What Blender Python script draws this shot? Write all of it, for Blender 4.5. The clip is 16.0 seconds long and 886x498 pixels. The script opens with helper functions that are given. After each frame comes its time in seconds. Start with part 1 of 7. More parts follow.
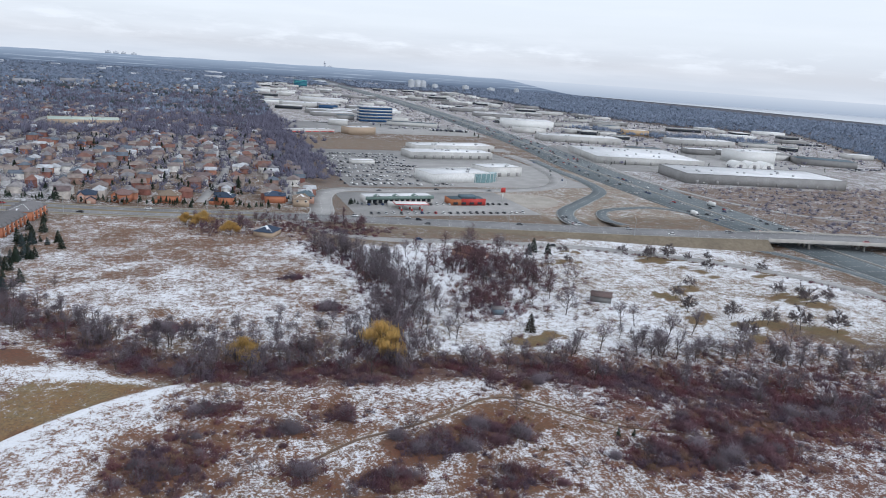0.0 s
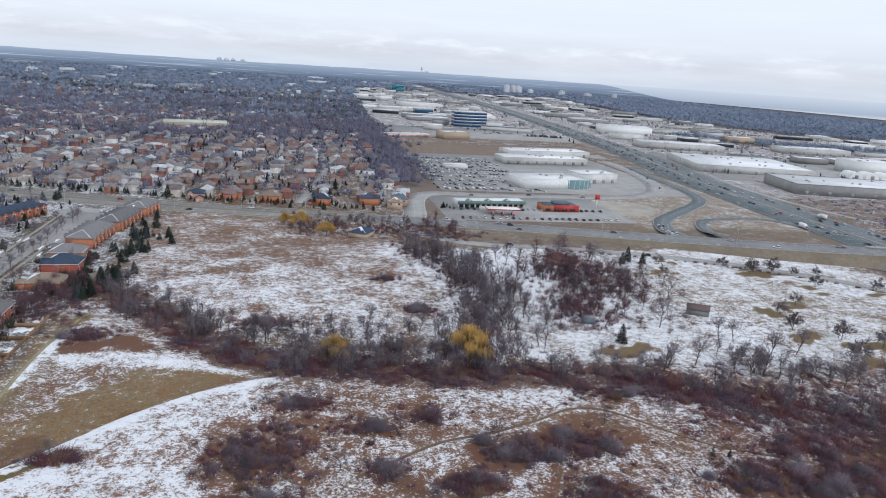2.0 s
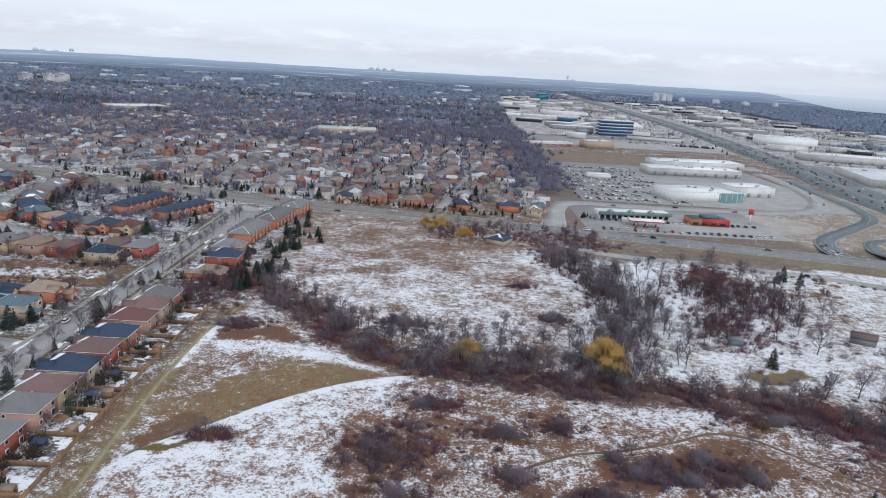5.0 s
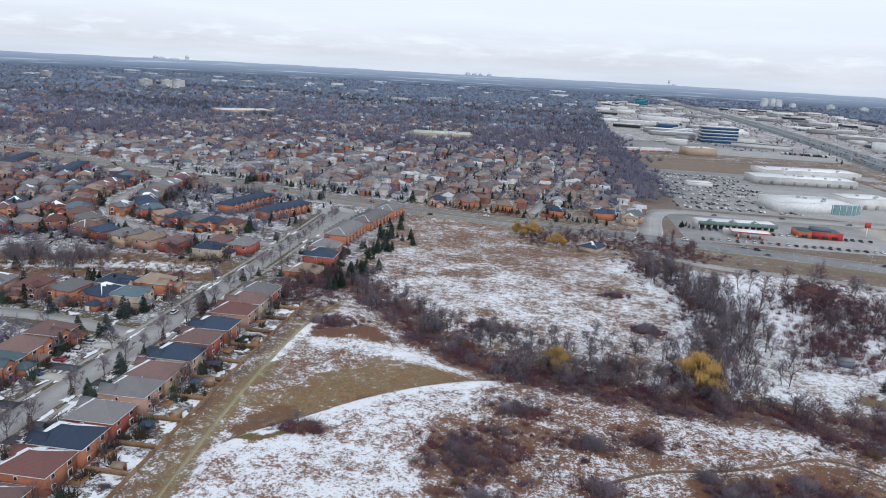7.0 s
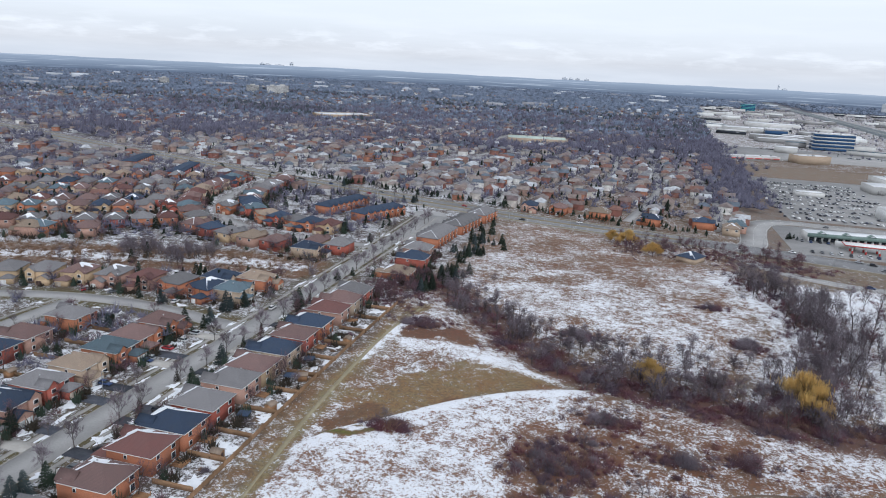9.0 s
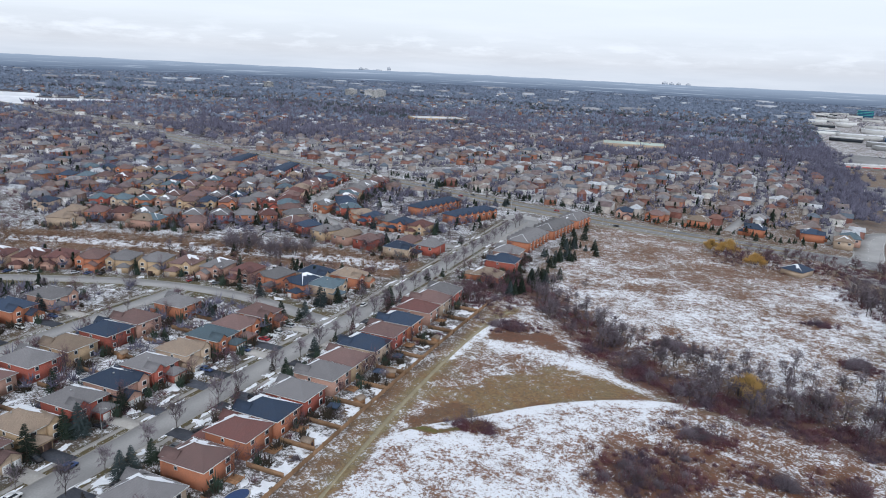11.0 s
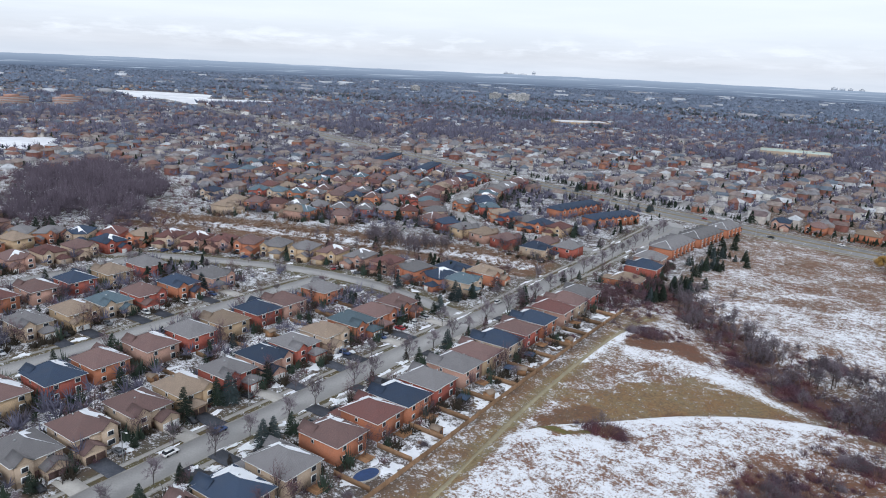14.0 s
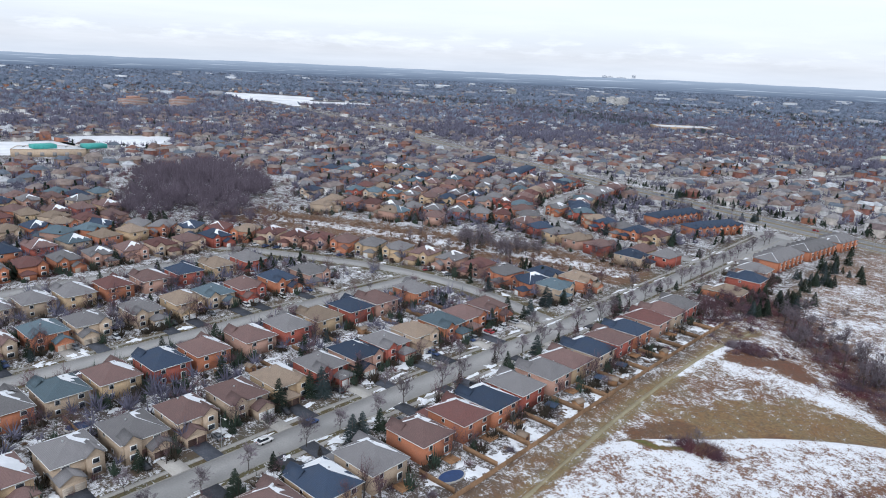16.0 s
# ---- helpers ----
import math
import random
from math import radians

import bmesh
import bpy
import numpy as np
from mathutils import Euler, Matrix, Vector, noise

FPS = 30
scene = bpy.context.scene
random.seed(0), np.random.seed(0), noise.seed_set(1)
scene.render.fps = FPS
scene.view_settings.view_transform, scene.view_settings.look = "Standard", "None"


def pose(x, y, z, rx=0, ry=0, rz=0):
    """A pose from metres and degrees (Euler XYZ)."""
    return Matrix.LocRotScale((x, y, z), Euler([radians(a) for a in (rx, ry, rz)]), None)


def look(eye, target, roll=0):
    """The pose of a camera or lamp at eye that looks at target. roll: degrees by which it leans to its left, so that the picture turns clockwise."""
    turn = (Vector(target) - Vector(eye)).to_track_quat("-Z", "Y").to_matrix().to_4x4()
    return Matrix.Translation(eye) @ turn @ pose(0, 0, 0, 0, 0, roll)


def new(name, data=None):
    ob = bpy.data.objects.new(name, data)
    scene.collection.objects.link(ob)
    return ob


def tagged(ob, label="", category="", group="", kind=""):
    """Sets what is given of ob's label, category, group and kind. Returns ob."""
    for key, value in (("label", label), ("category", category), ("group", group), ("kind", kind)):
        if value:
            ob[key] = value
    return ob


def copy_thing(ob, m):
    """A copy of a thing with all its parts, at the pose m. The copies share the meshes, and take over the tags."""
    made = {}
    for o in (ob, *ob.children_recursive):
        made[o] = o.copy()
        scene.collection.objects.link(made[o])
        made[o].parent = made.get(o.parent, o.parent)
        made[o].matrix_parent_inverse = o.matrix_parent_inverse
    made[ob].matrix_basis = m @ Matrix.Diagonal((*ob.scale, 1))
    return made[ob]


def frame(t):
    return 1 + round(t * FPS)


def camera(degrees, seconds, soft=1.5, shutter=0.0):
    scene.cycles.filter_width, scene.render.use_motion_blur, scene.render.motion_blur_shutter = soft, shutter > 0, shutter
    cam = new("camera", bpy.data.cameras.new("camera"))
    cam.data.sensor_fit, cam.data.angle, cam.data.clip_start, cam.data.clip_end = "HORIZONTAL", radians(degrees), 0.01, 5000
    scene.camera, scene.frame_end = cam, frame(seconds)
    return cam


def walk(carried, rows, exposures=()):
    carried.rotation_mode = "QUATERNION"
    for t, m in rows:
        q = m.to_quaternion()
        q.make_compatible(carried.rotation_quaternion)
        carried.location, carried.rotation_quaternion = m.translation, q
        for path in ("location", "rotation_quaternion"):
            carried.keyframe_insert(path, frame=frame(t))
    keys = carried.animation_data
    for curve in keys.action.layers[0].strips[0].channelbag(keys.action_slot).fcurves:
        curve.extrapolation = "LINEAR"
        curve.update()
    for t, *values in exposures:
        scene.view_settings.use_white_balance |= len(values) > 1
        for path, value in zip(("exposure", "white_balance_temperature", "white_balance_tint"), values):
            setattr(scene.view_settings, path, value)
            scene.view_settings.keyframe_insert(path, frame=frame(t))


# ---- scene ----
cam = camera(64.8, 16.0, soft=1.0)
PATH = [
    (0.0, pose(0.14, 0.64, 105.66, 75.631, -3.709, -18.911)),
    (0.5, pose(0.15, 0.60, 105.68, 75.597, -3.681, -16.990)),
    (1.0, pose(0.12, 0.61, 105.65, 75.585, -3.637, -15.093)),
    (1.5, pose(0.09, 0.65, 105.60, 75.557, -3.570, -13.201)),
    (2.0, pose(0.07, 0.72, 105.50, 75.553, -3.577, -11.284)),
    (2.5, pose(0.06, 0.70, 105.44, 75.523, -3.492, -9.381)),
    (3.0, pose(0.08, 0.65, 105.39, 75.516, -3.448, -7.460)),
    (3.5, pose(0.12, 0.55, 105.35, 75.521, -3.367, -5.534)),
    (4.0, pose(0.15, 0.42, 105.30, 75.527, -3.325, -3.591)),
    (6.5, pose(0.15, -0.03, 105.19, 75.522, -3.030, 5.993)),
    (7.0, pose(0.21, -0.03, 105.22, 75.513, -2.975, 7.911)),
    (7.5, pose(0.23, -0.03, 105.19, 75.526, -2.900, 9.841)),
    (8.0, pose(0.24, -0.09, 105.17, 75.535, -2.805, 11.738)),
    (8.5, pose(0.25, -0.14, 105.14, 75.543, -2.734, 13.630)),
    (9.0, pose(0.24, -0.17, 105.02, 75.536, -2.707, 15.545)),
    (11.5, pose(-0.07, -0.43, 103.53, 75.530, -2.646, 25.015)),
    (12.0, pose(-0.03, -0.45, 102.92, 75.490, -2.674, 26.934)),
    (12.5, pose(0.05, -0.50, 102.21, 75.479, -2.613, 28.849)),
    (13.0, pose(0.07, -0.54, 101.56, 75.457, -2.654, 30.785)),
    (13.5, pose(0.01, -0.55, 101.11, 75.427, -2.592, 32.703)),
    (14.0, pose(-0.13, -0.54, 100.90, 75.416, -2.552, 34.598)),
    (14.5, pose(-0.33, -0.52, 100.80, 75.397, -2.512, 36.500)),
    (15.0, pose(-0.52, -0.50, 100.75, 75.380, -2.529, 38.441)),
    (15.5, pose(-0.64, -0.50, 100.78, 75.345, -2.514, 40.360)),
    (16.0, pose(-0.69, -0.51, 100.80, 75.336, -2.475, 42.270)),
]
walk(cam, PATH, [(0.0, 0.04, 5600, 10), (9.0, 0.06, 5600, 10), (13.0, 0.08, 5600, 10), (15.0, 0.16, 5600, 10), (16.0, 0.18, 5600, 10)])

# ---- world and light: bright winter overcast ----
SUN_AZ, SUN_EL = radians(150), radians(32)
world = bpy.data.worlds.new("overcast_sky")
scene.world = world
world.use_nodes = True
wt = world.node_tree
wt.nodes.clear()


def wnode(kind):
    return wt.nodes.new(kind)


wout = wnode("ShaderNodeOutputWorld")
wbg = wnode("ShaderNodeBackground")
wsky = wnode("ShaderNodeTexSky")
wsky.sky_type, wsky.sun_disc, wsky.sun_elevation, wsky.sun_rotation = "NISHITA", False, SUN_EL, SUN_AZ
wskym = wnode("ShaderNodeVectorMath")
wskym.operation = "SCALE"
wskym.inputs["Scale"].default_value = 0.12
wt.links.new(wsky.outputs[0], wskym.inputs[0])
wco = wnode("ShaderNodeTexCoord")
wsep = wnode("ShaderNodeSeparateXYZ")
wt.links.new(wco.outputs["Generated"], wsep.inputs[0])
wramp = wnode("ShaderNodeValToRGB")
el = wramp.color_ramp.elements
el[0].position, el[0].color = 0.0, (0.72, 0.715, 0.71, 1)
el[1].position, el[1].color = 0.30, (0.92, 0.90, 0.86, 1)
for p, c in ((0.004, (0.74, 0.73, 0.72, 1)), (0.018, (0.73, 0.70, 0.675, 1)), (0.036, (0.79, 0.77, 0.745, 1)), (0.062, (0.88, 0.86, 0.82, 1)), (0.13, (0.92, 0.905, 0.865, 1))):
    e = el.new(p)
    e.color = c
wt.links.new(wsep.outputs["Z"], wramp.inputs[0])
# long flat cloud streaks and a line of bright puffs low over the horizon
wmap = wnode("ShaderNodeMapping")
wmap.inputs["Scale"].default_value = (3, 3, 30)
wt.links.new(wco.outputs["Generated"], wmap.inputs[0])
wn = wnode("ShaderNodeTexNoise")
wn.inputs["Scale"].default_value, wn.inputs["Detail"].default_value, wn.inputs["Roughness"].default_value = 1.3, 6, 0.58
wt.links.new(wmap.outputs[0], wn.inputs["Vector"])
wr = wnode("ShaderNodeMapRange")
for k, v in (("From Min", 0.42), ("From Max", 0.74), ("To Min", 0.0), ("To Max", 0.45)):
    wr.inputs[k].default_value = v
wt.links.new(wn.outputs[0], wr.inputs[0])
wmix = wnode("ShaderNodeMix")
wmix.data_type = "RGBA"
wmix.inputs["B"].default_value = (1.0, 0.965, 0.92, 1)
wt.links.new(wr.outputs[0], wmix.inputs["Factor"])
wt.links.new(wramp.outputs[0], wmix.inputs["A"])
# puffs with bright tops, in a narrow belt above the horizon
wpm = wnode("ShaderNodeMapping")
wpm.inputs["Scale"].default_value = (16, 16, 75)
wt.links.new(wco.outputs["Generated"], wpm.inputs[0])
wp = wnode("ShaderNodeTexNoise")
wp.inputs["Scale"].default_value, wp.inputs["Detail"].default_value, wp.inputs["Roughness"].default_value = 1.0, 7, 0.6
wt.links.new(wpm.outputs[0], wp.inputs["Vector"])
wbelt = wnode("ShaderNodeValToRGB")
be = wbelt.color_ramp.elements
be[0].position, be[0].color = 0.012, (0, 0, 0, 1)
be[1].position, be[1].color = 0.056, (0, 0, 0, 1)
be.new(0.030).color = (1, 1, 1, 1)
wt.links.new(wsep.outputs["Z"], wbelt.inputs[0])
wpr = wnode("ShaderNodeMapRange")
for k, v in (("From Min", 0.50), ("From Max", 0.66), ("To Min", 0.0), ("To Max", 0.85)):
    wpr.inputs[k].default_value = v
wt.links.new(wp.outputs[0], wpr.inputs[0])
wpf = wnode("ShaderNodeMath")
wpf.operation = "MULTIPLY"
wt.links.new(wpr.outputs[0], wpf.inputs[0])
wt.links.new(wbelt.outputs[0], wpf.inputs[1])
wpuff = wnode("ShaderNodeMix")
wpuff.data_type = "RGBA"
wpuff.inputs["B"].default_value = (0.97, 0.94, 0.90, 1)
wt.links.new(wpf.outputs[0], wpuff.inputs["Factor"])
wt.links.new(wmix.outputs["Result"], wpuff.inputs["A"])
wcov = wnode("ShaderNodeMix")
wcov.data_type = "RGBA"
wcov.inputs["Factor"].default_value = 0.93
wt.links.new(wskym.outputs[0], wcov.inputs["A"])
wt.links.new(wpuff.outputs["Result"], wcov.inputs["B"])
wt.links.new(wcov.outputs["Result"], wbg.inputs[0])
wbg.inputs[1].default_value = 1.0
wt.links.new(wbg.outputs[0], wout.inputs[0])

sun = new("sun", bpy.data.lights.new("sun", "SUN"))
sun.data.energy, sun.data.angle, sun.data.color = 1.3, radians(12), (1.0, 0.95, 0.88)
sun.matrix_basis = look((120 * math.sin(SUN_AZ), 120 * math.cos(SUN_AZ), 80), (0, 0, 0))

# ---- materials ----
MATS = {}


def node(t, kind):
    return t.nodes.new(kind)


def noise_of(t, pos, scale, detail=4.0, rough=0.55):
    n = node(t, "ShaderNodeTexNoise")
    n.inputs["Scale"].default_value, n.inputs["Detail"].default_value, n.inputs["Roughness"].default_value = scale, detail, rough
    t.links.new(pos, n.inputs["Vector"])
    return n.outputs[0]


def ranged(t, val, a, b, lo=0.0, hi=1.0):
    n = node(t, "ShaderNodeMapRange")
    for k, v in (("From Min", a), ("From Max", b), ("To Min", lo), ("To Max", hi)):
        n.inputs[k].default_value = v
    t.links.new(val, n.inputs[0])
    return n.outputs[0]


def blend(t, fac, a, b, how="MIX"):
    n = node(t, "ShaderNodeMix")
    n.data_type, n.blend_type = "RGBA", how
    for sock, v in (("Factor", fac), ("A", a), ("B", b)):
        if isinstance(v, (tuple, float, int)):
            n.inputs[sock].default_value = (*v, 1) if isinstance(v, tuple) and len(v) == 3 else v
        else:
            t.links.new(v, n.inputs[sock])
    return n.outputs["Result"]


def math_of(t, op, a, b=0.0):
    n = node(t, "ShaderNodeMath")
    n.operation = op
    for i, v in enumerate((a, b)):
        if isinstance(v, (float, int)):
            n.inputs[i].default_value = v
        else:
            t.links.new(v, n.inputs[i])
    return n.outputs[0]


def base(name, rough=0.85, metal=0.0, spec=0.3):
    m = bpy.data.materials.new(name)
    m.use_nodes = True
    t = m.node_tree
    s = t.nodes["Principled BSDF"]
    s.inputs["Roughness"].default_value, s.inputs["Metallic"].default_value, s.inputs["Specular IOR Level"].default_value = rough, metal, spec
    return m, t, s


def bumped(t, s, height, strength, dist):
    b = node(t, "ShaderNodeBump")
    b.inputs["Strength"].default_value, b.inputs["Distance"].default_value = strength, dist
    t.links.new(height, b.inputs["Height"])
    t.links.new(b.outputs[0], s.inputs["Normal"])


def surface(name, c1, c2, fine=3.0, coarse=0.25, rough=0.85, metal=0.0, vary=0.25, bump=0.3, island=False, spec=0.3):
    """Two-scale mottled surface; each thing (or island) is a little lighter or darker than the next."""
    if name in MATS:
        return MATS[name]
    m, t, s = base(name, rough, metal, spec)
    pos = node(t, "ShaderNodeNewGeometry").outputs["Position"]
    n1, n2 = noise_of(t, pos, fine, 5), noise_of(t, pos, coarse, 3)
    col = blend(t, ranged(t, n1, 0.3, 0.7), c1, c2)
    col = blend(t, ranged(t, n2, 0.35, 0.68, 0.0, 0.5), col, tuple(x * 0.68 for x in c1))
    rnd = node(t, "ShaderNodeNewGeometry").outputs["Random Per Island"] if island else node(t, "ShaderNodeObjectInfo").outputs["Random"]
    hsv = node(t, "ShaderNodeHueSaturation")
    t.links.new(col, hsv.inputs["Color"])
    t.links.new(ranged(t, rnd, 0, 1, 1 - vary, 1 + vary), hsv.inputs["Value"])
    t.links.new(hsv.outputs[0], s.inputs["Base Color"])
    if bump:
        bumped(t, s, n1, bump, 0.05)
    MATS[name] = m
    return m


def picked(name, colours, rough=0.85, fine=1.5, spread=0.3):
    """One of several colours for each separate piece of a joined mesh."""
    m, t, s = base(name, rough)
    g = node(t, "ShaderNodeNewGeometry")
    r = node(t, "ShaderNodeValToRGB")
    r.color_ramp.interpolation = "CONSTANT"
    els = r.color_ramp.elements
    for i, c in enumerate(colours):
        e = els[i] if i < 2 else els.new(i / len(colours))
        e.position, e.color = i / len(colours), (*c, 1)
    t.links.new(g.outputs["Random Per Island"], r.inputs[0])
    n = noise_of(t, g.outputs["Position"], fine, 4)
    hsv = node(t, "ShaderNodeHueSaturation")
    t.links.new(r.outputs[0], hsv.inputs["Color"])
    t.links.new(ranged(t, n, 0.3, 0.7, 1 - spread, 1 + spread), hsv.inputs["Value"])
    t.links.new(hsv.outputs[0], s.inputs["Base Color"])
    MATS[name] = m
    return m


def shingle(name, c):
    """Asphalt shingles: courses, blotches and sun-faded streaks."""
    m, t, s = base(name, 0.9, 0, 0.2)
    g = node(t, "ShaderNodeNewGeometry")
    pos = g.outputs["Position"]
    w = node(t, "ShaderNodeTexWave")
    w.wave_type, w.bands_direction = "BANDS", "Z"
    w.inputs["Scale"].default_value, w.inputs["Distortion"].default_value = 2.2, 0.6
    t.links.new(pos, w.inputs["Vector"])
    n1, n2 = noise_of(t, pos, 4.0, 6, 0.7), noise_of(t, pos, 0.35, 4)
    col = blend(t, ranged(t, n1, 0.3, 0.72), tuple(x * 0.72 for x in c), tuple(x * 1.3 for x in c))
    col = blend(t, ranged(t, n2, 0.4, 0.7, 0, 0.45), col, tuple(x * 0.6 + 0.03 for x in c))
    col = blend(t, ranged(t, w.outputs["Fac"], 0, 0.35, 0.35, 0), col, tuple(x * 0.45 for x in c))
    hsv = node(t, "ShaderNodeHueSaturation")
    t.links.new(col, hsv.inputs["Color"])
    t.links.new(ranged(t, node(t, "ShaderNodeObjectInfo").outputs["Random"], 0, 1, 0.8, 1.2), hsv.inputs["Value"])
    t.links.new(hsv.outputs[0], s.inputs["Base Color"])
    bumped(t, s, w.outputs["Fac"], 0.4, 0.03)
    MATS[name] = m
    return m


def brickwork(name, c):
    m, t, s = base(name, 0.88, 0, 0.25)
    pos = node(t, "ShaderNodeNewGeometry").outputs["Position"]
    n1, n2, n3 = noise_of(t, pos, 5.5, 5, 0.75), noise_of(t, pos, 0.45, 4), noise_of(t, pos, 16, 2)
    col = blend(t, ranged(t, n1, 0.3, 0.7), tuple(x * 0.7 for x in c), tuple(min(1, x * 1.28 + 0.01) for x in c))
    col = blend(t, ranged(t, n2, 0.45, 0.72, 0, 0.4), col, tuple(x * 0.55 + 0.05 for x in c))
    col = blend(t, ranged(t, n3, 0.5, 0.7, 0, 0.18), col, (0.36, 0.33, 0.30))
    hsv = node(t, "ShaderNodeHueSaturation")
    t.links.new(col, hsv.inputs["Color"])
    t.links.new(ranged(t, node(t, "ShaderNodeObjectInfo").outputs["Random"], 0, 1, 0.85, 1.15), hsv.inputs["Value"])
    t.links.new(hsv.outputs[0], s.inputs["Base Color"])
    bumped(t, s, n3, 0.3, 0.02)
    MATS[name] = m
    return m


ROOFS = {"navy": (0.042, 0.060, 0.098), "grey": (0.185, 0.178, 0.182), "brown": (0.172, 0.112, 0.104), "tan": (0.265, 0.205, 0.155),
         "teal": (0.108, 0.148, 0.175), "maroon": (0.138, 0.068, 0.062)}
BRICKS = {"orange": (0.43, 0.165, 0.085), "red": (0.34, 0.088, 0.060), "beige": (0.47, 0.365, 0.265), "yellow": (0.46, 0.335, 0.205), "pink": (0.42, 0.255, 0.195)}
for k, c in ROOFS.items():
    shingle("roof_" + k, c)
for k, c in BRICKS.items():
    brickwork("brick_" + k, c)

asphalt = surface("asphalt", (0.29, 0.285, 0.28), (0.38, 0.37, 0.36), 2.0, 0.06, 0.9, vary=0.0, bump=0.15)
highway_asphalt = surface("highway_asphalt", (0.115, 0.135, 0.145), (0.165, 0.185, 0.195), 1.5, 0.03, 0.85, vary=0.0, bump=0.1)
fresh_asphalt = surface("fresh_asphalt", (0.045, 0.050, 0.065), (0.085, 0.090, 0.105), 2.5, 0.4, 0.9, vary=0.3, bump=0.2)
concrete = surface("concrete", (0.38, 0.36, 0.33), (0.47, 0.45, 0.42), 2.5, 0.2, 0.9, vary=0.12)
sidewalk_concrete = surface("sidewalk_concrete", (0.26, 0.25, 0.235), (0.35, 0.335, 0.31), 2.0, 0.15, 0.9, vary=0.1)
pale_gravel = surface("pale_gravel", (0.30, 0.27, 0.23), (0.44, 0.41, 0.37), 0.6, 0.07, 0.95, vary=0.0)
white_paint = surface("white_paint", (0.72, 0.72, 0.70), (0.80, 0.80, 0.79), 4, 0.6, 0.6, vary=0.05, bump=0)
yellow_paint = surface("yellow_paint", (0.55, 0.40, 0.09), (0.62, 0.46, 0.12), 4, 0.6, 0.7, vary=0.05, bump=0)
white_roof = surface("white_membrane", (0.66, 0.67, 0.69), (0.80, 0.80, 0.81), 0.25, 0.03, 0.7, vary=0.1, bump=0.1)
pale_wall = surface("pale_cladding", (0.52, 0.51, 0.49), (0.62, 0.61, 0.59), 0.8, 0.08, 0.7, vary=0.2, bump=0.1)
grey_wall = surface("grey_cladding", (0.24, 0.235, 0.23), (0.31, 0.305, 0.30), 0.8, 0.08, 0.7, vary=0.2, bump=0.1)
wood_fence = surface("weathered_wood", (0.21, 0.125, 0.070), (0.30, 0.19, 0.11), 3, 0.5, 0.9, vary=0.3)
deck_wood = surface("deck_wood", (0.28, 0.15, 0.075), (0.36, 0.21, 0.11), 3, 0.5, 0.85, vary=0.2)
orchard_twigs = surface("orchard_twigs", (0.090, 0.074, 0.080), (0.140, 0.118, 0.124), 1.2, 0.08, 0.95, vary=0.25, bump=0)
bark = surface("bark", (0.075, 0.062, 0.058), (0.120, 0.102, 0.094), 4, 0.5, 0.95, vary=0.3, bump=0.4)
twigs_grey = surface("twigs_grey", (0.140, 0.115, 0.136), (0.215, 0.182, 0.206), 1.2, 0.08, 0.95, vary=0.3, bump=0)
twigs_red = surface("twigs_red", (0.120, 0.066, 0.082), (0.185, 0.108, 0.124), 1.2, 0.08, 0.95, vary=0.3, bump=0)
twigs_tan = surface("twigs_tan", (0.180, 0.112, 0.074), (0.250, 0.165, 0.110), 1.2, 0.08, 0.95, vary=0.3, bump=0)
willow_yellow = surface("willow_twigs", (0.72, 0.46, 0.14), (0.84, 0.59, 0.22), 1.5, 0.3, 0.9, vary=0.1, bump=0)
needles = surface("needles", (0.022, 0.036, 0.026), (0.042, 0.058, 0.040), 1.5, 0.3, 0.9, vary=0.35, bump=0)
needles_blue = surface("needles_blue", (0.040, 0.058, 0.060), (0.070, 0.092, 0.096), 1.5, 0.3, 0.9, vary=0.25, bump=0)
cedar = surface("cedar", (0.026, 0.024, 0.018), (0.060, 0.044, 0.030), 1.5, 0.3, 0.9, vary=0.3, bump=0)


def brush(name):
    """Bare brush: purple-grey, maroon and tan stems mixed in drifts, each bush a little different."""
    m, t, s = base(name, 0.95, 0, 0.2)
    g = node(t, "ShaderNodeNewGeometry")
    pos = g.outputs["Position"]
    col = blend(t, ranged(t, noise_of(t, pos, 0.07, 3, 0.6), 0.40, 0.60), (0.100, 0.074, 0.098), (0.142, 0.060, 0.070))
    col = blend(t, ranged(t, noise_of(t, pos, 0.16, 3, 0.6), 0.54, 0.66), col, (0.190, 0.118, 0.090))
    hsv = node(t, "ShaderNodeHueSaturation")
    t.links.new(col, hsv.inputs["Color"])
    t.links.new(ranged(t, g.outputs["Random Per Island"], 0, 1, 0.6, 1.35), hsv.inputs["Value"])
    t.links.new(hsv.outputs[0], s.inputs["Base Color"])
    return m


wood_scrub = brush("scrub_twigs")
# haze put into colour: a bluish tint stands in for air before far trees
hazed_twigs = surface("hazed_crowns", (0.108, 0.104, 0.148), (0.182, 0.175, 0.235), 0.06, 0.006, 0.95, vary=0.35, bump=0, island=True)
hazed_shore_twigs = surface("hazed_shore_crowns", (0.150, 0.188, 0.262), (0.235, 0.275, 0.360), 0.03, 0.004, 0.95, vary=0.2, bump=0, island=True)
snow = surface("snow", (0.74, 0.76, 0.80), (0.84, 0.85, 0.87), 1.5, 0.2, 0.75, vary=0.03, bump=0.3)
metal_grey = surface("galvanised_metal", (0.42, 0.43, 0.44), (0.52, 0.53, 0.54), 3, 0.5, 0.45, 0.7, vary=0.1, bump=0)
rubber = surface("rubber", (0.02, 0.02, 0.02), (0.035, 0.035, 0.035), 6, 1, 0.8, vary=0, bump=0)
dark_door = surface("dark_door", (0.075, 0.045, 0.038), (0.115, 0.070, 0.058), 3, 0.5, 0.6, vary=0.3, bump=0)
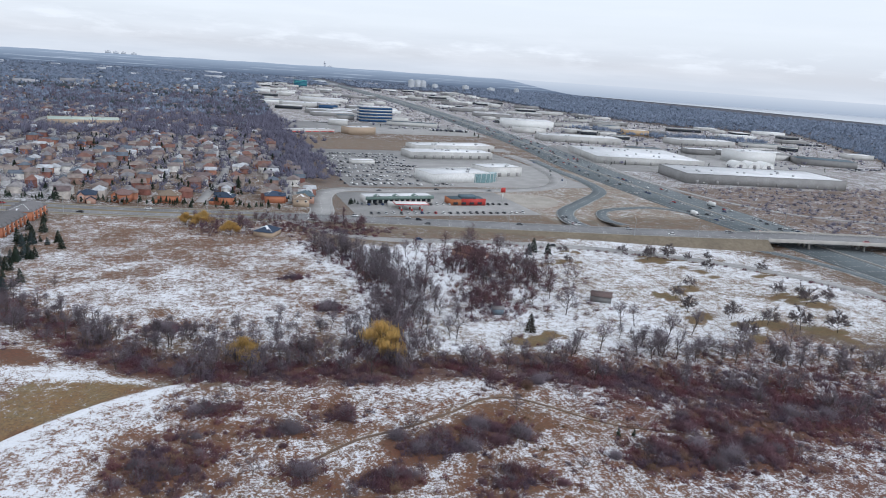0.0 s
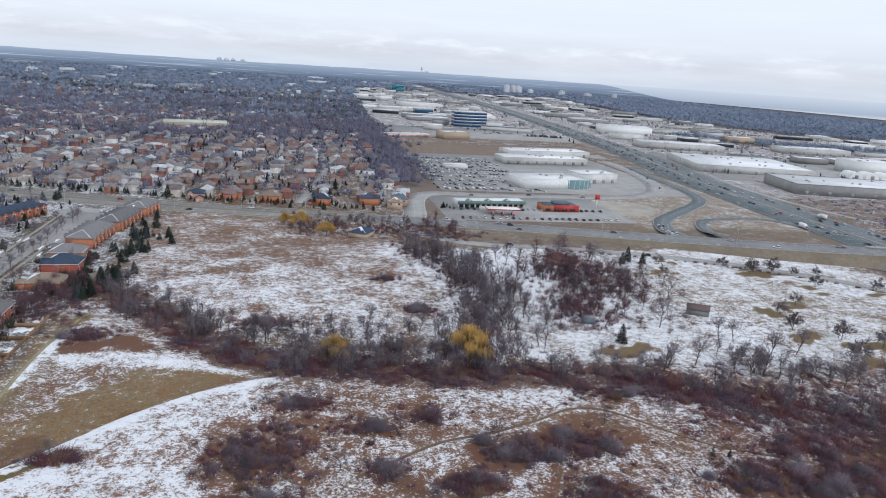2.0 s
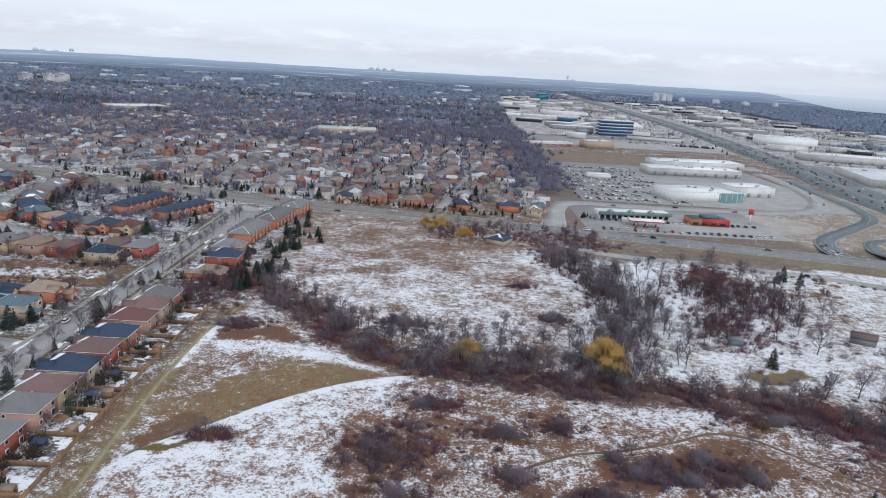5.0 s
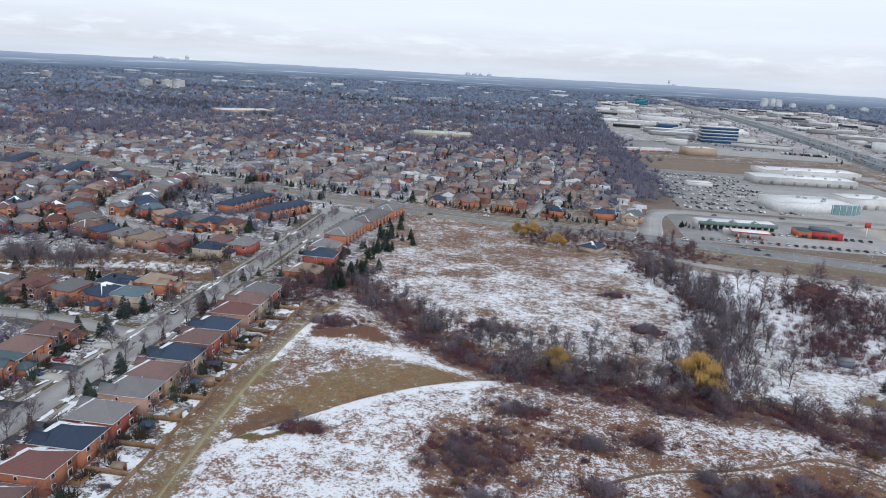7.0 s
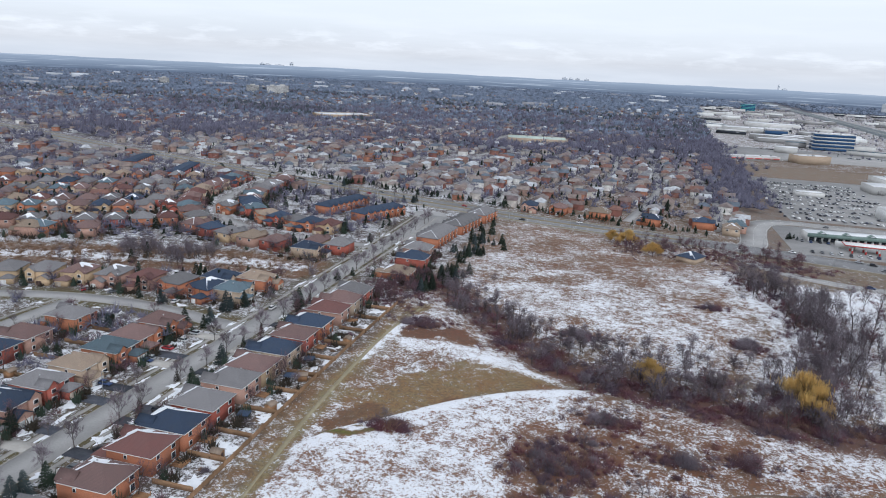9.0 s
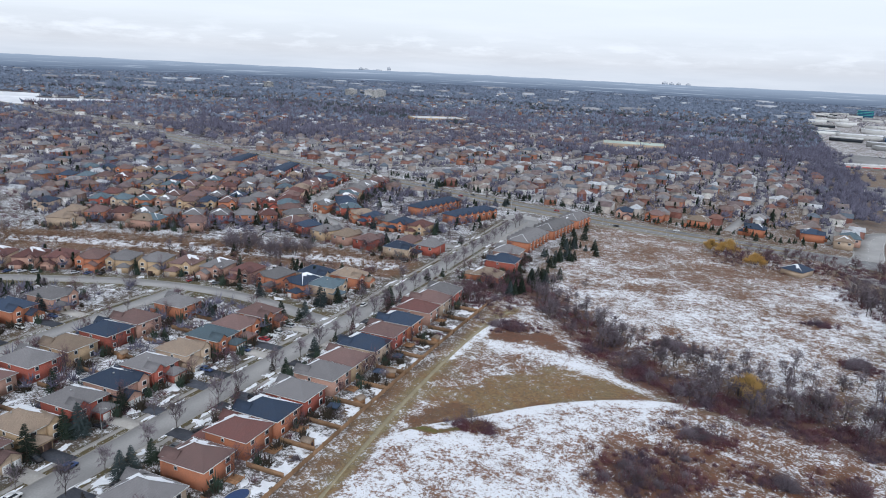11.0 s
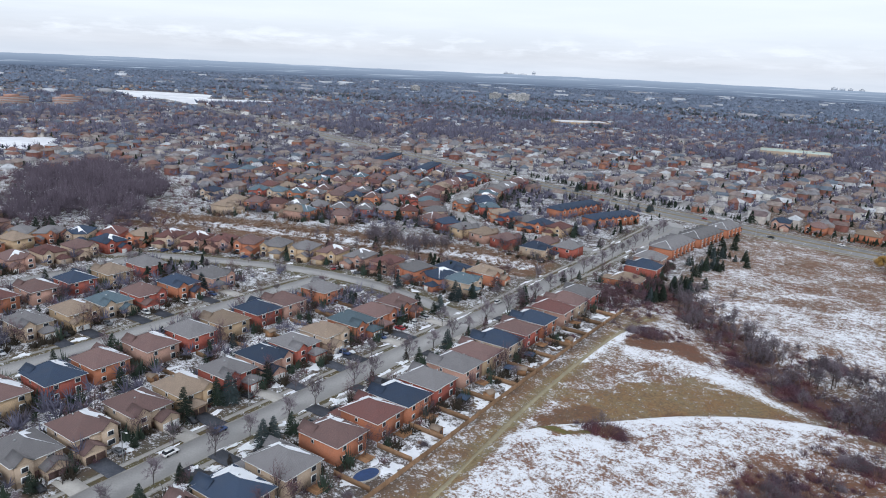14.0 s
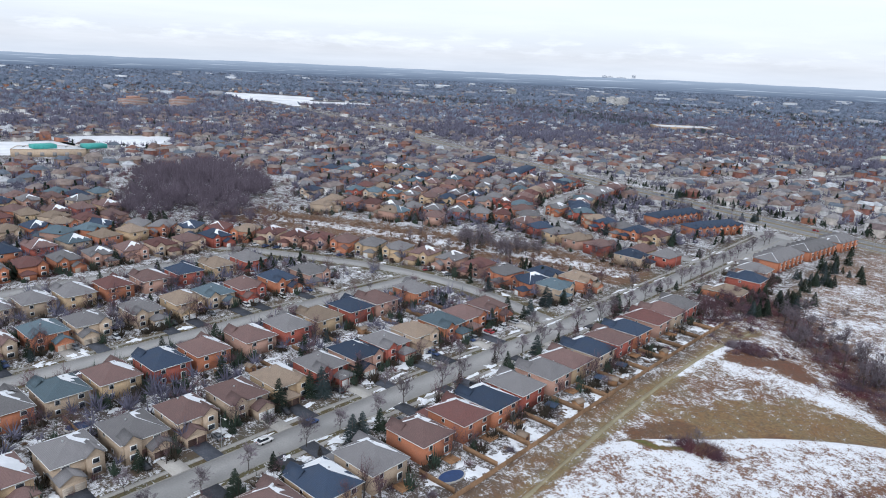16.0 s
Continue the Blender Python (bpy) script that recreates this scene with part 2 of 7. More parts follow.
pale_door = surface("pale_door", (0.46, 0.39, 0.32), (0.55, 0.48, 0.40), 3, 0.5, 0.6, vary=0.25, bump=0)
red_panel = surface("red_panel", (0.42, 0.045, 0.040), (0.50, 0.065, 0.055), 2, 0.3, 0.5, vary=0.05, bump=0)
green_panel = surface("green_panel", (0.16, 0.22, 0.20), (0.20, 0.27, 0.24), 2, 0.3, 0.6, vary=0.1, bump=0)
teal_panel = surface("teal_panel", (0.07, 0.36, 0.33), (0.10, 0.44, 0.40), 2, 0.3, 0.6, vary=0.1, bump=0)
blue_cover = surface("pool_cover", (0.020, 0.040, 0.110), (0.030, 0.065, 0.165), 2, 0.3, 0.5, vary=0.1, bump=0.2)


def glass(name, c, rough=0.12):
    m, t, s = base(name, rough, 0.0, 0.28)
    pos = node(t, "ShaderNodeNewGeometry").outputs["Position"]
    t.links.new(blend(t, ranged(t, noise_of(t, pos, 0.8, 2), 0.35, 0.65), c, tuple(x * 1.8 for x in c)), s.inputs["Base Color"])
    MATS[name] = m
    return m


pane_glass = glass("window_glass", (0.020, 0.024, 0.030))
blue_glass = glass("blue_curtain_glass", (0.018, 0.050, 0.110))
green_glass = glass("green_curtain_glass", (0.13, 0.20, 0.21), 0.15)

# ---- geometry helpers ----
class Geo:
    """Collects vertices and faces, with a material slot for each face."""

    def __init__(self):
        self.v, self.f, self.n = [], [], 0

    def add(self, verts, faces, slot=0):
        verts = np.asarray(verts, float).reshape(-1, 3)
        self.f.append((np.asarray(faces, np.int64) + self.n, slot))
        self.v.append(verts)
        self.n += len(verts)
        return self

    def box(self, x0, x1, y0, y1, z0, z1, slot=0):
        v = [(x, y, z) for z in (z0, z1) for x, y in ((x0, y0), (x1, y0), (x1, y1), (x0, y1))]
        return self.add(v, [(3, 2, 1, 0), (4, 5, 6, 7), (0, 1, 5, 4), (1, 2, 6, 5), (2, 3, 7, 6), (3, 0, 4, 7)], slot)

    def mesh(self, name):
        v = np.concatenate(self.v)
        loops = np.concatenate([f.ravel() for f, _ in self.f])
        sizes = np.concatenate([np.full(len(f), f.shape[1]) for f, _ in self.f])
        slots = np.concatenate([np.full(len(f), s) for f, s in self.f])
        me = bpy.data.meshes.new(name)
        me.vertices.add(len(v))
        me.vertices.foreach_set("co", v.astype(np.float32).ravel())
        me.loops.add(len(loops))
        me.loops.foreach_set("vertex_index", loops.astype(np.int32))
        me.polygons.add(len(sizes))
        me.polygons.foreach_set("loop_start", np.concatenate([[0], np.cumsum(sizes)[:-1]]).astype(np.int32))
        me.polygons.foreach_set("material_index", slots.astype(np.int32))
        me.update(calc_edges=True)
        me.validate()
        return me


def thing(name, label, category, group="", kind="", geo=None, mats=()):
    """A top-level thing: an Empty at its base, or a mesh if geo is given."""
    ob = new(name, geo.mesh(name) if geo else None)
    for m in mats:
        ob.data.materials.append(m)
    return tagged(ob, label, category, group, kind)


def part(name, geo, mats, parent, label=""):
    me = geo.mesh(name)
    for m in mats if isinstance(mats, (list, tuple)) else [mats]:
        me.materials.append(m)
    ob = new(name, me)
    ob.parent = parent
    return tagged(ob, label) if label else ob


CACHE = {}


def place(key, build, x, y, z=0.0, rz=0.0, s=1.0):
    """Puts a thing of that kind at a place; the first is built, the others copy it."""
    if key not in CACHE:
        CACHE[key] = (build(), s)
        CACHE[key][0].matrix_basis = pose(x, y, z, 0, 0, rz) @ Matrix.Diagonal((s, s, s, 1))
        return CACHE[key][0]
    first, size = CACHE[key]
    return copy_thing(first, pose(x, y, z, 0, 0, rz) @ Matrix.Diagonal((s / size, s / size, s / size, 1)))


def frames_of(d):
    """Two directions square to each row of d."""
    d = d / (np.linalg.norm(d, axis=1, keepdims=True) + 1e-9)
    up = np.where(np.abs(d[:, 2:3]) > 0.9, [[1.0, 0, 0]], [[0, 0, 1.0]])
    a = np.cross(d, up)
    a /= np.linalg.norm(a, axis=1, keepdims=True) + 1e-9
    return a, np.cross(d, a)


def prisms(geo, p0, p1, r0, r1, slot=0):
    """Three-sided tapered branches from p0 to p1; r1 = 0 gives spikes."""
    p0, p1 = np.asarray(p0, float), np.asarray(p1, float)
    n = len(p0)
    a, b = frames_of(p1 - p0)
    r0, r1 = np.broadcast_to(r0, n)[:, None], np.broadcast_to(r1, n)[:, None]
    ring = [(math.cos(k * 2.0944), math.sin(k * 2.0944)) for k in range(3)]
    if np.all(r1 == 0):
        v = np.stack([p0 + r0 * (c * a + s * b) for c, s in ring] + [p1], 1)
        f = (np.arange(n)[:, None, None] * 4 + np.array([(0, 1, 3), (1, 2, 3), (2, 0, 3)])).reshape(-1, 3)
    else:
        v = np.stack([p0 + r0 * (c * a + s * b) for c, s in ring] + [p1 + r1 * (c * a + s * b) for c, s in ring], 1)
        f = (np.arange(n)[:, None, None] * 6 + np.array([(0, 1, 4, 3), (1, 2, 5, 4), (2, 0, 3, 5)])).reshape(-1, 4)
    geo.add(v, f, slot)


def smooth_line(pts, step=6.0):
    """A smooth line through the points, sampled about every step metres."""
    p = np.asarray(pts, float)
    if p.shape[1] == 2:
        p = np.c_[p, np.zeros(len(p))]
    q = np.vstack([2 * p[0] - p[1], p, 2 * p[-1] - p[-2]])
    out = []
    for i in range(1, len(q) - 2):
        n = max(2, int(np.linalg.norm(q[i + 1] - q[i]) / step))
        for u in np.linspace(0, 1, n, endpoint=False):
            out.append(0.5 * (2 * q[i] + (q[i + 1] - q[i - 1]) * u + (2 * q[i - 1] - 5 * q[i] + 4 * q[i + 1] - q[i + 2]) * u * u
                              + (3 * q[i] - q[i - 1] - 3 * q[i + 1] + q[i + 2]) * u ** 3))
    out.append(p[-1])
    return np.array(out)


def sideways(line):
    d = np.gradient(line, axis=0)
    n = np.c_[d[:, 1], -d[:, 0], np.zeros(len(d))]
    return n / (np.linalg.norm(n, axis=1, keepdims=True) + 1e-9)


def ribbon(geo, line, off0, off1, z0, z1, slot=0):
    """A strip with a top and two sides along a line, between two offsets to its right, from z0 up to z1."""
    n = sideways(line)
    cols = [line + n * off0 + [0, 0, z0], line + n * off0 + [0, 0, z1], line + n * off1 + [0, 0, z1], line + n * off1 + [0, 0, z0]]
    v = np.stack(cols, 1)
    k = len(line)
    f = [(i * 4 + j + 1, i * 4 + j, i * 4 + 4 + j, i * 4 + 5 + j) for i in range(k - 1) for j in range(3)]
    geo.add(v, f, slot)
    geo.add(v[[0, -1]], [(0, 1, 2, 3), (7, 6, 5, 4)], slot)


def dashes(geo, line, off, width, z, dash, gap, slot=0):
    """Painted dashes along a line; gap 0 paints a whole line."""
    n = sideways(line)
    if gap == 0:
        return ribbon(geo, line, off - width / 2, off + width / 2, z - 0.004, z, slot)
    s = np.concatenate([[0], np.cumsum(np.linalg.norm(np.diff(line, axis=0), axis=1))])
    at = np.arange(0, s[-1] - dash, dash + gap)

    def on(q, w):
        return np.stack([np.interp(q, s, line[:, k] + n[:, k] * w) for k in range(3)], -1)

    v = np.stack([on(at, off - width / 2), on(at, off + width / 2), on(at + dash, off + width / 2), on(at + dash, off - width / 2)], 1) + [0, 0, z]
    geo.add(v, np.arange(len(at) * 4).reshape(-1, 4), slot)


def near_line(x, y, line, far=1e9):
    """Distance in plan from points to a sampled line."""
    x, y = np.asarray(x, float), np.asarray(y, float)
    best = np.full(x.shape, far)
    for a, b in zip(line[:-1], line[1:]):
        d = b[:2] - a[:2]
        u = np.clip(((x - a[0]) * d[0] + (y - a[1]) * d[1]) / (d @ d + 1e-9), 0, 1)
        best = np.minimum(best, np.hypot(x - a[0] - u * d[0], y - a[1] - u * d[1]))
    return best


def soft(v, a, b):
    u = np.clip((v - a) / (b - a), 0, 1)
    return u * u * (3 - 2 * u)


def oval(x, y, cx, cy, rx, ry, turn=0.0):
    """1 inside an oval, falling to 0 round its edge."""
    c, s = math.cos(radians(turn)), math.sin(radians(turn))
    u, v = ((x - cx) * c + (y - cy) * s) / rx, (-(x - cx) * s + (y - cy) * c) / ry
    return 1 - soft(np.hypot(u, v), 0.82, 1.12)

# ---- plan: lines of roads, hedges and streams (metres, street along +y) ----
STREET = smooth_line([(-144.4, -60), (-144.4, 60), (-144.2, 110), (-142.5, 180), (-140.7, 240), (-140.2, 300), (-139.9, 360), (-140.2, 420), (-141, 480)])


def street_x(y):
    """Where the street's middle runs at y."""
    return float(np.interp(y, STREET[:, 1], STREET[:, 0]))



SIDE_STREET = smooth_line([(-145, 234), (-200, 243), (-250, 236), (-300, 214), (-345, 188), (-385, 150)])
SECOND_STREET = smooth_line([(-232, 0), (-231, 90), (-230, 170), (-228, 236)])
THIRD_STREET = smooth_line([(-322, -20), (-322, 100), (-320, 196)])
NORTH_STREET = smooth_line([(-144.5, 381), (-215, 386), (-265, 412), (-300, 470), (-318, 560)])
INNER_STREET = smooth_line([(-400, 335), (-330, 372), (-285, 402), (-258, 408)])
ARTERIAL = smooth_line([(-1500, 1000, 0), (-900, 800, 0), (-620, 694, 0), (-440, 632, 0), (-260, 568, 0), (-73, 511, 0), (60, 484, 0.2), (150, 459, 1), (230, 432, 2.5),
                        (320, 399, 5), (400, 377, 6.5), (480, 357, 6.5), (560, 339, 5), (700, 306, 1), (1000, 235, 0), (1500, 110, 0)], 8)
NORTH_CROSS = smooth_line([(-330, 594), (-296, 640), (-262, 716), (-200, 830), (-150, 900)])
HIGHWAY = smooth_line([(730, 4750), (680, 3900), (650, 3300), (626, 2700), (604, 2200), (575, 1800), (548, 1500), (517, 1211), (494, 1000), (472, 870), (448, 740), (436, 620), (428, 520), (424, 440), (422, 370), (417, 300), (408, 220), (390, 100), (350, -100)], 14)
SERVICE_ROAD = smooth_line([(560, 1010), (525, 880), (492, 760), (476, 680), (474, 590), (486, 520), (516, 470), (575, 438), (680, 415)])
LOOP_ROAD = smooth_line([(70, 470), (84, 496), (89, 530), (95, 562), (106, 586), (128, 594), (162, 590), (230, 592), (290, 597), (335, 618), (366, 665), (384, 730), (396, 800), (398, 870)])
FRONTAGE = smooth_line([(60, 476), (72, 452), (90, 428), (120, 413), (165, 406), (232, 386), (290, 354), (334, 311), (356, 262), (362, 180), (350, 60)])
SOUTH_RAMP = smooth_line([(215, 428, 1.2), (260, 416, 1.6), (306, 403, 1.6), (353, 377, 0.6), (380, 325, 0.2), (384, 260, 0.1), (372, 160, 0.1)])
RAMP = smooth_line([(262, 432, 3.1), (268, 462, 1.0), (286, 500, 0.2), (326, 540, 0.2), (372, 590, 0.2), (390, 650, 0.2), (398, 730, 0.2), (412, 820, 0.2)])
LOOP_RAMP = smooth_line([(296, 430, 4.2), (300, 462, 1.0), (318, 496, 0.2), (346, 508, 0.2), (378, 511, 0.2), (398, 492, 0.2), (408, 455, 0.2)])
PATH_LINE = smooth_line([(-82, 100), (-83, 130), (-87, 175), (-89, 230), (-88, 262), (-84, 290)])
TRAIL = smooth_line([(16, 164), (29, 172), (43, 180), (66, 186), (82, 194), (94, 198), (104, 192), (112, 183), (120, 174), (130, 168), (150, 158)])
RAVINE = smooth_line([(-100, 335), (-84, 322), (-58, 292), (-34, 262), (-14, 244), (12, 238), (38, 230), (64, 226), (92, 226), (118, 222), (140, 208), (166, 196), (200, 178), (236, 150)])
HEDGE_EAST = smooth_line([(60, 232), (74, 262), (80, 300), (82, 345), (72, 372), (62, 400)])
MEADOW = smooth_line([(-165, 322), (-205, 318), (-256, 303), (-305, 288), (-350, 272), (-400, 250)])
CREST = smooth_line([(-87, 138), (-85.5, 150), (-79.7, 167), (-68, 181.6), (-58.6, 191.6), (-47, 204), (-33, 214.7), (-17, 223), (-8, 227)], 3.0)


def ground_z(x, y):
    """Height of the ground: nearly level, sunk along the stream, dropping a little to the lake."""
    x, y = np.asarray(x, float), np.asarray(y, float)
    r = np.hypot(x, y)
    field = soft(x, -88, -70) * (1 - soft(x, 215, 255)) * soft(y, 40, 90) * (1 - soft(y, 345, 385))
    z = field * 0.35 * (np.sin(x * 0.047 + 1.3) * np.sin(y * 0.039) + 0.5 * np.sin(x * 0.11) * np.sin(y * 0.13 + 2))
    z = z - 1.6 * (1 - soft(near_line(x, y, RAVINE), 3, 20)) * field
    # low snowy brow dropping into the hollow
    brow = soft(np.interp(x, CREST[:, 0], CREST[:, 1]) - y, -2.0, 3.0) * soft(x, -86, -76) * (1 - soft(x, -30, 8)) * soft(y, 110, 150)
    z = z + 1.5 * brow
    away = np.degrees(np.arctan2(x, y))
    land = 1 - soft(away, 24, 31)
    return z - (1 - land) * 2.5 * soft(r, 3200, 3900)


def works_zone(x, y):
    """True over the commercial land on both sides of the highway."""
    x, y = np.asarray(x, float), np.asarray(y, float)
    hx = np.interp(y, HIGHWAY[::-1, 1], HIGHWAY[::-1, 0])
    east = (x > hx) & (x - hx < np.interp(y, [600, 900, 1400, 1550, 1900, 2600, 3300], [420, 640, 900, 640, 480, 520, 560])) & (y > 600)
    west = (x <= hx) & (y > 1180) & (x > np.interp(y, [1180, 1700, 3300], [130, 150, 250]))
    wood = near_line(x, y, np.array([(790, 1330, 0), (900, 1215, 0), (1060, 1160, 0)])) < 45
    return (east | west) & (y < 3300) & ~wood


def spaced(*runs):
    return np.unique(np.concatenate([np.arange(a, b, s) for a, b, s in runs]))


gx = spaced((-4940, -1400, 118), (-1400, -420, 28), (-420, -110, 6), (-110, 245, 2.5), (245, 500, 6), (500, 1400, 28), (1400, 4960, 118))
gy = spaced((-4940, -100, 220), (-100, 100, 10), (100, 420, 2.5), (420, 700, 6), (700, 1700, 22), (1700, 4960, 90))
GX, GY = np.meshgrid(gx, gy)
GX, GY = GX.ravel(), GY.ravel()
GZ = ground_z(GX, GY)
nx, ny = len(gx), len(gy)
cell = np.arange((ny - 1) * nx).reshape(ny - 1, nx)[:, :-1].ravel()
ground_geo = Geo().add(np.c_[GX, GY, GZ], np.stack([cell, cell + 1, cell + nx + 1, cell + nx], 1))

# what grows where: snow cover (0..1) and colour of the ground below it, with haze painted in far off
SN = np.full(len(GX), 0.40)
TONE = np.tile([0.150, 0.120, 0.085], (len(GX), 1))


# ragged edges for every patch
WX = GX + 5 * np.sin(GX * 0.08 + GY * 0.05) + 3.5 * np.sin(GY * 0.21 + GX * 0.11 + 1) + 2.2 * np.sin(GX * 0.43 - GY * 0.27 + 2) + 1.5 * np.sin(GX * 0.71 + GY * 0.83)
WY = GY + 5 * np.sin(GY * 0.07 - GX * 0.06 + 4) + 3.5 * np.sin(GX * 0.23 - GY * 0.13 + 3) + 2.2 * np.sin(GY * 0.47 + GX * 0.31) + 1.5 * np.sin(GX * 0.87 - GY * 0.69 + 5)


def paint(w, snow_amount=None, tone=None):
    w = np.clip(w, 0, 1)
    if snow_amount is not None:
        SN[:] = SN * (1 - w) + snow_amount * w
    if tone is not None:
        TONE[:] = TONE * (1 - w[:, None]) + np.array(tone) * w[:, None]


def band(line, a, b):
    return 1 - soft(near_line(GX, GY, line), a, b)


def within(x0, x1, y0, y1, e=6.0):
    return soft(WX, x0 - e, x0 + e) * (1 - soft(WX, x1 - e, x1 + e)) * soft(WY, y0 - e, y0 + e) * (1 - soft(WY, y1 - e, y1 + e))


TAN, RUST, DULL = (0.200, 0.145, 0.092), (0.150, 0.085, 0.058), (0.19, 0.175, 0.155)
suburb = 1 - soft(GX, -98, -92)
paint(suburb, 0.465, (0.092, 0.088, 0.080))
# haze mixed into the ground colour: bluer the farther out
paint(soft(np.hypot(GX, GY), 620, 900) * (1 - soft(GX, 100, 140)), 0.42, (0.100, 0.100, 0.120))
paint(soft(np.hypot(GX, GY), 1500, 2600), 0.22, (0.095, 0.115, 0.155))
# the open field and the orchard beyond the stream
paint(within(-84, 66, 262, 480, 8), 0.47, (0.180, 0.132, 0.092))
paint(within(-84, 66, 262, 345, 10), 0.50)
paint(within(-84, 66, 400, 490, 12), 0.42, (0.190, 0.140, 0.100))
paint(within(84, 350, 228, 410, 8), 0.53, (0.180, 0.150, 0.100))
paint(oval(WX, WY, 160, 262, 62, 45), 0.54)
paint(oval(WX, WY, 112, 360, 34, 42), 0.60)
paint(oval(WX, WY, 250, 290, 90, 50, -35), 0.50, (0.205, 0.175, 0.118))
paint(band(HEDGE_EAST, 8, 22), 0.55)
ORCHARD = ((252, 366, 1.0), (262, 352, 1.2), (276, 352, 1.5), (270, 360, 1.1), (288, 348, 0.8), (302, 346, 0.9), (285, 326, 1.1), (318, 318, 1.1), (250, 296, 1.0), (230, 282, 1.1), (292, 278, 1.2), (302, 272, 1.1), (296, 262, 1.4),
           (310, 262, 1.3), (222, 262, 1.3), (238, 250, 1.4), (262, 232, 1.6), (278, 226, 1.6), (226, 228, 1.4), (214, 372, 0.9), (206, 352, 0.8), (176, 346, 0.8), (330, 240, 1.2), (250, 240, 1.3))
for cx, cy, k in ORCHARD + ((133, 250, 1.8),):
    paint(oval(WX, WY, cx - 1, cy - 2, 5.5 * k, 4 * k), 0.22, (0.190, 0.158, 0.085))
# scrub slope below the camera
paint(within(-20, 260, 90, 222, 6), 0.46, (0.165, 0.102, 0.066))
paint(0.6 * oval(WX, WY, 84, 178, 24, 12, 10), 0.30, (0.165, 0.105, 0.062))
paint(oval(WX, WY, 60, 172, 16, 8), 0.30, RUST)
paint(oval(WX, WY, 84, 211, 34, 9, 0), 0.50)
crest_side = soft(np.interp(GX, CREST[:, 0], CREST[:, 1]) - GY, -1.5, 1.0) * soft(GX, -88, -83)
paint(crest_side * (1 - soft(GX, -30, 2)) * soft(GX, -86, -76) * (GY < 240), 0.52, (0.19, 0.130, 0.095))
paint(band(CREST, 3, 9) * crest_side, 0.64)
# brown hollow with its pale rim
low = (1 - crest_side) * soft(GX, -92, -88) * (1 - soft(GX, -20, -10)) * soft(GY, 150, 170) * (1 - soft(GY, 268, 280))
paint(low, 0.46, (0.165, 0.112, 0.070))
paint((1 - crest_side) * oval(WX, WY, -50, 212, 42, 13, 34), 0.33, (0.215, 0.168, 0.090))
paint((1 - crest_side) * oval(WX, WY, -60, 194, 26, 5, 40), 0.24, (0.150, 0.098, 0.060))
paint(oval(WX, WY, -72, 178, 5.5, 2.6, 20), 0.0, (0.105, 0.160, 0.030))
paint(band(smooth_line([(-84, 244), (-62, 246), (-36, 240), (-20, 236)]), 3, 8), 0.58)
paint(band(RAVINE, 6, 15), 0.36, (0.130, 0.085, 0.072))
paint(within(118, 240, 120, 200, 8), 0.45, (0.140, 0.080, 0.062))
paint(oval(WX, WY, -68, 262, 17, 7, -8), 0.25, RUST)
for cx, cy, rx, ry in ((-20, 300, 12, 6), (26, 318, 14, 7), (-40, 352, 18, 8), (10, 372, 20, 8), (-22, 392, 22, 9), (36, 350, 12, 5), (12, 420, 22, 10), (-48, 430, 18, 9), (48, 300, 9, 6)):
    paint(0.5 * oval(WX, WY, cx, cy, rx * 1.2, ry * 1.2, 8), 0.36, (0.165, 0.102, 0.066))
CLUMPS = ((-6, 178, 16, 9, 12), (2, 204, 7, 7, 4), (64, 172, 14, 8, 6), (84, 175, 14, 9, 6), (46, 156, 10, 7, 4), (78, 148, 9, 10, 5), (154, 166, 10, 14, 6), (188, 160, 12, 14, 8), (128, 154, 9, 10, 6), (158, 144, 10, 14, 6), (-14, 172, 10, 8, 8), (25, 166, 5, 4, 3), (134, 150, 14, 14, 7), (160, 150, 12, 12, 6),
          (20, 190, 4, 10, 4), (40, 196, 4, 8, 4), (-8, 150, 8, 8, 8), (20, 145, 7, 14, 5), (108, 206, 8, 12, 4), (-62, 178, 5, 5, 2.5), (55, 292, 7, 5, 3), (-78, 268, 9, 8, 5), (44, 340, 5, 6, 2), (-14, 280, 6, 8, 3))
for cx, cy, n, sx, sy in CLUMPS:
    paint(0.42 * oval(WX, WY, cx, cy, sx * 1.25 + 2, sy * 1.25 + 2), 0.27, (0.150, 0.088, 0.056))
# strip behind the garden fence, with its worn track
paint(within(-95, -84, 60, 300, 1.5), 0.41, (0.180, 0.138, 0.084))
paint(band(PATH_LINE, 1.5, 4.0), 0.34, (0.225, 0.195, 0.105))
paint(band(smooth_line([(-88, 226), (-87, 250), (-83, 276)]), 1.2, 3.0), 0.58)
paint(band(TRAIL, 0.8, 3.0), 0.47, (0.200, 0.145, 0.090))
paint(band(MEADOW, 16, 26), 0.38, (0.165, 0.112, 0.070))
paint(band(MEADOW, 4, 9) , 0.56)
# verges and building plots by the highway
paint(within(70, 420, 405, 480, 6), 0.34, (0.185, 0.165, 0.130))
paint(within(90, 360, 480, 900, 8), 0.30, DULL)
paint(within(255, 420, 470, 720, 8), 0.40, (0.265, 0.250, 0.205))
paint(oval(WX, WY, 262, 540, 44, 44), 0.42, (0.30, 0.265, 0.215))
paint(within(90, 345, 880, 1010, 8), 0.30, (0.215, 0.192, 0.155))
paint(works_zone(GX, GY) * 1.0, 0.45, (0.205, 0.205, 0.200))
paint(within(462, 900, 360, 620, 20), 0.40, (0.165, 0.135, 0.110))
for line, w in ((STREET, 6), (SIDE_STREET, 6), (SECOND_STREET, 6)):
    paint(band(line, w, w + 8), 0.38, (0.098, 0.098, 0.048))

